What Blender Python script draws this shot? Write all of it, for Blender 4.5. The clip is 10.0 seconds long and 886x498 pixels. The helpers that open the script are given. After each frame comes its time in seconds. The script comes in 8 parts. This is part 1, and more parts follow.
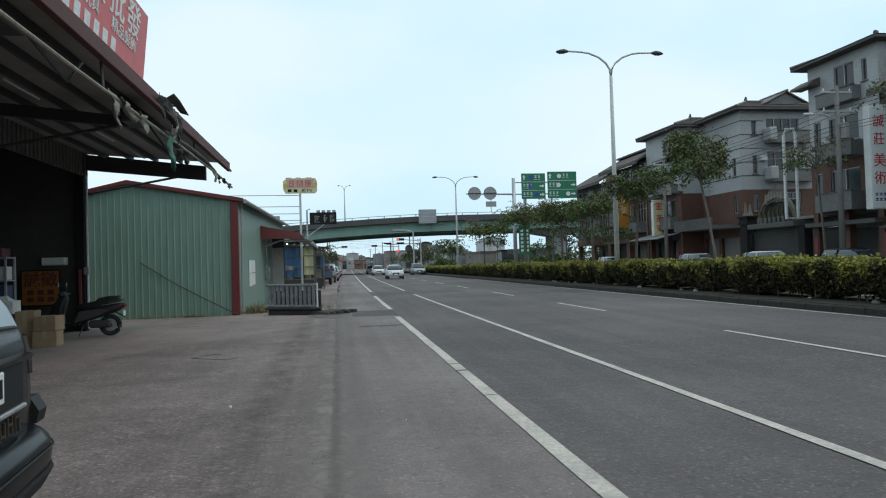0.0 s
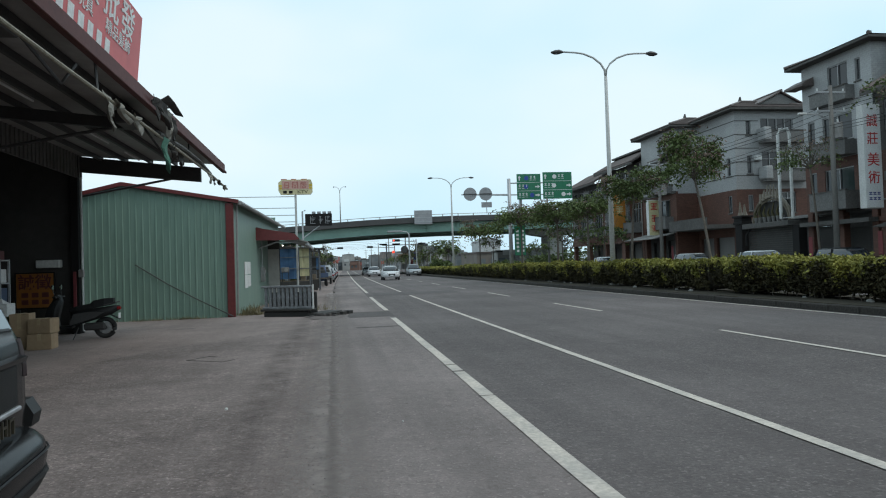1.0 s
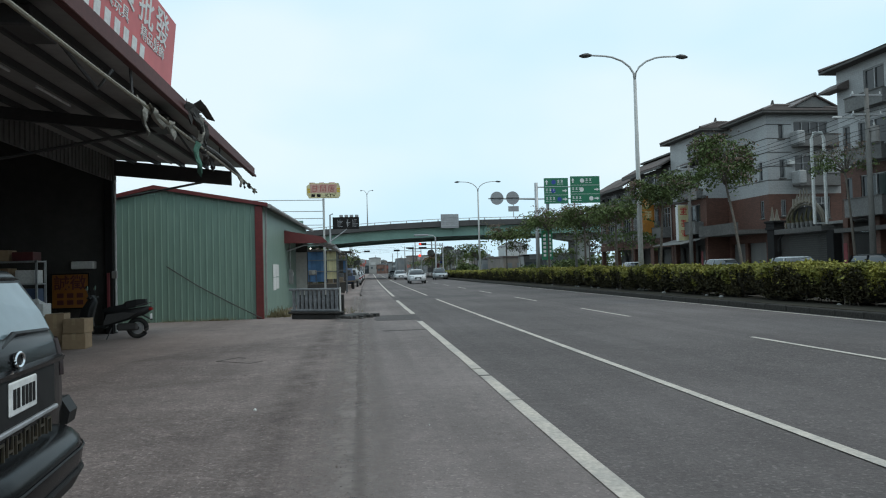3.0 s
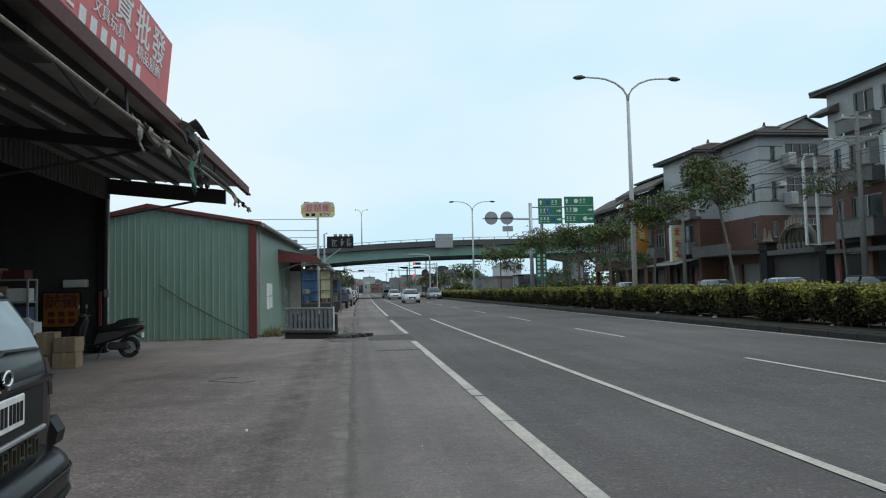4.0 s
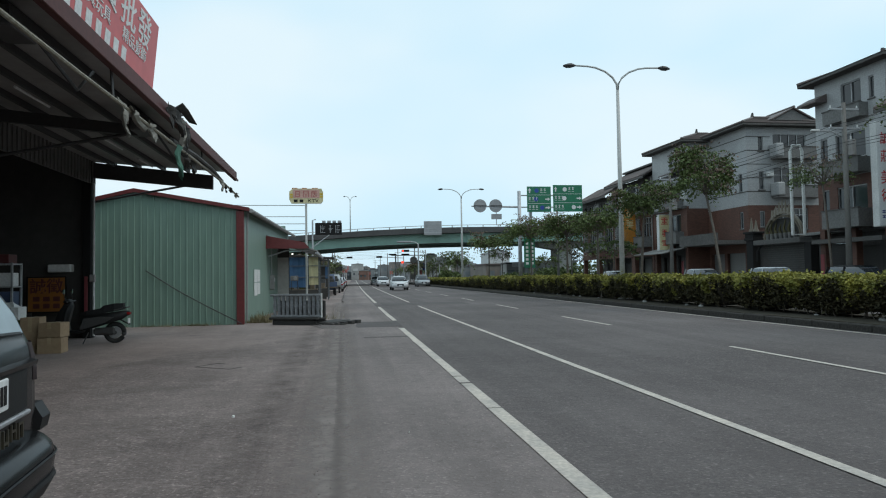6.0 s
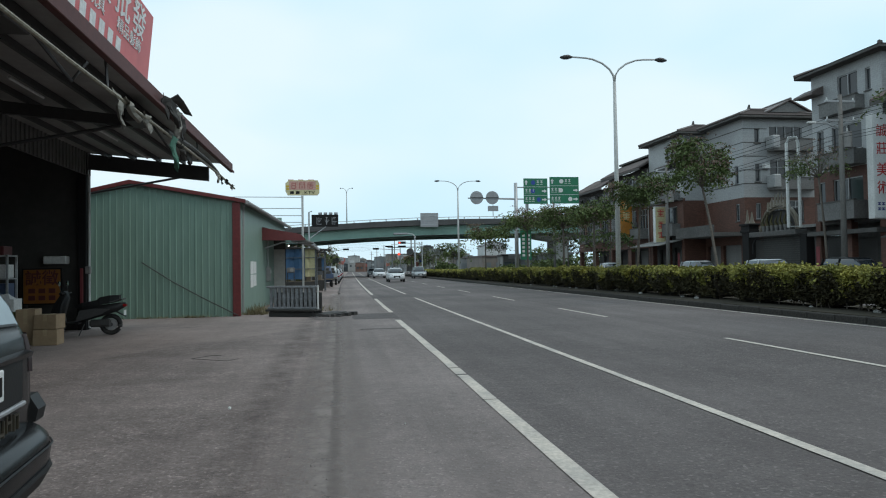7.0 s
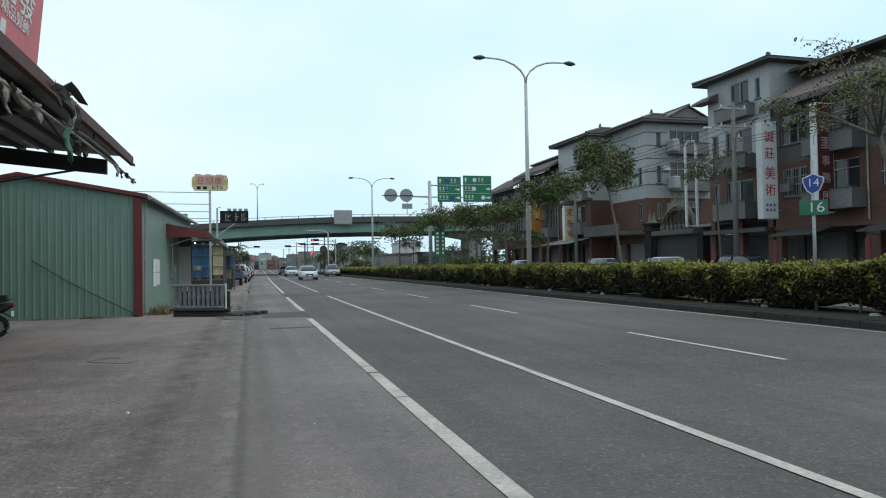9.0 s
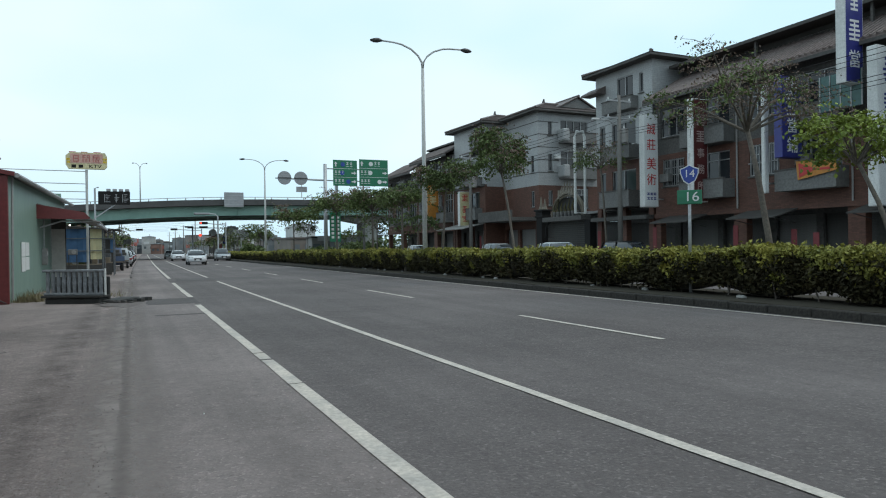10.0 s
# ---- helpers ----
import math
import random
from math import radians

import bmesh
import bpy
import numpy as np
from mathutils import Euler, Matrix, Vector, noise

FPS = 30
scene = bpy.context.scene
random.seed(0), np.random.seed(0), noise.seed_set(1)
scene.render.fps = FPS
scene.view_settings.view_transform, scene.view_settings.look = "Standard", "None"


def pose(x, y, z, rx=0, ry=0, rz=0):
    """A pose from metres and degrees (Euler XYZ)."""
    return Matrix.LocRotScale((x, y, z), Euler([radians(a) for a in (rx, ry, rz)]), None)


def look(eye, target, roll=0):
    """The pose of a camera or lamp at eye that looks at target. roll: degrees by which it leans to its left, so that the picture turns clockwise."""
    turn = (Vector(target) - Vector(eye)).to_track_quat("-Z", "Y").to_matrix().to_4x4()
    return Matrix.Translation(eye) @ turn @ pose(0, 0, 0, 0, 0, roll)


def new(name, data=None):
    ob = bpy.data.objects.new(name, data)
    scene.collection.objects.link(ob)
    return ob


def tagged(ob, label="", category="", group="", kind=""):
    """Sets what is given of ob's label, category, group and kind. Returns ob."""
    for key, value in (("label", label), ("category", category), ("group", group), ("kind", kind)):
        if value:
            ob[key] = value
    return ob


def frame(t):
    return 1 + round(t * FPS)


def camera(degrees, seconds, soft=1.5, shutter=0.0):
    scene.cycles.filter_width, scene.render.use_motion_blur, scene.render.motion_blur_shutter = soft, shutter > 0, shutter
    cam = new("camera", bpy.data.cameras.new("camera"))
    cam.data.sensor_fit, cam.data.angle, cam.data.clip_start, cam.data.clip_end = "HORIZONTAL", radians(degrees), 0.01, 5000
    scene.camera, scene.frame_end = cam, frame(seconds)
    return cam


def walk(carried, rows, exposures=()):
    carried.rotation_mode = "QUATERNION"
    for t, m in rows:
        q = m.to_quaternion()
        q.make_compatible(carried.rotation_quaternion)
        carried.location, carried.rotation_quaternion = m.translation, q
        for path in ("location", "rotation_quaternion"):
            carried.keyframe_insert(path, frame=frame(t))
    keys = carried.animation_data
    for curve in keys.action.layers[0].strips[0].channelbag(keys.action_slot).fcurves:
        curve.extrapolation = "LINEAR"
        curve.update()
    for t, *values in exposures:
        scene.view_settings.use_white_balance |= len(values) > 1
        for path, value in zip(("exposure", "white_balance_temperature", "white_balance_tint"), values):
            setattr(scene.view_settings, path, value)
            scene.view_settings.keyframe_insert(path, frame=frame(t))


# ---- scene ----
cam = camera(65.9, 10.0, soft=1.1)
PATH = [
    (0.0, 0.000, 0.0, 1.47, 91.22, 1.70, -8.80),
    (0.5, 0.000, 0.0, 1.47, 90.54, 1.44, -9.52),
    (1.0, 0.000, 0.0, 1.47, 91.28, 1.94, -9.15),
    (1.5, 0.000, 0.0, 1.47, 91.51, 1.67, -8.55),
    (2.0, -0.015, 0.0, 1.47, 91.29, 1.98, -7.83),
    (2.5, -0.018, 0.0, 1.47, 91.37, 1.85, -7.20),
    (2.7, -0.017, 0.0, 1.47, 91.52, 1.80, -7.00),
    (3.8, -0.008, 0.0, 1.47, 92.12, 0.85, -7.25),
    (4.0, -0.008, 0.0, 1.47, 93.30, 1.34, -7.44),
    (4.5, -0.012, 0.0, 1.47, 93.03, 1.20, -7.72),
    (5.0, -0.010, 0.0, 1.47, 92.73, 1.34, -8.19),
    (5.5, -0.007, 0.0, 1.47, 92.51, 1.63, -7.87),
    (5.7, -0.006, 0.0, 1.47, 92.42, 1.15, -8.18),
    (6.8, 0.000, 0.0, 1.47, 91.66, 0.92, -8.68),
    (7.0, 0.000, 0.0, 1.47, 91.54, 0.94, -8.70),
    (7.5, 0.000, 0.0, 1.47, 91.35, 0.97, -9.03),
    (8.0, 0.012, 0.0, 1.47, 91.37, 1.40, -10.34),
    (8.5, 0.030, 0.0, 1.47, 91.42, 1.70, -12.58),
    (9.0, 0.035, 0.0, 1.47, 91.22, 1.01, -15.86),
    (9.5, 0.032, 0.0, 1.47, 90.80, 1.45, -20.75),
    (10.0, 0.030, 0.0, 1.47, 89.80, 0.81, -24.56),
]
walk(cam, [(t, pose(*p)) for t, *p in PATH], exposures=[(0, 0.0), (2.5, 0.0), (4.5, -0.06), (5.5, -0.06), (7.0, 0.0), (10.0, 0.08)])

# ---- world and light: a bright, thinly overcast sky ----
world = bpy.data.worlds.new("sky")
scene.world = world
world.use_nodes = True
wt = world.node_tree
wt.nodes.clear()
w_out = wt.nodes.new("ShaderNodeOutputWorld")
w_bg = wt.nodes.new("ShaderNodeBackground")
w_sky = wt.nodes.new("ShaderNodeTexSky")
w_sky.sky_type = 'NISHITA'
w_sky.sun_disc = False
w_sky.sun_elevation, w_sky.sun_rotation = radians(55), radians(118)
w_sky.dust_density = 3.0
w_scale = wt.nodes.new("ShaderNodeVectorMath")
w_scale.operation = 'SCALE'
w_scale.inputs[3].default_value = 0.10
w_tc = wt.nodes.new("ShaderNodeTexCoord")
w_map = wt.nodes.new("ShaderNodeMapping")
w_map.inputs["Scale"].default_value = (1.0, 1.0, 2.4)
w_noise = wt.nodes.new("ShaderNodeTexNoise")
w_noise.inputs["Scale"].default_value = 1.9
w_noise.inputs["Detail"].default_value = 3
w_noise.inputs["Roughness"].default_value = 0.42
w_ramp = wt.nodes.new("ShaderNodeValToRGB")
w_ramp.color_ramp.elements[0].position, w_ramp.color_ramp.elements[1].position = 0.38, 0.62
w_ramp.color_ramp.elements[0].color = (0.69, 0.985, 1.15, 1)
w_ramp.color_ramp.elements[1].color = (0.90, 1.07, 1.14, 1)
w_mix = wt.nodes.new("ShaderNodeMixRGB")
w_mix.inputs[0].default_value = 0.86
wt.links.new(w_sky.outputs[0], w_scale.inputs[0])
wt.links.new(w_tc.outputs["Generated"], w_map.inputs["Vector"])
wt.links.new(w_map.outputs[0], w_noise.inputs["Vector"])
wt.links.new(w_noise.outputs["Fac"], w_ramp.inputs[0])
wt.links.new(w_scale.outputs[0], w_mix.inputs[1])
wt.links.new(w_ramp.outputs[0], w_mix.inputs[2])
wt.links.new(w_mix.outputs[0], w_bg.inputs[0])
w_bg.inputs[1].default_value = 1.0
wt.links.new(w_bg.outputs[0], w_out.inputs[0])

sun = new("sun", bpy.data.lights.new("sun", 'SUN'))
sun.data.energy, sun.data.angle, sun.data.color = 0.75, radians(25), (1.0, 0.92, 0.82)
sun.matrix_world = look((26, -14, 42), (0, 0, 0))


# ---- materials ----
def mat(name, a, b=None, rough=0.7, metal=0.0, fine=40.0, coarse=1.2, dirt=0.25, bump=0.15, spec=0.5, dirt_color=None, per_piece=0.0, alpha=1.0, stretch=(1, 1, 1)):
    """Two scales of colour change (fine grain between a and b, broad stains), and relief from the grain."""
    m = bpy.data.materials.new(name)
    m.use_nodes = True
    nt = m.node_tree
    p = nt.nodes["Principled BSDF"]
    b = b or tuple(v * 0.82 for v in a)
    tc = nt.nodes.new("ShaderNodeTexCoord")
    mp = nt.nodes.new("ShaderNodeMapping")
    mp.inputs["Scale"].default_value = stretch
    nt.links.new(tc.outputs["Object"], mp.inputs["Vector"])
    n1 = nt.nodes.new("ShaderNodeTexNoise")
    n1.inputs["Scale"].default_value, n1.inputs["Detail"].default_value = fine, 4
    n2 = nt.nodes.new("ShaderNodeTexNoise")
    n2.inputs["Scale"].default_value, n2.inputs["Detail"].default_value = coarse, 6
    n2.inputs["Roughness"].default_value = 0.62
    nt.links.new(mp.outputs[0], n1.inputs["Vector"])
    nt.links.new(mp.outputs[0], n2.inputs["Vector"])
    r1 = nt.nodes.new("ShaderNodeValToRGB")
    r1.color_ramp.elements[0].position, r1.color_ramp.elements[1].position = 0.35, 0.65
    r1.color_ramp.elements[0].color, r1.color_ramp.elements[1].color = (*b, 1), (*a, 1)
    nt.links.new(n1.outputs["Fac"], r1.inputs[0])
    r2 = nt.nodes.new("ShaderNodeMapRange")
    r2.inputs[1].default_value, r2.inputs[2].default_value = 0.42, 0.72
    r2.inputs[3].default_value, r2.inputs[4].default_value = 0.0, dirt
    nt.links.new(n2.outputs["Fac"], r2.inputs[0])
    mx = nt.nodes.new("ShaderNodeMixRGB")
    mx.inputs[2].default_value = (*(dirt_color or tuple(v * 0.45 for v in a)), 1)
    nt.links.new(r2.outputs[0], mx.inputs[0])
    nt.links.new(r1.outputs[0], mx.inputs[1])
    last = mx.outputs[0]
    if per_piece:
        info = nt.nodes.new("ShaderNodeObjectInfo")
        geo = nt.nodes.new("ShaderNodeNewGeometry")
        add = nt.nodes.new("ShaderNodeMath")
        add.operation = 'ADD'
        nt.links.new(info.outputs["Random"], add.inputs[0])
        nt.links.new(geo.outputs["Random Per Island"], add.inputs[1])
        mr = nt.nodes.new("ShaderNodeMapRange")
        mr.inputs[1].default_value, mr.inputs[2].default_value = 0.0, 2.0
        mr.inputs[3].default_value, mr.inputs[4].default_value = 1 - per_piece, 1 + per_piece
        nt.links.new(add.outputs[0], mr.inputs[0])
        hsv = nt.nodes.new("ShaderNodeHueSaturation")
        nt.links.new(mr.outputs[0], hsv.inputs["Value"])
        nt.links.new(last, hsv.inputs["Color"])
        last = hsv.outputs[0]
    nt.links.new(last, p.inputs["Base Color"])
    p.inputs["Roughness"].default_value, p.inputs["Metallic"].default_value = rough, metal
    p.inputs["Specular IOR Level"].default_value = spec
    if bump:
        bp = nt.nodes.new("ShaderNodeBump")
        bp.inputs["Strength"].default_value, bp.inputs["Distance"].default_value = bump, 0.01
        nt.links.new(n1.outputs["Fac"], bp.inputs["Height"])
        nt.links.new(bp.outputs[0], p.inputs["Normal"])
    return m


def glow(name, color, strength):
    m = bpy.data.materials.new(name)
    m.use_nodes = True
    p = m.node_tree.nodes["Principled BSDF"]
    p.inputs["Base Color"].default_value = (*color, 1)
    p.inputs["Emission Color"].default_value = (*color, 1)
    p.inputs["Emission Strength"].default_value = strength
    return m


def tiled(name, face, joint, w, h, gap, rough=0.5, vary=0.25, dirt=0.35):
    """Small wall tiles too far off to be pieces, laid in the wall's own plane (upright faces)."""
    m = mat(name, face, rough=rough, fine=9, coarse=0.35, dirt=dirt, bump=0.0)
    nt = m.node_tree
    p = nt.nodes["Principled BSDF"]
    tc = nt.nodes.new("ShaderNodeTexCoord")
    sep = nt.nodes.new("ShaderNodeSeparateXYZ")
    add = nt.nodes.new("ShaderNodeMath")
    add.operation = 'ADD'
    cmb = nt.nodes.new("ShaderNodeCombineXYZ")
    br = nt.nodes.new("ShaderNodeTexBrick")
    br.inputs["Color1"].default_value, br.inputs["Color2"].default_value = (1, 1, 1, 1), (1 - vary,) * 3 + (1,)
    br.inputs["Mortar"].default_value = (*joint, 1)
    br.inputs["Scale"].default_value = 1.0
    br.inputs["Brick Width"].default_value, br.inputs["Row Height"].default_value, br.inputs["Mortar Size"].default_value = w, h, gap
    nt.links.new(tc.outputs["Object"], sep.inputs[0])
    nt.links.new(sep.outputs[0], add.inputs[0])
    nt.links.new(sep.outputs[1], add.inputs[1])
    nt.links.new(add.outputs[0], cmb.inputs[0])
    nt.links.new(sep.outputs[2], cmb.inputs[1])
    nt.links.new(cmb.outputs[0], br.inputs["Vector"])
    old = p.inputs["Base Color"].links[0].from_socket
    mul = nt.nodes.new("ShaderNodeMixRGB")
    mul.blend_type = 'MULTIPLY'
    mul.inputs[0].default_value = 1.0
    nt.links.new(old, mul.inputs[1])
    nt.links.new(br.outputs["Color"], mul.inputs[2])
    nt.links.new(mul.outputs[0], p.inputs["Base Color"])
    return m


def ground_mat(name, light, dark, stain, grain=70.0, patch=0.5, streak=0.35, bump=0.5):
    """Worn paving: aggregate specks, blotches at two sizes, and streaks along the traffic."""
    m = bpy.data.materials.new(name)
    m.use_nodes = True
    nt = m.node_tree
    p = nt.nodes["Principled BSDF"]
    tc = nt.nodes.new("ShaderNodeTexCoord")

    def tex(scale, detail, rough, stretch=(1, 1, 1), lo=0.35, hi=0.65):
        mp = nt.nodes.new("ShaderNodeMapping")
        mp.inputs["Scale"].default_value = stretch
        n = nt.nodes.new("ShaderNodeTexNoise")
        n.inputs["Scale"].default_value, n.inputs["Detail"].default_value, n.inputs["Roughness"].default_value = scale, detail, rough
        r = nt.nodes.new("ShaderNodeMapRange")
        r.inputs[1].default_value, r.inputs[2].default_value = lo, hi
        nt.links.new(tc.outputs["Object"], mp.inputs[0])
        nt.links.new(mp.outputs[0], n.inputs["Vector"])
        nt.links.new(n.outputs["Fac"], r.inputs[0])
        return n, r

    def mix(fac, a, b, amount):
        k = nt.nodes.new("ShaderNodeMath")
        k.operation = 'MULTIPLY'
        k.inputs[1].default_value = amount
        nt.links.new(fac, k.inputs[0])
        x = nt.nodes.new("ShaderNodeMixRGB")
        nt.links.new(k.outputs[0], x.inputs[0])
        for sock, v in ((x.inputs[1], a), (x.inputs[2], b)):
            if isinstance(v, tuple):
                sock.default_value = (*v, 1)
            else:
                nt.links.new(v, sock)
        return x.outputs[0]

    n1, r1 = tex(grain, 4, 0.7, lo=0.38, hi=0.62)
    _, r6 = tex(5.5, 7, 0.75, lo=0.4, hi=0.62)
    _, r7 = tex(26, 2, 0.5, lo=0.60, hi=0.66)
    _, r2 = tex(0.9, 8, 0.72, lo=0.4, hi=0.68)
    _, r3 = tex(0.16, 6, 0.6, lo=0.4, hi=0.66)
    _, r4 = tex(1.0, 5, 0.6, (1.6, 0.06, 1), lo=0.42, hi=0.7)
    _, r5 = tex(9.0, 4, 0.7, lo=0.56, hi=0.7)
    c = mix(r1.outputs[0], tuple(v * 0.86 for v in light), dark, 0.62)
    c = mix(r6.outputs[0], c, dark, 0.5)
    _, r8 = tex(2.3, 9, 0.78, lo=0.44, hi=0.6)
    c = mix(r8.outputs[0], c, stain, patch * 0.55)
    c = mix(r7.outputs[0], c, tuple(v * 1.9 for v in light), 0.35)
    c = mix(r2.outputs[0], c, stain, patch)
    c = mix(r3.outputs[0], c, tuple(v * 1.25 for v in light), 0.45)
    c = mix(r4.outputs[0], c, stain, streak)
    c = mix(r5.outputs[0], c, tuple(v * 0.75 for v in stain), 0.4)
    nt.links.new(c, p.inputs["Base Color"])
    p.inputs["Roughness"].default_value = 0.9
    p.inputs["Specular IOR Level"].default_value = 0.2
    bp = nt.nodes.new("ShaderNodeBump")
    bp.inputs["Strength"].default_value, bp.inputs["Distance"].default_value = bump, 0.02
    nt.links.new(n1.outputs["Fac"], bp.inputs["Height"])
    nt.links.new(bp.outputs[0], p.inputs["Normal"])
    return m


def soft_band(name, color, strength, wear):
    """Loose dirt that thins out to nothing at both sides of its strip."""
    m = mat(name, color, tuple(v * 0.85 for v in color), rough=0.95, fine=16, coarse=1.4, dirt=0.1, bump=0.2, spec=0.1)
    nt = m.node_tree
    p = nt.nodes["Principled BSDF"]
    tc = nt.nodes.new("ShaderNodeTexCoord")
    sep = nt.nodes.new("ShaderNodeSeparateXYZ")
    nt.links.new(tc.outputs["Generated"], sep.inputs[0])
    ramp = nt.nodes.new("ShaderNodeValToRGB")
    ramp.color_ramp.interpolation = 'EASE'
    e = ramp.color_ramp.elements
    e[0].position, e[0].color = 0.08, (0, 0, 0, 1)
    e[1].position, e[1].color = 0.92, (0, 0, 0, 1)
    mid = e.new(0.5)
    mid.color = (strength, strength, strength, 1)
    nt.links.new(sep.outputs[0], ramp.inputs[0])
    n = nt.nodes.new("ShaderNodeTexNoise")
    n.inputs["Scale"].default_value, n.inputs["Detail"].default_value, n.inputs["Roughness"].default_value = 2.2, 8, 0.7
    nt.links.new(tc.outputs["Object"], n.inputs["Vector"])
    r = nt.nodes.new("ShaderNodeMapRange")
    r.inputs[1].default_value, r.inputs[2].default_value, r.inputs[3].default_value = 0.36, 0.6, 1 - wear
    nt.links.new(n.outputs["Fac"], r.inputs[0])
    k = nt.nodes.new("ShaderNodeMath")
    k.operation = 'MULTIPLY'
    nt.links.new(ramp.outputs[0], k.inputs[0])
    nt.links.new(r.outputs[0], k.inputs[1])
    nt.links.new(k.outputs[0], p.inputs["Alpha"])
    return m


M = {}
M["asphalt"] = ground_mat("asphalt", (0.184, 0.161, 0.155), (0.066, 0.058, 0.056), (0.078, 0.067, 0.065), grain=30.0, patch=0.3, streak=0.45, bump=0.8)
M["shoulder"] = ground_mat("dusty shoulder asphalt", (0.295, 0.250, 0.236), (0.095, 0.081, 0.078), (0.109, 0.095, 0.090), grain=26.0, patch=0.4, streak=0.5, bump=0.8)
M["patch"] = ground_mat("fresh asphalt", (0.120, 0.107, 0.103), (0.083, 0.073, 0.071), (0.075, 0.067, 0.065), grain=38.0, patch=0.4)
M["seam"] = mat("dirt in a crack", (0.10, 0.09, 0.084), rough=0.95, fine=20, coarse=2, dirt=0.3)
M["forecourt"] = ground_mat("old forecourt concrete", (0.352, 0.290, 0.268), (0.148, 0.121, 0.111), (0.141, 0.115, 0.108), grain=26.0, patch=0.5, streak=0.25, bump=0.8)
M["apron"] = ground_mat("rough patched apron", (0.372, 0.308, 0.286), (0.086, 0.070, 0.066), (0.108, 0.088, 0.082), grain=19.0, patch=0.72, streak=0.3, bump=1.0)
M["header"] = mat("grimy grey ribbed sheet", (0.15, 0.145, 0.14), rough=0.6, fine=6, coarse=0.6, dirt=0.6, dirt_color=(0.07, 0.06, 0.05), bump=0.05)
M["gutter_dirt"] = ground_mat("gutter dirt", (0.186, 0.159, 0.147), (0.100, 0.086, 0.081), (0.091, 0.078, 0.073), grain=30.0, patch=0.5, streak=0.1)
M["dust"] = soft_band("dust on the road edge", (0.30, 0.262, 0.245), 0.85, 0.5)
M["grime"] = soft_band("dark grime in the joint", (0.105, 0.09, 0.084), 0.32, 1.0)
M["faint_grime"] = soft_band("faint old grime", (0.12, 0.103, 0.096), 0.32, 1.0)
M["earth"] = mat("bare earth", (0.075, 0.066, 0.052), rough=0.95, fine=20, coarse=0.5, dirt=0.5, bump=0.6, spec=0.1)
M["line"] = mat("worn road paint", (0.62, 0.56, 0.49), (0.46, 0.415, 0.36), rough=0.85, spec=0.15, fine=28, coarse=1.6, dirt=0.55, dirt_color=(0.22, 0.22, 0.22), bump=0.3)
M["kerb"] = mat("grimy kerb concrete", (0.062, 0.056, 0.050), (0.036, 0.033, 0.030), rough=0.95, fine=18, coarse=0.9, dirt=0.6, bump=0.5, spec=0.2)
M["concrete"] = mat("pale concrete", (0.36, 0.36, 0.34), (0.28, 0.28, 0.27), rough=0.85, fine=14, coarse=0.5, dirt=0.5, bump=0.3)
M["green_sheet"] = mat("green painted steel sheet", (0.192, 0.288, 0.238), (0.168, 0.258, 0.212), rough=0.45, fine=5, coarse=0.7, dirt=0.3, dirt_color=(0.16, 0.22, 0.17), bump=0.0, stretch=(1, 1, 0.25))
M["red_trim"] = mat("dark red painted steel", (0.15, 0.026, 0.025), rough=0.45, fine=12, coarse=0.8, dirt=0.35, bump=0.05)
M["sheet"] = mat("grey roof sheet", (0.30, 0.29, 0.28), rough=0.5, fine=6, coarse=0.6, dirt=0.6, dirt_color=(0.13, 0.11, 0.09), bump=0.05)
M["dark_sheet"] = mat("weathered brown sheet", (0.06, 0.055, 0.05), rough=0.7, fine=6, coarse=0.8, dirt=0.5, bump=0.1)
M["fascia"] = mat("maroon-brown folded steel", (0.105, 0.034, 0.03), rough=0.6, spec=0.25, fine=12, coarse=0.8, dirt=0.4, bump=0.05)
M["steel"] = mat("dark painted steel", (0.055, 0.053, 0.052), rough=0.55, fine=20, coarse=1.5, dirt=0.5, bump=0.1)
M["black"] = mat("black painted iron", (0.016, 0.015, 0.015), rough=0.75, fine=12, coarse=1, dirt=0.3, bump=0.05, spec=0.2)
M["galv"] = mat("galvanised steel", (0.48, 0.49, 0.50), (0.38, 0.39, 0.40), rough=0.5, metal=0.6, fine=16, coarse=1.2, dirt=0.3, bump=0.05)
M["lamp_paint"] = mat("pale grey lamp paint", (0.50, 0.50, 0.48), rough=0.5, fine=12, coarse=0.8, dirt=0.25, bump=0.0)
M["white_metal"] = mat("white painted metal", (0.66, 0.66, 0.64), rough=0.4, fine=14, coarse=1.2, dirt=0.3, bump=0.03)
M["red_sign"] = mat("red sign sheet", (0.64, 0.125, 0.125), (0.59, 0.108, 0.112), rough=0.5, fine=4, coarse=0.6, dirt=0.25, bump=0.0)
M["white"] = mat("white sign paint", (0.75, 0.75, 0.74), rough=0.5, fine=20, coarse=2, dirt=0.15, bump=0.0)
M["wall_white"] = tiled("pale wall tile", (0.39, 0.395, 0.395), (0.72, 0.72, 0.72), 0.35, 0.12, 0.006, vary=0.08, dirt=0.4)
M["wall_brick"] = tiled("red brick wall tile", (0.14, 0.06, 0.04), (0.62, 0.62, 0.62), 0.24, 0.075, 0.008, rough=0.7, vary=0.35, dirt=0.5)
M["cement"] = mat("grey cement render", (0.11, 0.104, 0.098), (0.07, 0.066, 0.062), rough=0.9, fine=8, coarse=0.5, dirt=0.65, bump=0.2)
M["roof_tile"] = mat("brown roof tile", (0.15, 0.118, 0.108), (0.095, 0.075, 0.07), rough=0.6, fine=9, coarse=0.6, dirt=0.5, per_piece=0.25)
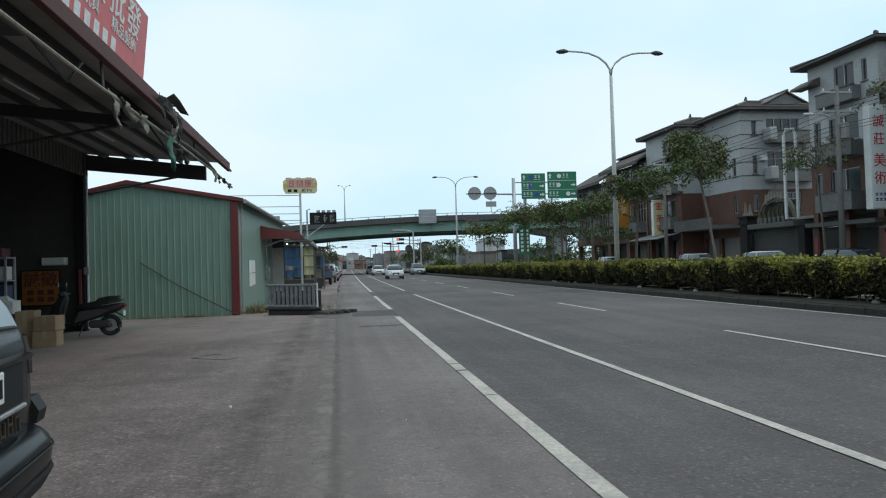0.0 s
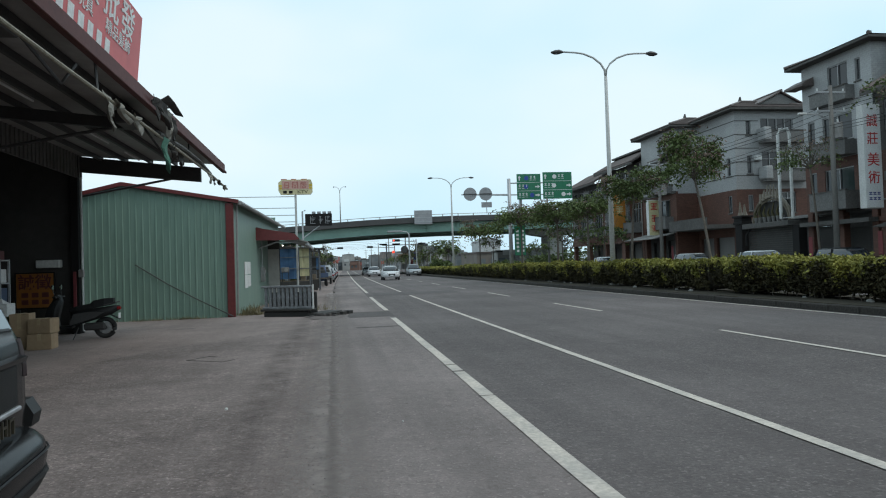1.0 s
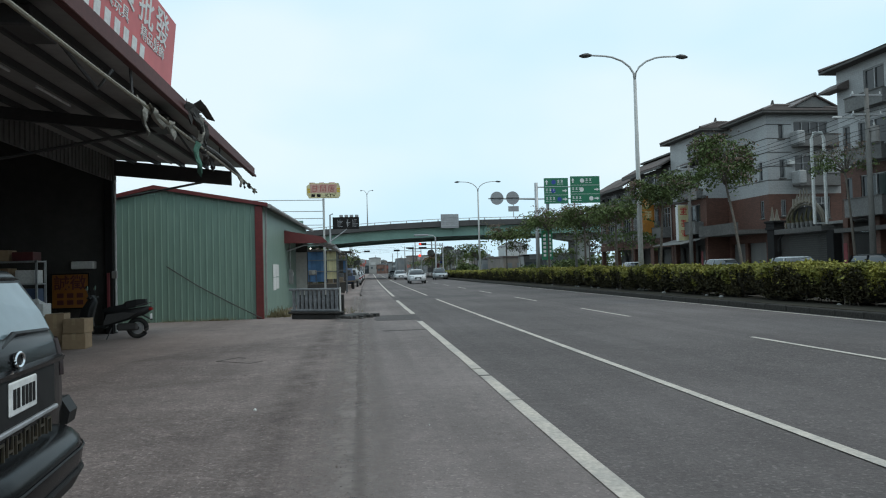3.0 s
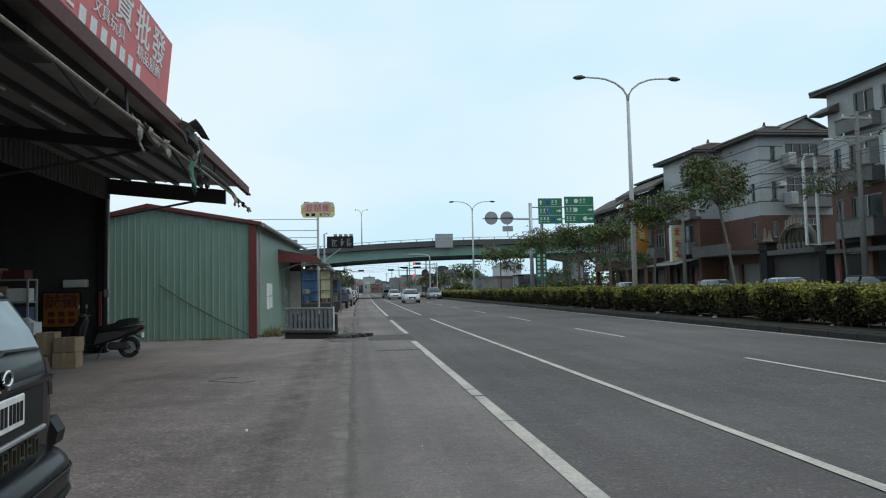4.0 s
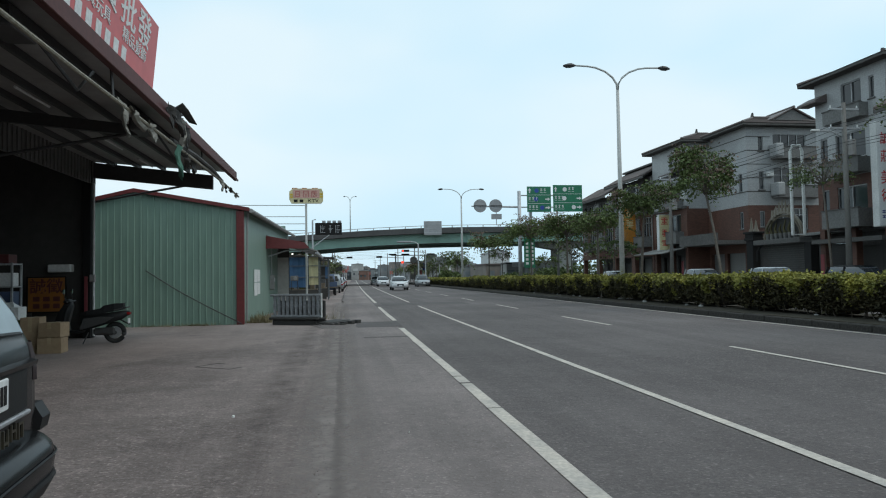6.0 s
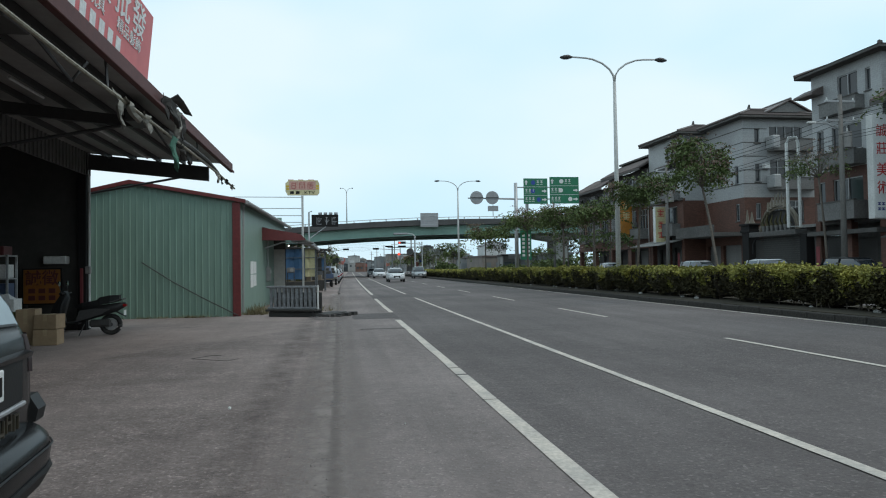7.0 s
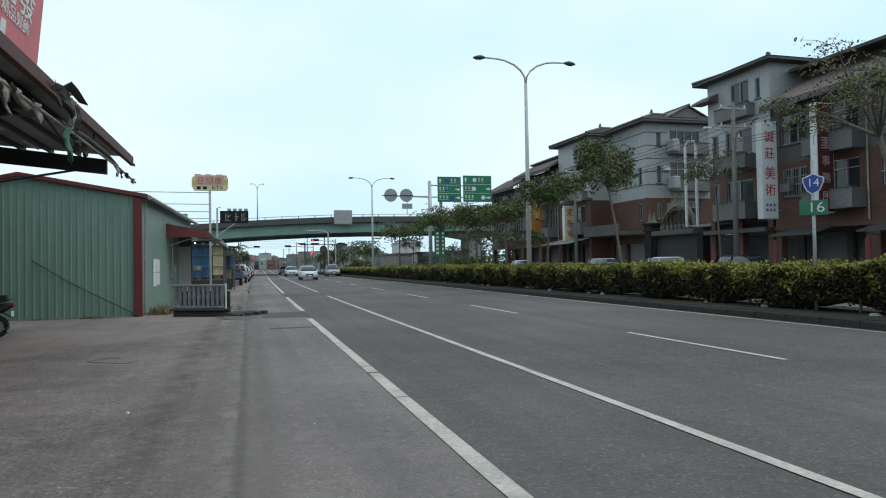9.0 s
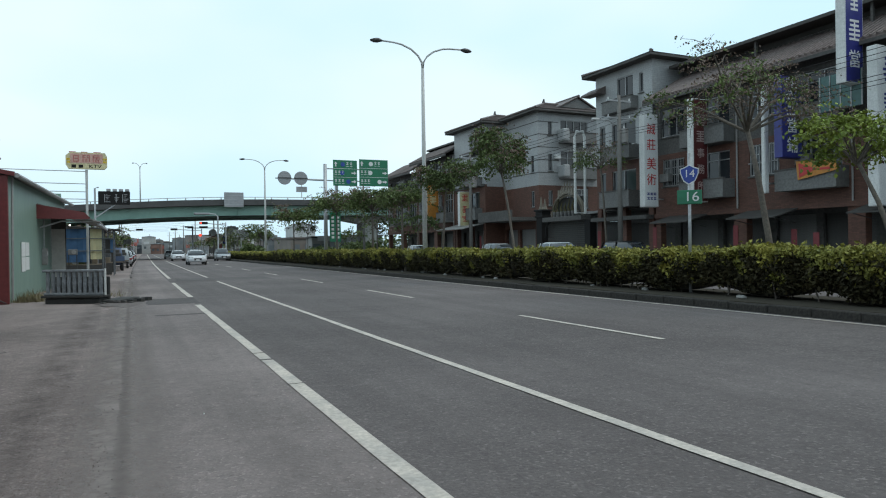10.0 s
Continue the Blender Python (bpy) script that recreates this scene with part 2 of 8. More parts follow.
M["glass"] = mat("dark window glass", (0.028, 0.032, 0.036), rough=0.08, fine=3, coarse=0.8, dirt=0.3, bump=0.0)
M["alu"] = mat("dull aluminium", (0.36, 0.36, 0.36), rough=0.45, metal=0.5, fine=20, coarse=2, dirt=0.2, bump=0.0)
M["shutter"] = mat("grey roller shutter", (0.092, 0.088, 0.084), rough=0.5, metal=0.2, fine=12, coarse=0.8, dirt=0.4, bump=0.0)
M["dark_room"] = mat("dark interior", (0.045, 0.043, 0.04), rough=0.9, fine=5, coarse=0.7, dirt=0.4)
M["girder"] = mat("pale green girder paint", (0.235, 0.385, 0.325), (0.215, 0.36, 0.30), rough=0.5, fine=3, coarse=0.25, dirt=0.35, bump=0.0)
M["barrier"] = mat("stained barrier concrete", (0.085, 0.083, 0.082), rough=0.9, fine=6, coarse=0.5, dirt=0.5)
M["sign_green"] = mat("green road sign sheet", (0.012, 0.17, 0.085), rough=0.35, fine=6, coarse=1, dirt=0.15, bump=0.0)
M["sign_blue"] = mat("blue sign sheet", (0.022, 0.06, 0.33), rough=0.35, fine=6, coarse=1, dirt=0.2, bump=0.0)


# ---- building helpers ----
def thing(name, label, category, m=None, group="", kind=""):
    ob = new(name)
    ob.empty_display_size = 0.2
    ob.matrix_basis = m if m is not None else Matrix()
    return tagged(ob, label, category, group, kind)


def part(name, bm, material, parent=None, label="", smooth=False):
    """Links a bmesh as one mesh object under a thing or under a part."""
    me = bpy.data.meshes.new(name)
    bm.normal_update()
    bm.to_mesh(me)
    bm.free()
    me.materials.append(M[material] if isinstance(material, str) else material)
    if smooth:
        me.polygons.foreach_set("use_smooth", [True] * len(me.polygons))
    ob = new(name, me)
    if parent:
        ob.parent = parent
    if label:
        ob["label"] = label
    return ob


def raw(name, verts, faces, material, parent=None, smooth=False):
    me = bpy.data.meshes.new(name)
    me.from_pydata(verts, [], faces)
    me.materials.append(M[material] if isinstance(material, str) else material)
    if smooth:
        me.polygons.foreach_set("use_smooth", [True] * len(me.polygons))
    ob = new(name, me)
    if parent:
        ob.parent = parent
    return ob


def boxes(*specs, bevel=0.0):
    """A bmesh of boxes (x0, x1, y0, y1, z0, z1), with worn edges where a bevel is given."""
    bm = bmesh.new()
    for x0, x1, y0, y1, z0, z1 in specs:
        v = [bm.verts.new((x, y, z)) for z in (z0, z1) for y in (y0, y1) for x in (x0, x1)]
        for f in ((0, 2, 3, 1), (4, 5, 7, 6), (0, 1, 5, 4), (2, 6, 7, 3), (0, 4, 6, 2), (1, 3, 7, 5)):
            bm.faces.new([v[i] for i in f])
    if bevel:
        bmesh.ops.bevel(bm, geom=bm.edges[:], offset=bevel, segments=1, affect='EDGES')
    return bm


def tube(points, r, n=8, r1=None, bm=None):
    """A round bar along points, tapering from r to r1."""
    bm = bm or bmesh.new()
    pts = [Vector(p) for p in points]
    r1 = r if r1 is None else r1
    rings = []
    for i, p in enumerate(pts):
        d = (pts[min(i + 1, len(pts) - 1)] - pts[max(i - 1, 0)]).normalized()
        a = d.cross(Vector((0.13, 0.31, 0.94) if abs(d.z) < 0.9 else (1, 0.05, 0))).normalized()
        b = d.cross(a)
        rr = r + (r1 - r) * i / max(1, len(pts) - 1)
        rings.append([bm.verts.new(p + (a * math.cos(2 * math.pi * k / n) + b * math.sin(2 * math.pi * k / n)) * rr) for k in range(n)])
    for q, s in zip(rings, rings[1:]):
        for k in range(n):
            bm.faces.new((q[k], q[(k + 1) % n], s[(k + 1) % n], s[k]))
    bm.faces.new(rings[0][::-1])
    bm.faces.new(rings[-1])
    return bm


def prism(outline, axis, a, b, bm=None):
    """A flat outline pushed out along an axis from a to b. The outline gives the two other coordinates in order."""
    bm = bm or bmesh.new()
    def at(p, w):
        return {"x": (w, p[0], p[1]), "y": (p[0], w, p[1]), "z": (p[0], p[1], w)}[axis]
    lo = [bm.verts.new(at(p, a)) for p in outline]
    hi = [bm.verts.new(at(p, b)) for p in outline]
    n = len(outline)
    for i in range(n):
        bm.faces.new((lo[i], lo[(i + 1) % n], hi[(i + 1) % n], hi[i]))
    bm.faces.new(lo[::-1])
    bm.faces.new(hi)
    bmesh.ops.recalc_face_normals(bm, faces=bm.faces[:])
    return bm


def disc(c, r, axis, a, b, n=24, bm=None):
    return prism([(c[0] + r * math.cos(2 * math.pi * k / n), c[1] + r * math.sin(2 * math.pi * k / n)) for k in range(n)], axis, a, b, bm)


def loft(rings, bm=None):
    bm = bm or bmesh.new()
    rs = [[bm.verts.new(p) for p in r] for r in rings]
    n = len(rs[0])
    for q, s in zip(rs, rs[1:]):
        for k in range(n):
            bm.faces.new((q[k], q[(k + 1) % n], s[(k + 1) % n], s[k]))
    bm.faces.new(rs[0][::-1])
    bm.faces.new(rs[-1])
    bmesh.ops.recalc_face_normals(bm, faces=bm.faces[:])
    return bm


def words(text, size, material, parent, m, depth=0.004, name="lettering", sx=1.0, bold=0.0):
    """Lettering in the built-in font as a mesh, centred on m, readable from its +z side."""
    cu = bpy.data.curves.new(name, 'FONT')
    cu.body, cu.size, cu.extrude, cu.offset = text, size, depth, bold
    cu.align_x, cu.align_y = 'CENTER', 'CENTER'
    tmp = bpy.data.objects.new("tmp", cu)
    scene.collection.objects.link(tmp)
    me = bpy.data.meshes.new_from_object(tmp.evaluated_get(bpy.context.evaluated_depsgraph_get()))
    bpy.data.objects.remove(tmp)
    me.materials.clear()
    me.materials.append(M[material])
    ob = new(name, me)
    ob.parent = parent
    ob.matrix_basis = m @ Matrix.Diagonal((sx, 1, 1, 1))
    return ob


def structure(ob, label, category):
    return tagged(ob, label, category, kind="structure")


M["cloth_pale_pipe"] = mat("rust-stained pale pipe", (0.30, 0.28, 0.22), (0.2, 0.17, 0.12), rough=0.6, fine=14, coarse=2, dirt=0.5, bump=0.1)


# ---- ground, road, median ----
def bend(y):
    """The road drifts a little to the east far up the street."""
    return 0.0 if y < 25 else 0.95 * ((y - 25) / 85) ** 1.5 if y < 110 else 0.95 + (y - 110) * 0.0168


def strip(x0, x1, ys, z, wave=0.0):
    bm = bmesh.new()
    rows = []
    for y in ys:
        j = (noise.noise((x0 * 3.1, y * 0.9, 0.5)) + 0.5 * noise.noise((x0 * 3.1, y * 3.7, 1.5)) + 0.35 * noise.noise((x0, y * 9.0, 2.5))) * wave
        rows.append((bm.verts.new((x0 + bend(y) + j, y, z)), bm.verts.new((x1 + bend(y), y, z))))
    for (a, b), (c, d) in zip(rows, rows[1:]):
        bm.faces.new((a, b, d, c))
    return bm


def span(a, b, step):
    n = max(1, round((b - a) / step))
    return [a + (b - a) * i / n for i in range(n + 1)]


structure(part("ground", boxes((-1500, 1500, -600, 2500, -0.6, -0.03)), "earth"), "flat grey-brown ground reaching to the horizon", "ground")
structure(part("forecourt", strip(-9.5, 0.5, span(-40, 34, 2), 0.0), "forecourt"), "worn patchy concrete forecourt in front of the warehouse", "pavement")
structure(part("verge", strip(-30, -0.12, span(34, 420, 10), -0.005), "forecourt"), "dusty roadside verge along the road", "ground")
structure(part("road", strip(-0.12, 11.9, span(-80, 60, 0.25) + span(65, 325, 10), 0.008, wave=0.16), "asphalt"), "grey asphalt carriageway with an uneven ragged edge", "road")
structure(part("far_road", strip(14.9, 26.0, span(-80, 325, 10), 0.0), "asphalt"), "grey asphalt carriageway beyond the planted median", "road")
fp = part("far_pavement", boxes((26.0, 40, -80, 300, -0.02, 0.15), bevel=0.02), "concrete")
structure(fp, "raised concrete pavement in front of the shops", "pavement")

structure(part("shoulder", strip(-0.05, 1.60, span(-60, 60, 0.25) + span(64, 200, 8), 0.0098, wave=0.12), "shoulder"), "dusty worn asphalt shoulder beside the edge line", "road")
ZL = 0.017
marks = [("edge line", 1.635, 0.152, [(-40, 19.3), (22.6, 32.9), (38.0, 112.0), (118, 300)]),
         ("lane line", 3.63, 0.115, [(-40, 33.3), (38.0, 104), (110, 300)]),
         ("median line", 11.62, 0.10, [(-40, 260)])]
for label, x, w, runs in marks:
    for a, b in runs:
        x += 0.07 if label == "edge line" and 20 < a < 60 else 0.0
        ob = part("road_line", strip(x - w / 2, x + w / 2, span(a, b, 0.5 if b < 120 and a < 100 else 8), ZL, wave=0.012), "line")
        structure(ob, "worn white painted %s on the asphalt" % label, "road marking")
for k in range(-2, 14):
    ob = part("lane_dash", strip(7.39 - 0.055, 7.39 + 0.055, span(8.08 + 10.15 * k, 12.3 + 10.15 * k, 0.7), ZL), "line")
    tagged(structure(ob, "white painted lane dash on the asphalt", "road marking"), group="lane dashes")
for x0, x1, y0, y1 in ((0.45, 1.75, 19.9, 22.3), (1.95, 6.4, 34.2, 37.4), (0.5, 1.7, 16.5, 16.7)):
    ob = part("asphalt_patch", strip(x0, x1, span(y0, y1, 0.3), 0.0148, wave=0.12), "patch")
    structure(ob, "darker repaired patch in the asphalt", "road patch")
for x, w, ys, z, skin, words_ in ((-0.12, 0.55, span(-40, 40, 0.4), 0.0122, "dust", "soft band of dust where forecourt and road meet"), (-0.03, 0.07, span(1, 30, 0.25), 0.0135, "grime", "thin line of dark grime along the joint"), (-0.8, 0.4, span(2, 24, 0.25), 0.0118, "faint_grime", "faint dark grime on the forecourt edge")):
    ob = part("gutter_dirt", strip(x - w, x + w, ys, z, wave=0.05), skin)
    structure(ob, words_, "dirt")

for y, w in ((9.75, 0.05), (9.1, 0.09), (7.35, 0.03)):
    ob = part("tar_mark", strip(1.55, 1.72, span(y, y + w, 0.03), 0.0195, wave=0.05), "patch")
    structure(ob, "small dark tar mark across the white edge line", "road mark")
apron = bmesh.new()
rows_ = []
x = -9.4
while x < -0.2:
    far_y = max(9.5, 11.2 + (x + 5) * 1.5) + 0.9 * noise.noise((x * 0.8, 0, 4)) + 0.25 * noise.noise((x * 4.0, 0, 8))
    rows_.append((apron.verts.new((x, -12, 0.004)), apron.verts.new((x, far_y, 0.004))))
    x += 0.15
for (a, b), (c, d) in zip(rows_, rows_[1:]):
    apron.faces.new((a, c, d, b))
structure(part("worn_apron", apron, "apron"), "rough patched apron of old asphalt on the forecourt", "pavement")

# median: kerb stones, soil bed
structure(part("median_bed", boxes((12.1, 14.7, -60, 150, -0.02, 0.19)), "earth"), "raised bed of bare soil in the median", "planting bed")
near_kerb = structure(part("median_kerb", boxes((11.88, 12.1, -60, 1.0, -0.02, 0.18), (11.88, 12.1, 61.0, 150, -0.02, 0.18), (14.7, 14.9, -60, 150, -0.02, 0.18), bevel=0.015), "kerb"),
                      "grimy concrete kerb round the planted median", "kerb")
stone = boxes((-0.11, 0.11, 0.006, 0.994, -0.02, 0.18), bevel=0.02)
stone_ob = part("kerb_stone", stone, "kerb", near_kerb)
stone_ob.location = (11.99, 1.0, 0)
for k in range(1, 60):
    o = bpy.data.objects.new("kerb_stone", stone_ob.data)
    scene.collection.objects.link(o)
    o.parent = near_kerb
    o.location = (11.99 + random.uniform(-0.012, 0.012), 1.0 + k, random.uniform(-0.012, 0.006))
    o.rotation_euler = (0, 0, random.uniform(-0.006, 0.006))


# ---- warehouse with its awning ----
def ribbed(x0, x1, z_of, y, pitch=0.2, depth=0.03, thick=0.04):
    """An upright ribbed steel sheet facing -y; z_of(x) gives its top."""
    bm = bmesh.new()
    xs = []
    x = x0
    while x < x1 - 1e-6:
        for dx, dy in ((0, 0), (pitch * 0.72, 0), (pitch * 0.78, -depth), (pitch * 0.94, -depth)):
            if x + dx < x1:
                xs.append((x + dx, dy))
        x += pitch
    xs.append((x1, 0))
    rows = [[bm.verts.new((a, y + d, z)) for z in (0, z_of(a))] + [bm.verts.new((a, y + thick, z)) for z in (z_of(a), 0)] for a, d in xs]
    for p, q in zip(rows, rows[1:]):
        for i in range(4):
            bm.faces.new((p[i], q[i], q[(i + 1) % 4], p[(i + 1) % 4]))
    bm.faces.new(rows[0])
    bm.faces.new(rows[-1][::-1])
    bmesh.ops.recalc_face_normals(bm, faces=bm.faces[:])
    return bm


WX, WY = -6.45, 19.1          # the warehouse's street wall and its north end
wh = thing("warehouse", "large dark steel warehouse with a deep open front and awning", "building", kind="structure")
part("north_wall", boxes((-22, WX, WY, WY + 0.12, 0, 6.2)), "dark_sheet", wh)
part("back_wall", boxes((-22.1, -22, -6, WY + 0.12, 0, 6.2)), "dark_sheet", wh)
part("south_wall", boxes((-22, WX, -6.1, -6, 0, 6.2)), "dark_sheet", wh)
part("floor", boxes((-22, -9.5, -6, WY, -0.02, 0.01)), "forecourt", wh)
hdr = bmesh.new()
k = -6.0
while k < WY:
    for y0, y1, dx in ((k, k + 0.15, 0.0), (k + 0.15, k + 0.2, 0.03)):
        boxes_bm = [(WX - 0.05, WX + dx, y0, min(y1, WY), 4.03, 5.4)]
        for x0, x1, a, b, z0, z1 in boxes_bm:
            v = [hdr.verts.new((x, y, z)) for z in (z0, z1) for y in (a, b) for x in (x0, x1)]
            for f in ((0, 2, 3, 1), (4, 5, 7, 6), (0, 1, 5, 4), (2, 6, 7, 3), (0, 4, 6, 2), (1, 3, 7, 5)):
                hdr.faces.new([v[i] for i in f])
    k += 0.2
part("header", hdr, "header", wh, "grey ribbed sheet above the opening")
part("roof", prism([(WX + 0.1, 5.4), (-14, 7.2), (-22.1, 6.2), (-22.1, 6.3), (-14, 7.35), (WX + 0.1, 5.5)], "y", -6.1, WY + 0.2), "dark_sheet", wh)
for y in (WY - 0.12, 6.5, -5.9):
    part("post", boxes((WX - 0.2, WX, y - 0.1, y + 0.1, 0, 5.3), bevel=0.01), "black", wh)
part("downpipe", tube([(WX + 0.04, WY - 0.1, 0.05), (WX + 0.04, WY - 0.1, 4.05)], 0.028), "white_metal", wh, "white drainpipe on the corner post")

AX = -2.86                    # the awning's street edge
aw = thing("awning", "sagging steel awning with dark underside and torn cloth", "awning", kind="structure")
part("roof_sheet", prism([(WX, 4.62), (AX, 4.36), (AX, 4.40), (WX, 4.66)], "y", -6, WY + 0.05), "sheet", aw)
part("fascia", boxes((AX - 0.02, AX + 0.05, -6, WY + 0.08, 4.14, 4.38), bevel=0.008), "fascia", aw, "dark red folded fascia")
part("gutter", boxes((AX + 0.052, AX + 0.09, -6, WY + 0.1, 4.13, 4.19), bevel=0.008), "fascia", aw)
for y in (WY - 0.05, 12.7, 6.4, 0.2):
    dz = 0.13 if y > 15 else 0.0
    part("beam", prism([(WX, 4.32 - dz), (AX - 0.55, 4.02 - dz), (AX - 0.55, 4.2 + dz * 0.5), (WX, 4.54 + dz * 0.4)], "y", y - 0.06, y + 0.06), "steel", aw)
    part("strut", tube([(WX, y, 3.55), (AX - 0.9, y, 4.06)], 0.03, 6), "steel", aw)
for i in range(5):
    x = WX + 0.55 + i * 0.62
    z = 4.62 - (x - WX) * 0.0724
    part("purlin", boxes((x - 0.03, x + 0.03, -6, WY, z - 0.11, z - 0.01)), "steel", aw)
for y in (4.2, 8.8, 10.8, 14.6, 17.0):
    part("lamp_tube", tube([(WX + 1.7, y, 4.36), (WX + 1.7, y + 1.2, 4.36)], 0.02, 6), "white_metal", aw, "unlit fluorescent tube")
part("roller_pipe", tube([(AX - 0.02, -6, 3.80), (AX - 0.02, 8, 3.80), (AX, 13, 3.83), (AX + 0.01, 17.3, 3.83), (AX + 0.05, WY + 0.35, 3.74)], 0.026), "cloth_pale_pipe", aw, "rusty awning roller pipe")
for y in (3.0, 9.2, 14.9):
    part("hanger", tube([(AX - 0.02, y, 3.80), (AX - 0.05, y, 4.3)], 0.018, 6), "steel", aw)
for y in (7.6, 12.4):
    br_ = part("bracket", boxes((AX - 0.62, AX - 0.3, y - 0.5, y + 0.1, 3.98, 4.2), bevel=0.02), "steel", aw, "dark steel bracket box")
    part("brace_rod", tube([(AX - 0.4, y + 0.1, 4.15), (AX - 0.2, y + 0.9, 3.72), (AX - 0.06, y + 1.0, 3.98)], 0.022, 6), "steel", br_)
part("cloth_roll", tube([(AX - 0.02, 12.2, 3.86), (AX, 14, 3.93), (AX + 0.05, 15.5, 3.9), (AX, 17.2, 3.86)], 0.06, 8, 0.03), "dark_sheet", aw, "bundled torn awning cloth")

rs = thing("shop_sign", "large red sign board with white lettering on the awning", "sign", pose(AX - 0.09, 0, 4.36, 0, 5.4, 0))
part("board", boxes((0.0, 0.08, -3.0, 11.0, -0.02, 1.06), bevel=0.01), "red_sign", rs)
part("frame", boxes((-0.04, 0.0, -3.0, 11.0, 0.95, 1.04), (-0.04, 0.0, 10.9, 11.0, 0.0, 0.95)), "steel", rs)
M_ROT = Matrix(((0, 0, 1, 0), (1, 0, 0, 0), (0, 1, 0, 0), (0, 0, 0, 1)))   # text x runs along +y, faces +x


def on_board(y, z):
    return Matrix.Translation((0.085, y, z)) @ M_ROT


for ch, y in zip("百貨批發", (8.05, 8.82, 9.58, 10.3)):
    words(ch, 0.52, "white", rs, on_board(y, 0.72), sx=1.28, bold=0.004)
words("文具玩具", 0.21, "white", rs, on_board(8.4, 0.39), sx=1.3, bold=0.0)
words("精品髮飾", 0.21, "white", rs, on_board(9.95, 0.39), sx=1.3, bold=0.0)
for k in range(11):
    y = 9.53 - 0.318 * k
    part("number_bar", boxes((0.081, 0.088, y - 0.09, y + 0.09, 0.04 if k != 7 else 0.12, 0.24 if k != 7 else 0.16)), "white", rs)

# ---- green shed ----
SY = 22.9


def shed_top(x):
    return 4.30 - (x + 6.5) * 0.175 if x > -6.5 else 4.30 + (x + 6.5) * 0.24


sh = thing("shed", "pale green ribbed steel shed with dark red trim", "shed", kind="structure")
part("front_wall", ribbed(-11.5, -3.2, shed_top, SY), "green_sheet", sh)
sw = part("side_wall", prism([(-3.2, SY), (-2.75, 36.5), (-2.9, 36.5), (-3.35, SY)], "z", 0, 3.72), "green_sheet", sh)
part("far_wall", boxes((-11.5, -2.9, 36.5, 36.6, 0, 4.2)), "green_sheet", sh)
part("roof", loft([[(-11.6, y, 3.08), (-6.5, y, 4.32), (-2.93 + (y - SY) * 0.033, y, 3.70), (-2.93 + (y - SY) * 0.033, y, 3.76), (-6.5, y, 4.38), (-11.6, y, 3.14)] for y in (SY - 0.12, 36.8)]), "sheet", sh)
rt = bmesh.new()
for x0, x1 in ((-11.6, -6.5), (-6.5, -2.95)):
    a, b = shed_top(x0), shed_top(x1)
    prism([(x0, a - 0.02), (x1, b - 0.02), (x1, b + 0.10), (x0, a + 0.10)], "y", SY - 0.16, SY - 0.06, rt)
part("roof_trim", rt, "red_trim", sh, "dark red roof edge")
part("corner_trim", boxes((-3.37, -3.13, SY - 0.09, SY + 0.06, 0, 3.68), bevel=0.01), "red_trim", sh, "dark red corner post")
part("gutter", tube([(-2.9, SY - 0.1, 3.68), (-2.45, 36.8, 3.68)], 0.07, 8), "sheet", sh)
part("downpipe", tube([(-3.05, SY + 0.25, 3.66), (-3.07, SY + 0.3, 3.4), (-3.1, SY + 0.3, 0.1)], 0.035, 6), "sheet", sh)
part("brace_pipe", tube([(-6.15, SY - 0.07, 1.78), (-5.2, SY - 0.08, 1.14), (-4.3, SY - 0.1, 0.62), (-3.2, SY - 0.12, 0.03)], 0.018, 6), "steel", sh, "thin slanting pipe on the wall")

M["leaf_yellow"] = mat("yellow-green hedge leaf", (0.37, 0.335, 0.07), (0.175, 0.17, 0.04), rough=0.6, fine=1.6, coarse=0.7, dirt=0.6, dirt_color=(0.10, 0.13, 0.03), bump=0.0, per_piece=0.5, spec=0.25)
M["leaf_lime"] = mat("bright green tree leaf", (0.30, 0.36, 0.06), (0.17, 0.24, 0.04), rough=0.6, fine=1.2, coarse=0.6, dirt=0.3, bump=0.0, per_piece=0.5, spec=0.25)
M["leaf_dark"] = mat("dark hedge leaf", (0.084, 0.073, 0.032), (0.042, 0.038, 0.019), rough=0.65, fine=1.4, coarse=0.6, dirt=0.5, dirt_color=(0.05, 0.04, 0.022), bump=0.0, per_piece=0.6, spec=0.2)
M["leaf_tree"] = mat("mid-green tree leaf", (0.125, 0.16, 0.055), (0.07, 0.098, 0.036), rough=0.65, fine=0.9, coarse=0.5, dirt=0.3, bump=0.0, per_piece=0.5, spec=0.2)
M["leaf_dry"] = mat("rust-brown dry seed pods and leaves", (0.21, 0.145, 0.11), (0.12, 0.082, 0.062), rough=0.8, fine=1.2, coarse=0.6, dirt=0.3, bump=0.0, per_piece=0.4)
M["bark"] = mat("grey-brown bark", (0.13, 0.11, 0.09), (0.085, 0.072, 0.06), rough=0.9, fine=18, coarse=1.5, dirt=0.4, bump=0.5)
M["hedge_shade"] = mat("near-black painted shade inside the hedge", (0.03, 0.028, 0.018), rough=0.95, fine=10, coarse=2, dirt=0.4)
M["pole"] = mat("weathered pole concrete", (0.17, 0.162, 0.15), rough=0.85, fine=14, coarse=0.8, dirt=0.4)
M["sign_grey"] = mat("grey sign back", (0.34, 0.34, 0.35), rough=0.5, metal=0.3, fine=10, coarse=1, dirt=0.3, bump=0.0)
M["sign_blue2"] = mat("deep blue shop sign", (0.03, 0.035, 0.20), rough=0.4, fine=6, coarse=1, dirt=0.2, bump=0.0)
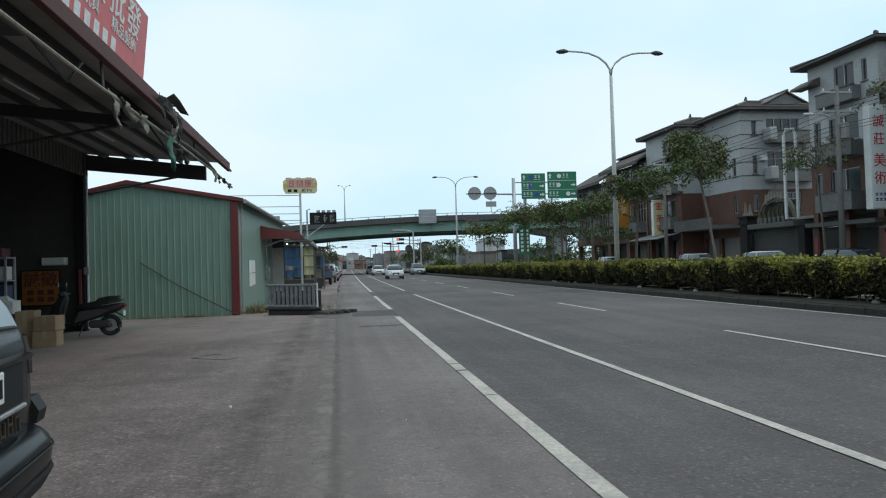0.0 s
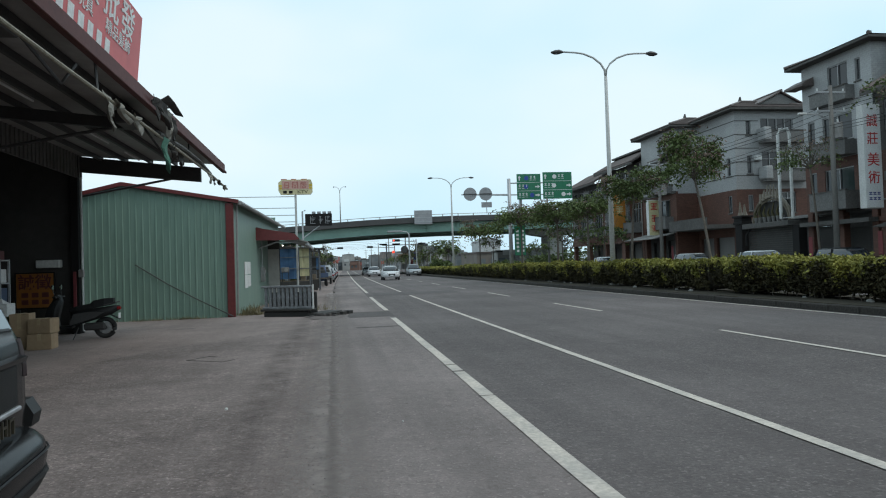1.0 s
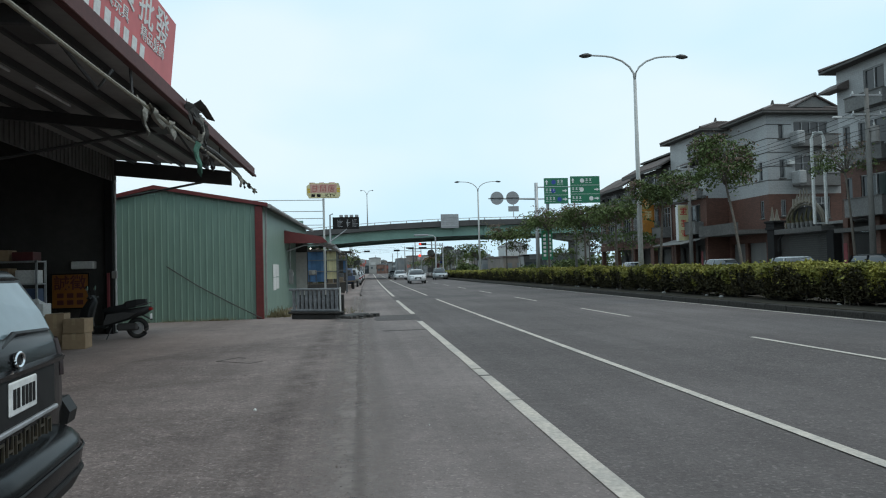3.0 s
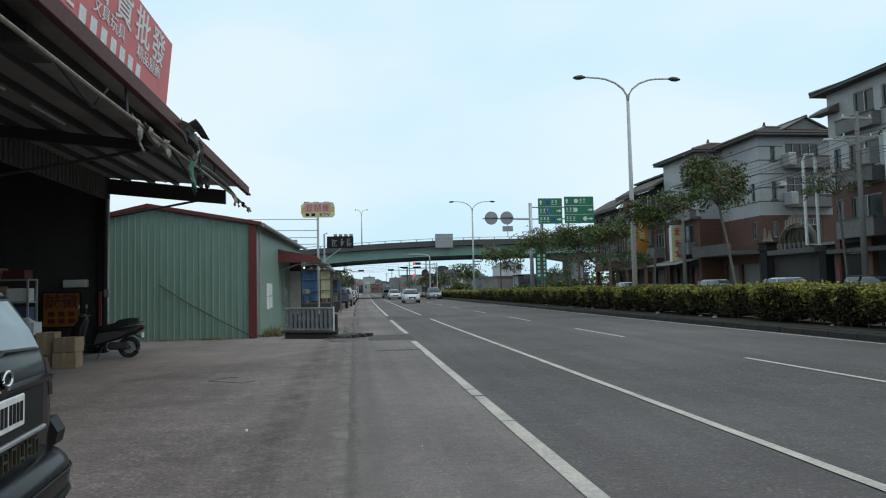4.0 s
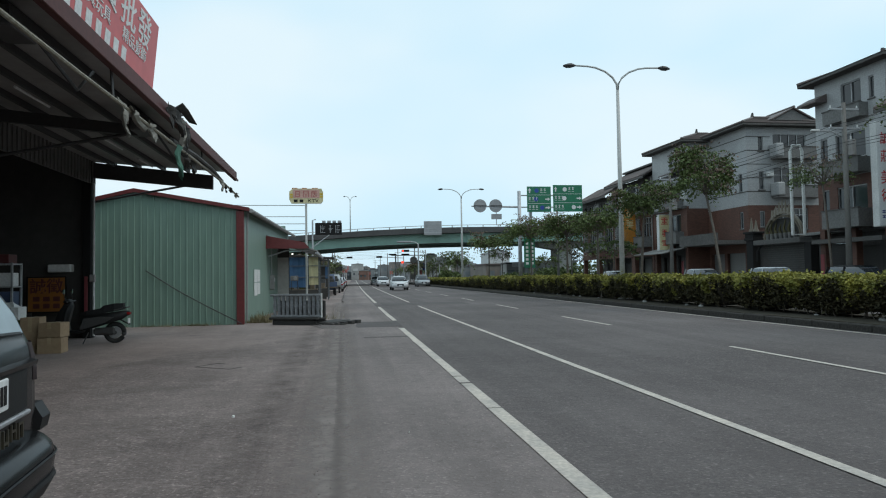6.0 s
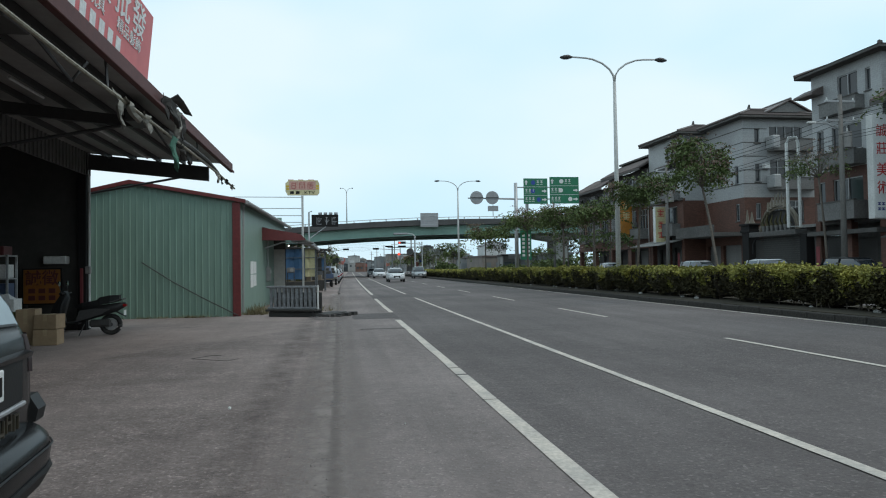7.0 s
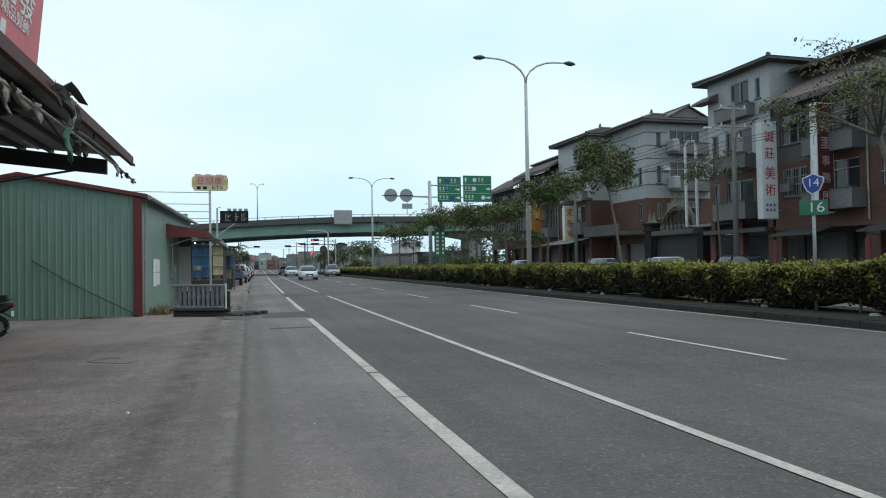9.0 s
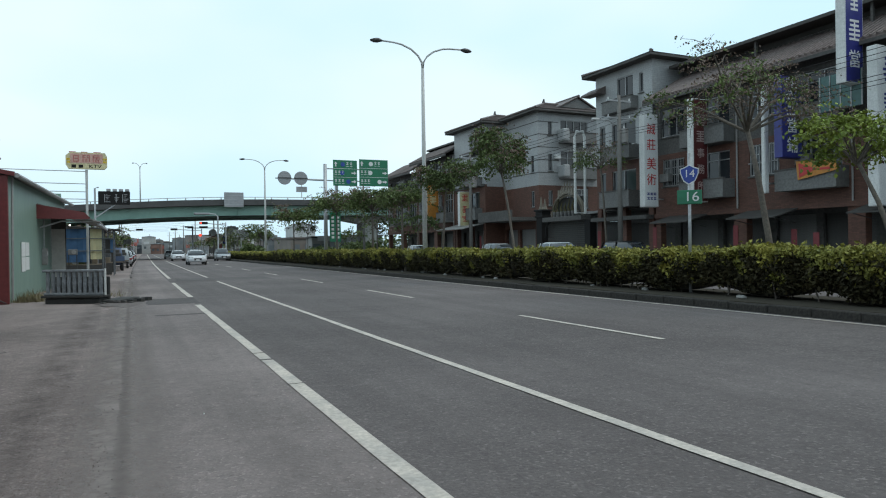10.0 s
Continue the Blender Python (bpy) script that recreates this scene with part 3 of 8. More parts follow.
M["sign_red"] = mat("red sign paint", (0.50, 0.03, 0.03), rough=0.45, fine=6, coarse=1, dirt=0.2, bump=0.0)
M["sign_maroon"] = mat("maroon shop sign", (0.10, 0.022, 0.022), rough=0.45, fine=6, coarse=1, dirt=0.2, bump=0.0)
M["sign_dim"] = mat("faded pinkish lettering", (0.42, 0.31, 0.29), rough=0.6, fine=8, coarse=2, dirt=0.3, bump=0.0)
M["sign_orange"] = mat("faded orange shop sign", (0.50, 0.20, 0.03), rough=0.5, fine=6, coarse=1, dirt=0.35, bump=0.0)
# sign_orange darkened: the shade inside the warehouse is in this colour
M["notice"] = mat("orange notice board with painted shade", (0.30, 0.115, 0.018), rough=0.6, fine=6, coarse=1, dirt=0.35, bump=0.0)
M["sign_yellow"] = mat("yellow sign sheet", (0.60, 0.40, 0.03), rough=0.5, fine=6, coarse=1, dirt=0.3, bump=0.0)
M["sign_cream"] = mat("faded cream sign sheet", (0.62, 0.55, 0.32), rough=0.5, fine=6, coarse=1, dirt=0.35, bump=0.0)
M["gold"] = mat("dull gilt ornament", (0.15, 0.125, 0.09), rough=0.5, fine=12, coarse=1, dirt=0.4, bump=0.1)
M["red_lamp"] = glow("lit red traffic lamp", (1.0, 0.06, 0.03), 2.0)
M["balcony_tile"] = mat("stained pale balcony tile", (0.17, 0.166, 0.16), (0.115, 0.112, 0.107), rough=0.7, fine=9, coarse=0.6, dirt=0.6, bump=0.05)
M["eave_tile"] = mat("weathered pinkish eave tile", (0.19, 0.145, 0.132), (0.11, 0.085, 0.078), rough=0.7, fine=7, coarse=0.7, dirt=0.5, bump=0.1, per_piece=0.2)
M["teal"] = mat("faded teal sheet", (0.07, 0.15, 0.14), rough=0.5, fine=5, coarse=0.8, dirt=0.4, bump=0.0)
M["pink"] = mat("pink paper banner", (0.21, 0.04, 0.045), rough=0.7, fine=8, coarse=2, dirt=0.3, bump=0.0)
M["shutter_pale"] = mat("pale grey roller shutter", (0.20, 0.196, 0.19), rough=0.5, metal=0.1, fine=12, coarse=0.8, dirt=0.5, bump=0.0)
XF = 30.0


# ---- plants ----
def leaves(points, sizes, rng, material, name, parent=None, flat=0.3):
    """Small folded leaves, each two triangles, at points, turned at random."""
    n = len(points)
    a = rng.normal(size=(n, 3))
    a /= np.linalg.norm(a, axis=1)[:, None]
    up = rng.normal(size=(n, 3)) + np.array([0, 0, flat])
    b = np.cross(a, up)
    b /= np.linalg.norm(b, axis=1)[:, None] + 1e-9
    s = sizes[:, None]
    c = np.cross(a, b) * s * 0.15
    v = np.stack([points - a * s * 0.6, points + b * s * 0.38 + c, points + a * s * 0.6, points - b * s * 0.38 + c], axis=1).reshape(-1, 3)
    i = np.arange(n) * 4
    f = np.concatenate([np.stack([i, i + 1, i + 2], 1), np.stack([i, i + 2, i + 3], 1)])
    return raw(name, v.tolist(), f.tolist(), material, parent)


def hedge(y0, y1, per_m, size, seed, tall=1.0):
    rng = np.random.default_rng(seed)
    h = thing("hedge", "trimmed dense hedge, yellow-green on top and dark below", "hedge", kind="stuff")
    n = int((y1 - y0) * per_m)
    y = rng.uniform(y0, y1, n)
    top = 1.29 + 0.05 * np.sin(y * 0.7) + 0.045 * np.sin(y * 2.3 + 1) + 0.04 * np.sin(y * 5.1)
    front = 12.85 + 0.10 * np.sin(y * 1.1 + 2) + 0.07 * np.sin(y * 3.3) + 0.05 * np.sin(y * 7.0)
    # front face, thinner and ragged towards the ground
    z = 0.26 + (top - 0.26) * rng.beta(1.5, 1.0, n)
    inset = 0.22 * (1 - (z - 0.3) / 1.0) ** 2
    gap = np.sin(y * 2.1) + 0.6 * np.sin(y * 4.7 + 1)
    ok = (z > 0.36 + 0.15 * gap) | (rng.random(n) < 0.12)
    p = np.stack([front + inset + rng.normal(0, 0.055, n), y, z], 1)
    # dark leaves over the lower front, yellow-green ones towards the top
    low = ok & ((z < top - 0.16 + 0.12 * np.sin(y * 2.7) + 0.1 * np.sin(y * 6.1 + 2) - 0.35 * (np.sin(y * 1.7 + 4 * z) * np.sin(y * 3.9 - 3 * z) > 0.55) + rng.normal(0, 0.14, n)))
    leaves(p[low], rng.uniform(0.7, 1.3, low.sum()) * size, rng, "leaf_dark", "old_leaves", h)
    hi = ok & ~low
    m = int((y1 - y0) * per_m * 0.7)
    yt = rng.uniform(y0, y1, m)
    tt = 1.29 + 0.05 * np.sin(yt * 0.7) + 0.045 * np.sin(yt * 2.3 + 1) + 0.04 * np.sin(yt * 5.1)
    pt = np.stack([rng.uniform(12.8, 14.15, m), yt, tt + rng.normal(0, 0.045, m) + np.where(rng.random(m) < 0.04, rng.uniform(0, 0.14, m), 0)], 1)
    pp = np.concatenate([p[hi], pt])
    leaves(pp, rng.uniform(0.7, 1.35, len(pp)) * size, rng, "leaf_yellow", "young_leaves", h)
    # solid near-black core, painting the shade deep between the leaves
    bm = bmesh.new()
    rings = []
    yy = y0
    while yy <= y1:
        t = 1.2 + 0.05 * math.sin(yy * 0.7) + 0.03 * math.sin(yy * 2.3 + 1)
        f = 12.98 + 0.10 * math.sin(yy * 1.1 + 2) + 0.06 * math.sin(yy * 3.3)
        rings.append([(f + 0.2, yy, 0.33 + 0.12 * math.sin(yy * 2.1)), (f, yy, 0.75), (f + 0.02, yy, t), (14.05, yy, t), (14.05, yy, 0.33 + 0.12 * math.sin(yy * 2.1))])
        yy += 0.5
    part("shade_core", loft(rings), "hedge_shade", h)
    stems = bmesh.new()
    for k in range(int((y1 - y0) * 1.6)):
        ys = rng.uniform(y0, y1)
        xs = rng.uniform(13.0, 13.5)
        tube([(xs, ys, 0.2), (xs + rng.uniform(-0.1, 0.1), ys + rng.uniform(-0.15, 0.15), 0.6)], 0.018, 5, bm=stems)
    part("stems", stems, "bark", h)
    h.matrix_basis = Matrix.Translation((0, 0, 0.19 * (1 - tall))) @ Matrix.Diagonal((1, 1, tall, 1))
    return h


hedge(3.5, 22, 1500, 0.085, 1, 0.95)
hedge(22.3, 45, 900, 0.105, 2, 0.94)
hedge(45.4, 70, 420, 0.14, 3, 0.92)
hedge(70.4, 113, 330, 0.15, 4, 0.8)


def tree(x, y, z0, base, height, crown_z, rx, ry, rz, n, size, dry, seed, lean=(0, 0), far=False, label="", green="leaf_tree", clump=0.17):
    """A young street tree: leaning trunk, forked limbs, loose clumps of leaves with gaps."""
    rng = np.random.default_rng(seed)
    t = thing("street_tree", label or "young street tree with a loose green crown", "tree", pose(x, y, z0))
    hx, hy = lean
    fork = crown_z - rz * 0.75
    part("trunk", tube([(0, 0, -0.05), (hx * 0.25, hy * 0.25, fork * 0.35), (hx * 0.6, hy * 0.6, fork * 0.7), (hx, hy, fork)], base, 9, base * 0.62), "bark", t, smooth=True)
    centre = np.array([hx * 1.15, hy * 1.15, crown_z])
    tips = []
    for k in range(14 if not far else 9):
        ang = 2 * math.pi * (k / (14 if not far else 9)) * 2.4 + rng.uniform(-0.4, 0.4)
        r = rng.uniform(0.35, 0.92)
        tip = centre + np.array([math.cos(ang) * rx * r, math.sin(ang) * ry * r, rng.uniform(-0.55, 0.8) * rz])
        mid = (np.array([hx, hy, fork]) * 0.45 + tip * 0.55) + rng.normal(0, 0.08, 3) + np.array([0, 0, 0.08])
        part("limb", tube([(hx, hy, fork - 0.1), tuple(mid), tuple(tip)], base * 0.46, 6, base * 0.12), "bark", t)
        tips += [tip, tip, mid * 0.5 + tip * 0.5]
    tips += [centre + rng.normal(0, 0.35, 3) * np.array([rx, ry, rz]) for k in range(8)]
    tips = np.array(tips)
    spread = np.array([rx, ry, rz]) * clump
    # feathery fronds: a drooping stalk with leaflets in pairs
    per = 12
    nf = max(8, n // per)
    pick = rng.integers(0, len(tips), nf)
    root = tips[pick] + rng.normal(size=(nf, 3)) * spread * 0.8
    out = (root - centre) / np.array([rx, ry, rz])
    ang = np.arctan2(out[:, 1], out[:, 0]) + rng.normal(0, 1.0, nf)
    way = np.stack([np.cos(ang), np.sin(ang), rng.normal(0.25, 0.35, nf)], 1)
    side = np.stack([-np.sin(ang), np.cos(ang), np.zeros(nf)], 1)
    reach = size * rng.uniform(3.2, 6.0, nf)
    f = np.tile(np.repeat(np.linspace(0.2, 1.0, per // 2), 2), (nf, 1))
    pair = np.tile([1.0, -1.0], (nf, per // 2)) * (0.24 - 0.12 * f) * reach[:, None]
    p = root[:, None] + way[:, None] * (reach[:, None] * f)[:, :, None] + side[:, None] * pair[:, :, None]
    p[:, :, 2] -= 0.6 * reach[:, None] * f ** 2
    p = (p + rng.normal(0, size * 0.12, p.shape)).reshape(-1, 3)
    high = tips[:, 2] > centre[2] + 0.15 * rz
    dry_clump = rng.random(len(tips)) < np.where(high, min(1.0, dry * 1.6), dry * 0.55)
    d = np.repeat(dry_clump[pick], per) & (rng.random(len(p)) < 0.9)
    if not far:
        twigs = bmesh.new()
        for k in range(len(tips)):
            for q in range(2):
                e = tips[k] + rng.normal(size=3) * spread * 1.3
                tube([tuple(tips[k]), tuple((tips[k] + e) / 2 + rng.normal(0, 0.04, 3)), tuple(e)], base * 0.1, 4, base * 0.05, bm=twigs)
        tw = part("twig_spray", twigs, "bark", t)
        tw["kind"] = "stuff"
    if (~d).sum():
        leaves(p[~d], rng.uniform(0.6, 1.2, (~d).sum()) * size, rng, green, "crown", t, flat=1.2)
    keep = d & (rng.random(len(p)) < 0.7)
    if keep.sum():
        leaves(p[keep], rng.uniform(0.4, 0.9, keep.sum()) * size, rng, "leaf_dry", "dry_crown", t, flat=0.6)
    return tagged(t, group="street trees")


tree(13.5, 11.1, 0.22, 0.085, 5, 4.85, 2.3, 1.95, 1.12, 6400, 0.08, 1.3, 11, lean=(0.1, 0.85), label="leaning street tree with sparse rust-brown crown in the hedge", clump=0.15)
tree(13.6, 8.15, 0.22, 0.06, 4, 3.35, 0.95, 0.95, 0.6, 2600, 0.10, 0.15, 12, lean=(-0.1, 1.0), label="small leaning street tree with bright green leaves in the hedge", green="leaf_lime", clump=0.16)
tree(13.4, 22.5, 0.22, 0.06, 5, 4.95, 0.96, 1.0, 1.05, 5400, 0.12, 0.3, 13, lean=(0, 1.1), label="thin leaning street tree with drooping leaves and dry tips", clump=0.12)
tree(13.4, 29.4, 0.22, 0.07, 5, 4.5, 1.3, 1.2, 0.6, 4600, 0.125, 0.3, 14, lean=(0.1, -0.4))
tree(13.4, 34.5, 0.22, 0.07, 5, 4.1, 1.15, 1.15, 0.6, 3600, 0.13, 0.2, 15)
tree(13.4, 39.5, 0.22, 0.08, 5, 4.1, 1.45, 1.5, 0.75, 5800, 0.13, 0.25, 16)
tree(13.4, 47.4, 0.22, 0.08, 5, 4.6, 1.8, 1.6, 0.95, 6400, 0.14, 0.5, 17, label="street tree with a reddish-brown crown in the hedge")
tree(13.4, 61.5, 0.22, 0.08, 5, 4.4, 1.6, 1.5, 0.85, 2400, 0.2, 0.3, 18, far=True)
tree(27.0, 34.4, 0.15, 0.08, 7, 7.0, 1.5, 1.4, 1.1, 1500, 0.14, 0.8, 19, lean=(0, 0.6), label="thin street tree nearly bare, with dry seed pods, on the pavement")
for k, (x, y) in enumerate(((26.5, 64), (27, 78), (-6, 120), (-9, 140), (20, 118), (30, 126), (36, 118), (44, 122), (25, 150), (15.5, 112))):
    tree(x, y, 0.2 if 12 < x < 15 else 0.12 if 26 < x < 40 else -0.03, 0.1, 6, 4.2 + (k % 3) * 0.5, 2.2, 2.0, 1.5, 620, 0.3, 0.15 + 0.25 * (k % 2), 40 + k, far=True, label="distant street tree with a loose dull green crown")


# ---- lamps and road signs in the median ----
def street_lamp(x, y, h=11.4, arm=2.6, z0=0.2):
    t = thing("street_lamp", "tall grey double-armed street lamp", "street lamp", pose(x, y, z0), group="street lamps")
    part("base", boxes((-0.2, 0.2, -0.2, 0.2, 0, 0.08), bevel=0.01), "lamp_paint", t)
    part("pole", tube([(0, 0, 0.05), (0, 0, h * 0.5), (0, 0, h - 1.25)], 0.13, 10, 0.075), "lamp_paint", t, smooth=True)
    for s in (-1, 1):
        pts = [(0, 0, h - 1.3)] + [(s * arm * (1 - math.cos(a)) * 0.62, 0, h - 1.2 + 1.1 * math.sin(a)) for a in (0.25, 0.55, 0.9, 1.25, 1.5)] + [(s * arm * 0.84, 0, h - 0.08)]
        part("arm", tube(pts, 0.055, 8, 0.04), "lamp_paint", t, smooth=True)
        hd = part("lamp_head", loft([[(s * arm * u, w * c, h - 0.08 + d + hh * e) for c, e in ((-1, 0), (-0.6, 1), (0.6, 1), (1, 0), (0.5, -1.2), (-0.5, -1.2))] for u, w, hh, d in ((0.82, 0.05, 0.04, 0), (0.9, 0.13, 0.09, 0), (0.98, 0.14, 0.08, -0.02), (1.05, 0.05, 0.03, -0.03))]), "steel", t, "dark grey cobra-head luminaire")
    return t


street_lamp(13.4, 31.4)
street_lamp(13.4 + bend(78), 78.3)
street_lamp(1.66, 128, 8.1, 1.15, 8.46)

ga = thing("gantry_sign", "grey cantilever pole with round sign backs and green direction boards", "road sign", pose(13.4, 50.4, 0.2))
part("pole", tube([(0, 0, 0), (0, 0, 7.6)], 0.16, 12, 0.13), "galv", ga, smooth=True)
part("arm", tube([(0, 0, 6.38), (-3.7, 0, 6.45)], 0.08, 8, 0.05), "galv", ga)
for k, x in enumerate((-3.05, -1.85)):
    d = part("round_sign", disc((x, 6.47), 0.5, "y", -0.08, -0.05, 28), "sign_grey", ga, "plain grey back of a round sign")
    part("bracket", boxes((x - 0.5, x + 0.5, -0.13, -0.09, 6.44, 6.5)), "steel", d)
part("small_plate", boxes((-2.2, -1.4, -0.08, -0.05, 5.45, 5.85)), "sign_grey", ga)
part("plate_stem", tube([(-1.8, -0.05, 5.0), (-1.8, -0.05, 6.0)], 0.03, 6), "galv", ga)
part("second_pole", tube([(1.0, 0.5, 0), (1.0, 0.5, 7.7)], 0.13, 10), "galv", ga, smooth=True)
part("upper_arm", tube([(0, 0.3, 7.3), (5.0, 0.3, 7.3)], 0.05, 8), "galv", ga)
part("lower_arm", tube([(0, 0.3, 6.4), (5.0, 0.3, 6.4)], 0.05, 8), "galv", ga)
for x0, x1, z0, z1, rows in ((0.62, 2.5, 6.0, 7.95, 3), (2.68, 5.0, 6.02, 8.07, 3)):
    b = part("direction_board", boxes((x0, x1, -0.03, 0.02, z0, z1), bevel=0.01), "sign_green", ga, "green direction board with white rows")
    h = (z1 - z0) / rows
    bars = bmesh.new()
    for r in range(rows):
        z = z1 - h * (r + 0.5)
        w = x1 - x0
        if r:
            part("divider", boxes((x0 + 0.04, x1 - 0.04, -0.038, -0.032, z + h * 0.5 - 0.012, z + h * 0.5 + 0.012)), "white", b)
        left = r == 0
        ax = x0 + 0.2 if left else x1 - 0.25
        arrow = [(ax - 0.05, z - 0.18), (ax + 0.05, z - 0.18), (ax + 0.05, z + 0.02), (ax + 0.13, z + 0.02), (ax, z + 0.2), (ax - 0.13, z + 0.02), (ax - 0.05, z + 0.02)] if left else \
                [(ax - 0.2, z - 0.05), (ax, z - 0.05), (ax, z - 0.13), (ax + 0.18, z), (ax, z + 0.13), (ax, z + 0.05), (ax - 0.2, z + 0.05)]
        part("arrow", prism(arrow, "y", -0.045, -0.034), "white", b)
        cx = x0 + w * (0.4 if left else 0.38)
        part("route_badge", disc((cx if r < 2 else x1 - 0.7, z), 0.17, "y", -0.045, -0.034, 12), "sign_blue" if x0 < 1 else "white", b)
        for q in range(3 if r else 2):
            bx = cx + 0.28 + q * 0.28 if left else x0 + 0.12 + q * 0.27
            for dz, w_ in ((0.12, 0.17), (0.05, 0.11), (-0.02, 0.17), (-0.16, 0.2)):
                part("text_bar", boxes((bx + 0.09 - w_ / 2, bx + 0.09 + w_ / 2, -0.042, -0.034, z + dz, z + dz + 0.032)), "white", b)
            part("text_bar", boxes((bx + 0.075, bx + 0.105, -0.046, -0.043, z - 0.04, z + 0.19)), "white", b)
vb = part("vertical_board", boxes((0.25, 1.1, -0.2, -0.15, 1.75, 4.0), bevel=0.01), "sign_green", ga, "tall green board with white text")
for k in range(6):
    for q in (0.38, 0.78):
        part("text_bar", boxes((q, q + 0.2, -0.21, -0.204, 2.0 + k * 0.3, 2.18 + k * 0.3)), "white", vb)

rm = thing("route_marker", "blue shield and green number plate on a grey pole", "road sign", pose(13.02, 13.25, 0.22, 0, 0, -42))
SZ = 0.78
part("pole", tube([(0, 0, 0), (0, 0, 3.55)], 0.04, 10), "galv", rm, smooth=True)
shield = [(-0.02, -0.30), (0.16, -0.2), (0.25, 0.02), (0.26, 0.16), (0.15, 0.2), (0.0, 0.28), (-0.15, 0.2), (-0.26, 0.16), (-0.25, 0.02), (-0.16, -0.2)]
back = part("shield_edge", prism([(x * SZ * 1.14, 3.0 + z * SZ * 1.14) for x, z in shield], "y", -0.075, -0.05), "white", rm)
part("shield", prism([(x * SZ, 3.0 + z * SZ) for x, z in shield], "y", -0.083, -0.076), "sign_blue", back)
words("14", 0.27, "white", back, Matrix.Translation((0, -0.088, 3.01)) @ pose(0, 0, 0, 90, 0, 0))
pl = part("number_plate_board", boxes((-0.30, 0.30, -0.09, -0.05, 2.24, 2.6), bevel=0.012), "sign_green", rm)
words("16", 0.34, "white", pl, Matrix.Translation((0.05, -0.094, 2.42)) @ pose(0, 0, 0, 90, 0, 0), sx=1.1)


# ---- overpass ----
def sag(x):
    """Height of the girder's underside along the bridge: it climbs and levels out."""
    px_, pz_ = (-160, -40, -10, -4, 0, 5, 11, 17, 25, 40, 220), (4.0, 4.3, 4.85, 5.2, 5.5, 5.77, 6.0, 6.11, 6.15, 6.25, 6.3)
    return float(np.interp(x, px_, pz_))


ov = thing("overpass", "long overpass with pale green girder and grey barrier", "overpass", pose(0, 122, -0.323) @ Matrix.Scale(1.22, 4), kind="structure")
xs = [-160, -40, -20, -10, -7, -4, -2, 0, 2.5, 5, 8, 11, 14, 17, 21, 25, 32, 40, 60, 220]


def beam(y0, y1, z0, z1):
    return loft([[(x, y0, sag(x) + z0), (x, y1, sag(x) + z0), (x, y1, sag(x) + z1), (x, y0, sag(x) + z1)] for x in xs])


part("girder", beam(-4.6, -4.4, 0.0, 1.32), "girder", ov)
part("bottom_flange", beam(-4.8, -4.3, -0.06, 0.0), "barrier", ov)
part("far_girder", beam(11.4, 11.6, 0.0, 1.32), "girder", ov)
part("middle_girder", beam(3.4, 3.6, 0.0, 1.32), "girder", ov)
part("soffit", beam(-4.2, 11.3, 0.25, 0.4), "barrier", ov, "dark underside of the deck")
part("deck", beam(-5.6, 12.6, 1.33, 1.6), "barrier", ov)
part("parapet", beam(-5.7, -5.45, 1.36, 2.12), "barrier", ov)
part("handrail", tube([(x, -5.55, sag(x) + 2.42) for x in xs], 0.04, 6), "galv", ov)
for k in range(-16, 40):
    x = k * 2.2
    part("rail_post", boxes((x - 0.06, x + 0.06, -5.62, -5.5, sag(x) + 2.08, sag(x) + 2.45)), "galv", ov)
for x in (-40, -13, 33, 60, 92):
    pi = part("pier", boxes((x - 1.1, x + 1.1, -2, 2, -0.05, sag(x) - 1.0), bevel=0.15), "concrete", ov)
    part("pier_cap", prism([(x - 1.2, sag(x) - 1.1), (x + 1.2, sag(x) - 1.1), (x + 4, sag(x) - 0.6), (x + 4, sag(x) - 0.08), (x - 4, sag(x) - 0.08), (x - 4, sag(x) - 0.6)], "y", -1.6, 1.6), "concrete", pi)
for k in range(-6, 14):
    x = k * 4.4
    part("stiffener", boxes((x - 0.03, x + 0.03, -4.75, -4.6, sag(x) + 0.02, sag(x) + 1.28)), "girder", ov)
sb = thing("bridge_board", "grey back of a sign board on the overpass parapet", "road sign", pose(15.37, 114.92, 8.3) @ Matrix.Scale(1.22, 4))
part("board", boxes((-1.25, 1.25, -0.06, 0.0, 0.05, 2.0), bevel=0.02), "sign_grey", sb)
for x in (-0.9, 0.9):
    part("bracket", boxes((x - 0.04, x + 0.04, -0.0, 0.3, 0.1, 1.8)), "galv", sb)
for z in (0.4, 1.0, 1.6):
    part("rib", boxes((-1.2, 1.2, -0.09, -0.06, z - 0.03, z + 0.03)), "galv", sb)


# ---- buildings across the road ----
def put(plane, pos, u0, u1, v0, v1, d0, d1):
    """A box on an upright wall: u along it, v up, d out of it. Plane 'x' faces -x, 'y' faces -y."""
    return (pos - d1, pos - d0, u0, u1, v0, v1) if plane == "x" else (u0, u1, pos - d1, pos - d0, v0, v1)


def wall(name, parent, material, plane, pos, u0, u1, v0, v1, holes, thick=0.2, label=""):
    us = sorted({u0, u1, *[h[0] for h in holes], *[h[1] for h in holes]})
    vs = sorted({v0, v1, *[h[2] for h in holes], *[h[3] for h in holes]})
    cells = []
    for a, b in zip(us, us[1:]):
        for c, d in zip(vs, vs[1:]):
            mu, mv = (a + b) / 2, (c + d) / 2
            if not any(h[0] < mu < h[1] and h[2] < mv < h[3] for h in holes):
                cells.append(put(plane, pos, a, b, c, d, -thick, 0))
    bm = boxes(*cells)
    bmesh.ops.remove_doubles(bm, verts=bm.verts[:], dist=0.0005)
    return part(name, bm, material, parent, label)


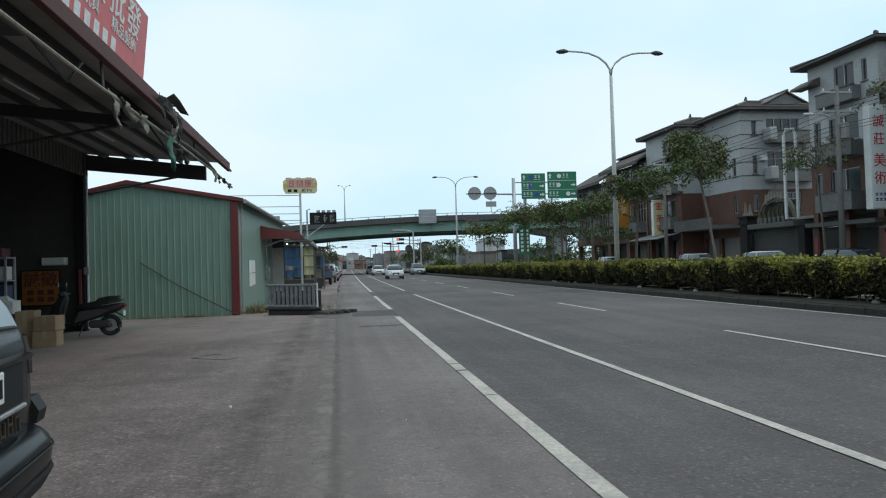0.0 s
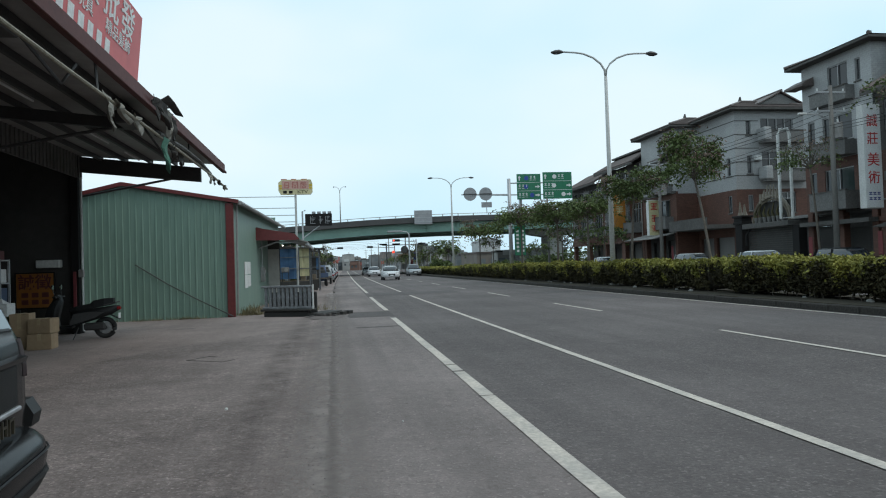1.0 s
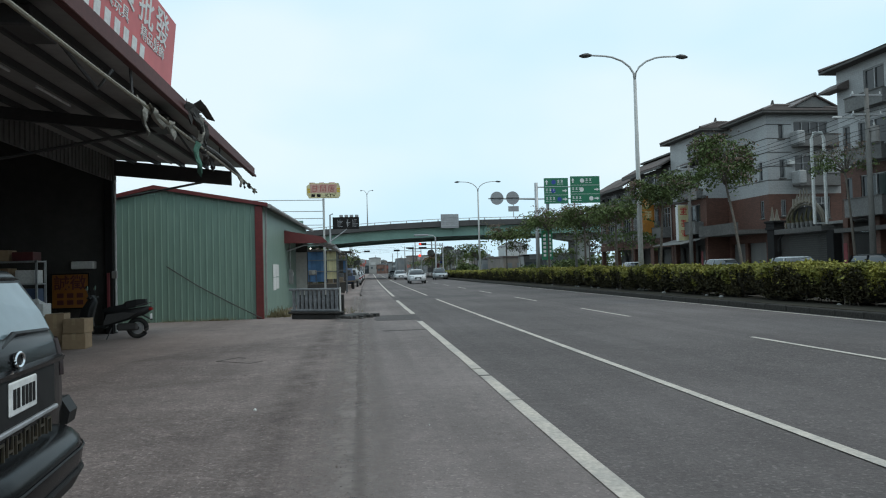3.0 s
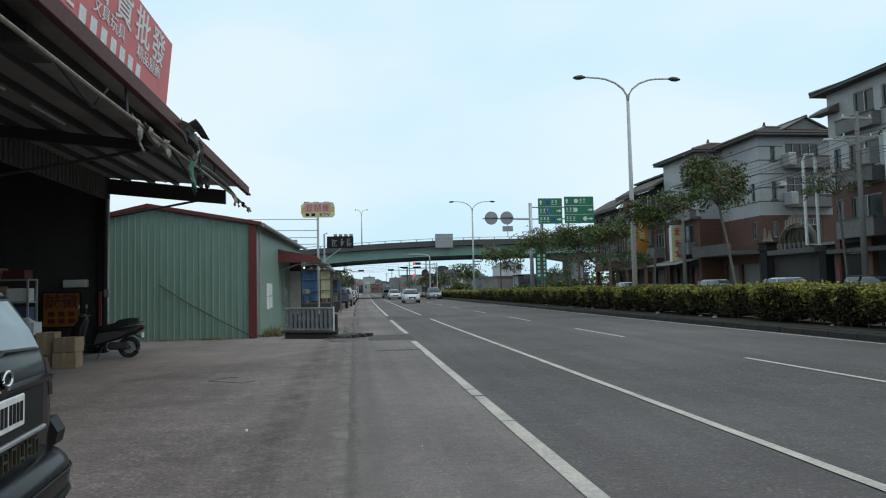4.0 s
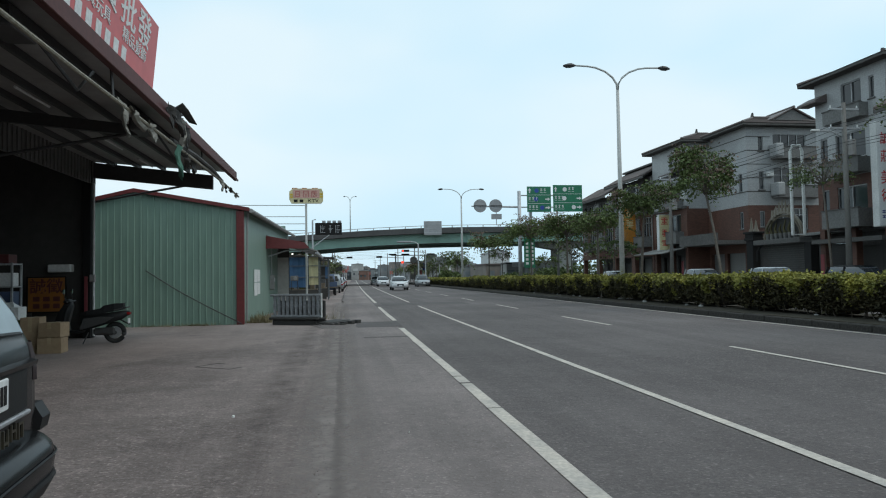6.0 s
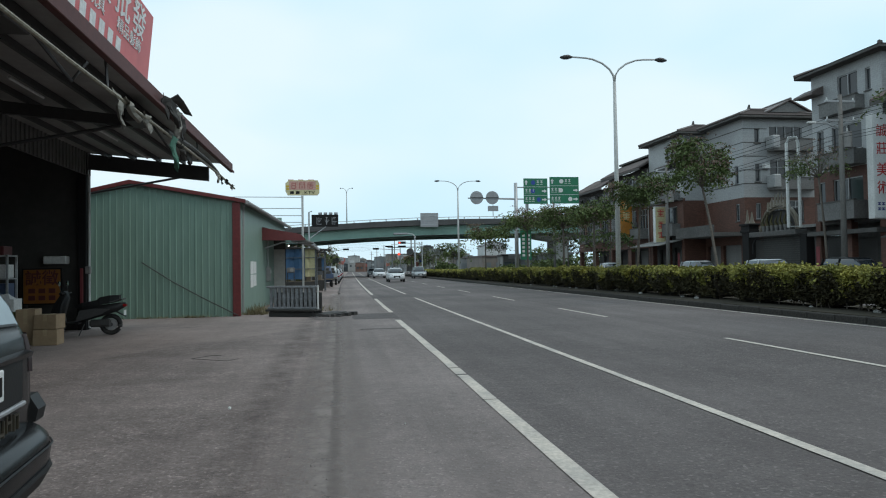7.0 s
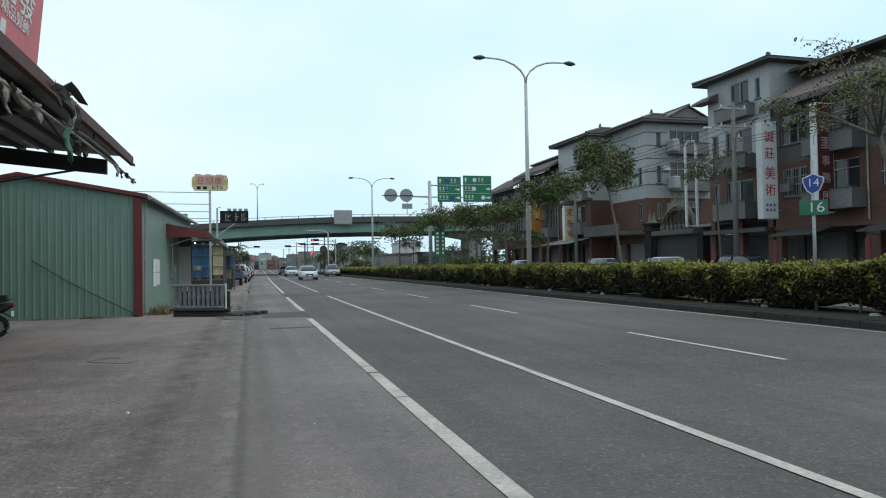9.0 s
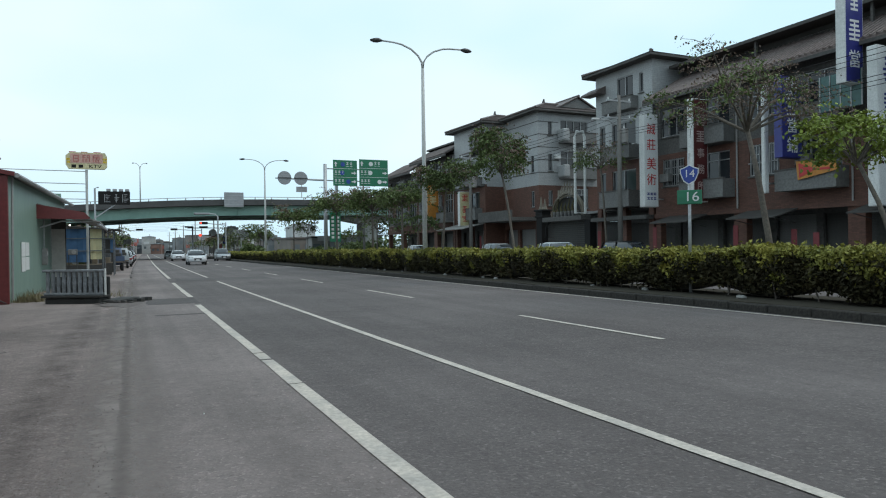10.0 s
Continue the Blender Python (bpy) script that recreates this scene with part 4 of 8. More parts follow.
def window(parent, plane, pos, u0, u1, v0, v1, panes=2, sill=True, bars=False):
    w = part("window", boxes(*[put(plane, pos, a, b, c, d, -0.12, -0.06) for a, b, c, d in
             ((u0, u1, v0, v0 + 0.06), (u0, u1, v1 - 0.06, v1), (u0, u0 + 0.06, v0 + 0.06, v1 - 0.06), (u1 - 0.06, u1, v0 + 0.06, v1 - 0.06))]), "alu", parent)
    step = (u1 - u0) / panes
    for k in range(panes):
        part("pane", boxes(put(plane, pos, u0 + k * step + 0.03, u0 + (k + 1) * step - 0.03, v0 + 0.04, v1 - 0.04, -0.16, -0.13)), "glass", w)
        if k:
            part("mullion", boxes(put(plane, pos, u0 + k * step - 0.03, u0 + k * step + 0.03, v0 + 0.06, v1 - 0.06, -0.125, -0.05)), "alu", w)
    if v1 - v0 > 1.6:
        part("transom", boxes(put(plane, pos, u0 + 0.06, u1 - 0.06, v0 + (v1 - v0) * 0.68, v0 + (v1 - v0) * 0.68 + 0.05, -0.125, -0.052)), "alu", w)
    if sill:
        part("sill", boxes(put(plane, pos, u0 - 0.08, u1 + 0.08, v0 - 0.08, v0, -0.1, 0.07)), "cement", w)
    return w


def balcony(parent, plane, pos, u0, u1, v, h=1.0, out=0.8):
    b = part("balcony", boxes(put(plane, pos, u0, u1, v - 0.15, v, 0.0, out), put(plane, pos, u0, u1, v, v + h, out - 0.12, out),
                              put(plane, pos, u0, u0 + 0.12, v, v + h, 0.0, out - 0.12), put(plane, pos, u1 - 0.12, u1, v, v + h, 0.0, out - 0.12)), "balcony_tile", parent)
    part("coping", boxes(put(plane, pos, u0 - 0.04, u1 + 0.04, v + h, v + h + 0.07, out - 0.16, out + 0.04)), "cement", b)
    return b


def shutter(parent, plane, pos, u0, u1, v0, v1):
    skin = "shutter_pale" if int(u0 * 7) % 3 == 0 else "shutter"
    n = int((v1 - v0) / 0.14)
    s = part("roller_shutter", boxes(put(plane, pos, u0, u1, v0, v1, -0.34, -0.31)), skin, parent)
    h = (v1 - v0) / n
    first = part("slat", boxes(put(plane, 0, u0, u1, 0, h * 0.86, -0.3, -0.25)), skin, s)
    for k in range(n):
        o = first if k == 0 else bpy.data.objects.new("slat", first.data)
        if k:
            scene.collection.objects.link(o)
            o.parent = s
        o.location = (pos, 0, v0 + k * h) if plane == "x" else (0, pos, v0 + k * h)
    return s


def hip_roof(parent, x0, x1, y0, y1, z, h, over=0.7, along="y"):
    """Tiled hip roof with an eave slab, tile courses and ridge caps."""
    a0, a1, b0, b1 = x0 - over, x1 + over, y0 - over, y1 + over
    part("eave", boxes((a0, a1, b0, b1, z - 0.16, z), bevel=0.02), "cement", parent)
    q = min(a1 - a0, b1 - b0) / 2 * 0.92
    r0, r1 = ((((a0 + a1) / 2, b0 + q), ((a0 + a1) / 2, b1 - q)) if (b1 - b0) >= (a1 - a0) else ((a0 + q, (b0 + b1) / 2), (a1 - q, (b0 + b1) / 2)))
    steps = 11
    rings = []
    for k in range(steps + 1):
        f = k / steps
        def mixp(p, r):
            return (p[0] + (r[0] - p[0]) * f, p[1] + (r[1] - p[1]) * f)
        ring = [mixp((a0, b0), r0), mixp((a1, b0), r0 if (b1 - b0) >= (a1 - a0) else r1), mixp((a1, b1), r1), mixp((a0, b1), r1 if (b1 - b0) >= (a1 - a0) else r0)]
        zz = z + h * f
        if k:
            rings.append([(x, y, zz - 0.0) for x, y in ring])
        rings.append([(x, y, zz + 0.05) for x, y in ring])
    roof = part("roof", loft(rings), "roof_tile", parent)
    for c, r in (((a0, b0), r0), ((a1, b0), r0 if (b1 - b0) >= (a1 - a0) else r1), ((a1, b1), r1), ((a0, b1), r1 if (b1 - b0) >= (a1 - a0) else r0)):
        part("hip_cap", tube([(c[0], c[1], z + 0.1), (r[0], r[1], z + h + 0.08)], 0.11, 6), "roof_tile", roof)
    part("ridge_cap", tube([(r0[0], r0[1], z + h + 0.08), (r1[0], r1[1], z + h + 0.08)], 0.13, 6), "roof_tile", roof)
    part("finial", tube([(r0[0], r0[1], z + h + 0.1), (r0[0], r0[1], z + h + 0.3), (r0[0], r0[1] - 0.05, z + h + 0.5)], 0.16, 6, 0.06), "cement", roof)
    return roof


def shell(parent, x0, x1, y0, y1, z1):
    """The hidden back and north walls, and the dark rooms behind the windows."""
    part("core", boxes((x0 + 2.6, x1, y0 + 0.6, y1 - 0.02, 0.0, 3.8), (x0 + 0.6, x1, y0 + 0.6, y1 - 0.02, 3.8, z1)), "cement", parent)


# north pair with hip roofs
b1 = thing("hip_roof_house", "four-storey house, pale tile over red brick, hip roof", "house", group="houses")
lw = [(57.1, 59.0, 5.0, 6.6), (57.1, 59.0, 8.0, 9.6), (57.1, 59.0, 10.9, 12.2), (60.6, 61.6, 8.0, 9.6), (60.6, 61.6, 5.0, 6.6)]
wall("brick_wall", b1, "wall_brick", "x", 30.0, 56.0, 62.5, 4.0, 7.2, [h for h in lw if h[3] < 7])
wall("upper_wall", b1, "wall_white", "x", 30.0, 56.0, 62.5, 7.2, 12.9, [h for h in lw if h[2] > 7])
wall("brick_side", b1, "wall_brick", "y", 56.0, 30.2, 34.0, 0.15, 7.0, [])
wall("side_wall", b1, "wall_white", "y", 56.0, 30.2, 34.0, 7.0, 12.9, [])
for a in lw:
    window(b1, "x", 30.0, *a, panes=2 if a[1] - a[0] > 1.2 else 1)
for z in (7.15, 10.2):
    part("band", boxes((29.85, 29.99, 56.0, 62.5, z - 0.12, z + 0.1)), "cement", b1)
    part("eyebrow_roof", prism([(29.0, z - 0.05), (30.0, z + 0.35), (30.0, z + 0.43), (29.0, z + 0.05)], "y", 56.8, 59.3), "roof_tile", b1)
balcony(b1, "x", 30.0, 56.6, 59.6, 4.1, 0.9)
balcony(b1, "x", 30.0, 56.6, 59.6, 7.25, 0.7)
wall("shop_wall", b1, "cement", "x", 32.2, 56.0, 62.5, 0.15, 4.0, [(56.6, 59.2, 0.15, 3.0), (59.7, 62.0, 0.15, 3.0)])
shutter(b1, "x", 32.2, 56.6, 59.2, 0.15, 3.0)
shutter(b1, "x", 32.2, 59.7, 62.0, 0.15, 3.0)
part("canopy", prism([(27.8, 3.05), (30.0, 3.55), (30.0, 3.62), (27.8, 3.12)], "y", 56.2, 62.3), "sheet", b1, "thin pale sheet canopy")
part("arcade_ceiling", boxes((30.2, 32.2, 56.0, 62.5, 4.0 - 0.15, 4.0)), "cement", b1)
for y in (56.24, 59.25, 62.26):
    part("column", boxes((30.0, 30.45, y - 0.22, y + 0.22, 0.15, 4.0 - 0.001), bevel=0.02), "wall_brick", b1)
shell(b1, 30, 40, 56.0, 62.5, 12.7)
hip_roof(b1, 30, 37, 56.0, 62.5, 12.95, 1.3)

b2 = thing("courtyard_house", "four-storey house with pale banded walls over red brick", "house", group="houses")
rw = [(50.7, 51.2, 7.8, 9.3), (50.7, 51.2, 4.8, 6.2), (53.0, 53.5, 7.8, 9.3)]
wall("brick_wall", b2, "wall_brick", "x", 32.0, 50.0, 55.97, 3.9, 6.65, [rw[1]])
wall("upper_wall", b2, "wall_white", "x", 32.0, 50.0, 55.97, 6.65, 13.0, [rw[0], rw[2]])
wall("shop_wall", b2, "wall_brick", "x", 32.0, 50.0, 55.97, 0.15, 3.9, [(50.6, 53.2, 0.15, 2.9), (53.6, 55.6, 0.15, 2.9)])
shutter(b2, "x", 32.0, 50.6, 53.2, 0.15, 2.9)
shutter(b2, "x", 32.0, 53.6, 55.6, 0.15, 2.9)
for a in rw:
    window(b2, "x", 32.0, *a, panes=1)
sw_holes = [(33.0, 33.45, 11.0, 12.2), (34.3, 37.2, 10.8, 12.4), (33.0, 33.45, 7.9, 9.4), (34.3, 37.2, 7.7, 9.7), (33.0, 33.45, 4.9, 6.2), (34.3, 37.2, 4.7, 6.4)]
wall("side_upper_wall", b2, "wall_white", "y", 50.0, 32.2, 38.5, 6.65, 13.0, [h for h in sw_holes if h[2] > 6.6])
wall("side_brick_wall", b2, "wall_brick", "y", 50.0, 32.2, 38.5, 0.15, 6.65, [h for h in sw_holes if h[2] < 6.6])
for a in sw_holes:
    window(b2, "y", 50.0, *a, panes=1 if a[1] - a[0] < 1 else 4)
for z in (10.45, 7.35):
    balcony(b2, "y", 50.0, 34.1, 38.0, z, 0.75, 0.9)
    if z < 9:
        part("air_conditioner", boxes((33.6, 34.1, 49.65, 49.98, z + 1.6, z + 1.95), bevel=0.02), "white_metal", b2, "white air-conditioner box")
for z in (7.75, 8.85, 9.95, 11.05, 12.15):
    part("wall_joint", boxes((31.985, 32.02, 49.98, 55.9, z - 0.035, z + 0.035), (31.985, 34.1, 49.985, 50.02, z - 0.035, z + 0.035)), "cement", b2, "dark grooved joint round the wall")
for z in (10.45, 7.35):
    part("balcony_end", boxes((33.95, 34.6, 48.98, 49.98, z, z + 1.05), bevel=0.08), "wall_white", b2, "rounded pale balcony end wall")
part("terrace", boxes((29.2, 32.0, 50.0, 55.95, 3.6, 3.9), (29.2, 29.35, 50.0, 55.95, 3.9, 4.5)), "cement", b2, "grey concrete terrace ledge")
shell(b2, 32, 40, 50.0, 55.9, 12.9)
hip_roof(b2, 32, 38.5, 50.0, 55.0, 13.1, 1.1)
gab = part("gable", prism([(35.0, 13.75), (38.6, 13.75), (36.8, 14.65)], "y", 50.9, 54.2), "balcony_tile", b2, "pale gable end in the roof")
for x0, x1, z0, z1 in ((34.8, 36.8, 13.72, 14.72), (38.8, 36.8, 13.72, 14.72)):
    part("gable_slope", prism([(x0, z0), (x1, z1), (x1, z1 + 0.1), (x0, z0 + 0.1)], "y", 50.7, 54.4), "roof_tile", gab)
part("gable_cap", tube([(36.8, 50.65, 14.82), (36.8, 54.4, 14.82)], 0.11, 6), "roof_tile", gab)


def row_house(y0, y1, eave, pent, seed, x=XF, tile="eave_tile"):
    """One unit of the terrace: shop below, brick storey, pale storey, tiled eave and a set-back top floor."""
    rng = random.Random(seed)
    t = thing("row_house", rng.choice(("narrow terraced shop house, brick and grey render, tiled eave", "terraced shop house with brick storey and tiled eave")), "house", group="houses")
    w = y1 - y0
    f1, f2 = 4.0, 4.0 + (eave - 4.0) / 2
    h1 = [(y0 + w * 0.1, y0 + w * 0.48, f1 + 0.95, f2 - 0.55), (y0 + w * 0.62, y0 + w * 0.9, f1 + 0.95, f2 - 0.55)]
    h2 = [(y0 + w * 0.1, y0 + w * 0.5, f2 + 0.85, eave - 0.6), (y0 + w * 0.62, y0 + w * 0.92, f2 + 0.85, eave - 0.6)]
    wall("brick_wall", t, "wall_brick", "x", x, y0, y1, f1 - 0.75, f2 - 0.2, h1)
    wall("upper_wall", t, "cement", "x", x, y0, y1, f2 - 0.2, eave, h2)
    for a in h1 + h2:
        window(t, "x", x, *a, panes=3 if a[1] - a[0] > 1.8 else 2)
    balcony(t, "x", x, y0 + w * 0.05, y0 + w * 0.55, f1 + 0.1, 0.85, 0.9)
    balcony(t, "x", x, y0 + w * 0.05, y0 + w * 0.55, f2 + 0.0, 0.8, 0.8)
    part("ledge", boxes((x - 0.12, x - 0.002, y0, y1, f1 - 0.95, f1 - 0.7)), "wall_brick", t)
    sh_h = [(y0 + w * 0.08, y0 + w * 0.5, 0.15, 2.9), (y0 + w * 0.56, y0 + w * 0.93, 0.15, 2.9)]
    wall("shop_wall", t, "cement", "x", x + 2.2, y0, y1, 0.15, f1 - 0.75, sh_h)
    part("arcade_ceiling", boxes((x + 0.2, x + 2.2, y0, y1, f1 - 0.75, f1 - 0.6)), "cement", t)
    shutter(t, "x", x + 2.2, *sh_h[0])
    if rng.random() < 0.5:
        shutter(t, "x", x + 2.2, *sh_h[1])
    else:
        window(t, "x", x + 2.2, *sh_h[1], panes=2, sill=False)
    for y in (y0 + 0.2, y1 - 0.2):
        part("column", boxes((x + 0.0, x + 0.45, y - 0.22, y + 0.22, 0.15, f1 - 0.752), bevel=0.02), "wall_brick", t)
    for k in range(3):
        ya = y0 + w * rng.uniform(0.1, 0.85)
        za = rng.choice((f1 + 1.2, f2 + 1.0, f2 + 0.2, f2 + 1.9))
        part("air_conditioner", boxes((x - 0.42, x - 0.02, ya, ya + 0.75, za, za + 0.5), bevel=0.03), "balcony_tile", t, "grimy white air-conditioner box")
    part("drainpipe", tube([(x - 0.06, y0 + 0.12, f1 - 0.7), (x - 0.06, y0 + 0.12, eave - 0.2)], 0.05, 6), "sheet", t)
    part("window_grille", boxes(*[(x - 0.1, x - 0.07, y0 + w * 0.62 + q * w * 0.028, y0 + w * 0.62 + q * w * 0.028 + 0.03, f1 + 0.95, f2 - 0.55) for q in range(10)], (x - 0.1, x - 0.02, y0 + w * 0.62, y0 + w * 0.9, f1 + 1.6, f1 + 1.64)), "alu", t)
    n = max(3, int(w / 0.3))
    part("tiled_eave", prism([(x - 1.0, eave - 0.1), (x + 2.2, eave + 1.65), (x + 2.2, eave + 1.77), (x - 1.0, eave + 0.02)], "y", y0, y1), tile, t)
    ribs = bmesh.new()
    for k in range(n):
        yy = y0 + (k + 0.5) * w / n
        tube([(x - 1.04, yy, eave + 0.01), (x + 2.2, yy, eave + 1.77)], 0.07, 5, bm=ribs)
    part("tile_ribs", ribs, tile, t)
    part("gutter_board", boxes((x - 1.0, x - 0.9, y0, y1, eave - 0.26, eave - 0.1)), "cement", t)
    if pent:
        ph = [(y0 + w * 0.12, y0 + w * 0.7, eave + 1.95, pent - 0.25)]
        wall("top_floor_wall", t, "dark_sheet", "x", x + 2.4, y0, y1, eave + 0.9, pent, ph)
        window(t, "x", x + 2.4, *ph[0], panes=3)
        part("flat_roof", boxes((x + 1.2, x + 10, y0, y1, pent, pent + 0.18)), "dark_sheet", t)
        part("roof_post", boxes((x + 1.4, x + 1.52, y0 + 0.05, y0 + 0.17, eave + 0.75, pent)), "cement", t)
    part("core", boxes((x + 2.6, x + 12, y0 + 0.01, y1 - 0.01, 0, f1 - 0.6), (x + 0.6, x + 12, y0 + 0.01, y1 - 0.01, f1 - 0.6, eave)), "cement", t)
    if pent:
        part("top_core", boxes((x + 3.0, x + 12, y0 + 0.01, y1 - 0.01, eave, pent)), "cement", t)
    return t


for k, (a, b, e, p) in enumerate(((26.9, 33.4, 10.25, 12.5), (20.4, 26.9, 10.25, 12.5), (13.9, 20.4, 10.25, 12.5), (7.4, 13.9, 10.25, 12.5), (62.6, 67.4, 10.9, 12.4), (67.4, 72.4, 10.9, 12.4), (72.4, 77.4, 10.1, 0), (77.4, 82.2, 10.1, 0))):
    row_house(a, b, e, p, 60 + k, tile="eave_tile" if b < 40 else "roof_tile")

b3 = thing("corner_house", "tall corner house, pale tile over red brick, hip roof", "house", group="houses")
cw = [(35.4, 37.0, 11.2, 12.6), (34.4, 34.8, 11.2, 12.5), (35.2, 37.6, 8.0, 9.6), (35.2, 37.6, 4.9, 6.4), (38.3, 38.9, 8.0, 9.6), (38.3, 38.9, 4.9, 6.4)]
wall("brick_wall", b3, "wall_brick", "x", 30.0, 33.6, 39.3, 3.9, 7.0, [h for h in cw if h[3] < 7])
wall("upper_wall", b3, "wall_white", "x", 30.0, 33.6, 39.3, 7.0, 13.2, [h for h in cw if h[2] > 7])
wall("shop_wall", b3, "cement", "x", 32.2, 33.6, 39.3, 0.15, 3.9, [(34.1, 36.4, 0.15, 2.9), (36.8, 38.9, 0.15, 2.9)])
shutter(b3, "x", 32.2, 34.1, 36.4, 0.15, 2.9)
shutter(b3, "x", 32.2, 36.8, 38.9, 0.15, 2.9)
wall("side_wall", b3, "wall_white", "y", 33.6, 30.2, 34.5, 10.2, 13.2, [])
for a in cw:
    window(b3, "x", 30.0, *a, panes=1 if a[1] - a[0] < 0.8 else 2)
balcony(b3, "x", 30.0, 34.9, 37.9, 4.05, 0.9, 0.9)
balcony(b3, "x", 30.0, 34.9, 37.9, 7.2, 0.7, 0.8)
balcony(b3, "x", 30.0, 34.9, 37.9, 10.4, 0.65, 0.6)
part("ledge", boxes((29.4, 29.998, 33.6, 39.3, 3.05, 3.3)), "cement", b3)
part("eyebrow_roof", prism([(29.2, 11.85), (30.0, 11.85), (30.0, 12.4), (29.2, 11.98)], "y", 38.2, 39.95), "roof_tile", b3)
part("arcade_ceiling", boxes((30.2, 32.2, 33.6, 39.3, 3.9 - 0.15, 3.9)), "cement", b3)
for y in (33.84, 36.45, 39.059999999999995):
    part("column", boxes((30.0, 30.45, y - 0.22, y + 0.22, 0.15, 3.9 - 0.001), bevel=0.02), "wall_brick", b3)
shell(b3, 30, 40, 33.6, 39.3, 13.1)
hip_roof(b3, 30, 36, 33.6, 39.3, 13.3, 0.95)

# ---- courtyard gate ----
gt = thing("gate", "dark gateway with weathered gilt arch over a lowered shutter", "gate", pose(30.0, 43.2, 0.15))
pl_ = part("pillar", boxes((-0.35, 0.35, 2.75, 3.55, 0, 3.5), (-0.45, 0.45, 2.5, 3.65, 3.5, 3.7), (-0.4, 0.4, 2.6, 3.6, 3.7, 4.0), (-0.5, 0.5, 2.45, 3.7, 4.0, 4.15), bevel=0.02), "black", gt, "black pillar with stepped cap")
for y in (2.8, 3.35):
    part("finial", tube([(0, y, 4.15), (0, y, 4.4), (0, y, 5.0 + 0.2 * (y > 3))], 0.22, 8, 0.03), "gold", pl_, "weathered gilt pointed finial")
part("side_post", boxes((-0.3, 0.3, -3.4, -2.75, 0, 3.1), bevel=0.02), "black", gt)
part("scroll", tube([(-0.2, 2.4, 1.9), (-0.25, 2.3, 2.7), (-0.2, 1.9, 3.1), (-0.2, 1.4, 3.3)], 0.09, 6), "black", gt)
for r, w_ in ((2.05, 0.12), (1.8, 0.07)):
    part("arch", tube([(0, -0.3 + r * math.cos(a), 3.5 + r * math.sin(a) * 0.85) for a in [math.pi * k / 16 for k in range(17)]], w_, 6), "gold", gt, "weathered gilt arch")
part("lintel", boxes((-0.6, 0.3, -2.75, 2.3, 3.1, 3.45), bevel=0.03), "cement", gt, "grey concrete lintel")
for k in range(7):
    y = -1.75 + 0.48 * k
    pot = part("flower_pot", tube([(-0.2, y, 3.45), (-0.2, y, 3.62), (-0.2, y, 3.85)], 0.09, 8, 0.16), "balcony_tile", gt, "pale flower pot")
    part("plant", tube([(-0.2, y, 3.83), (-0.25, y + 0.08, 4.1), (-0.2, y - 0.06, 4.45 + 0.15 * (k % 3))], 0.13, 5, 0.03), "leaf_dark", pot)
for k in range(7):
    y = -1.35 + 0.35 * k
    part("crest", tube([(0, y, 5.15 - 0.06 * (k - 3) ** 2 * 0.6), (0, y + 0.05, 5.5), (0, y, 6.15 - 0.09 * (k - 3) ** 2)], 0.17, 6, 0.02), "gold", gt, "weathered gilt crest point")
part("dark_infill", boxes((0.25, 0.32, -2.0, 1.5, 3.45, 4.9)), "dark_room", gt)
for k in range(21):
    z = 0.02 + k * 0.146
    part("shutter_slat", boxes((0.02, 0.06, -2.75, 2.45, z, z + 0.13)), "dark_room", gt)
alley = thing("courtyard_hall", "low dark hall with roller shutter behind the gate", "building")
wall("front_wall", alley, "cement", "x", 33.5, 39.3, 49.9, 0.15, 3.9, [(41.0, 46.5, 0.15, 3.2)])
shutter(alley, "x", 33.5, 41.0, 46.5, 0.15, 3.2)
part("flat_roof", boxes((33.0, 40, 39.32, 49.9, 3.9, 4.1)), "sheet", alley)


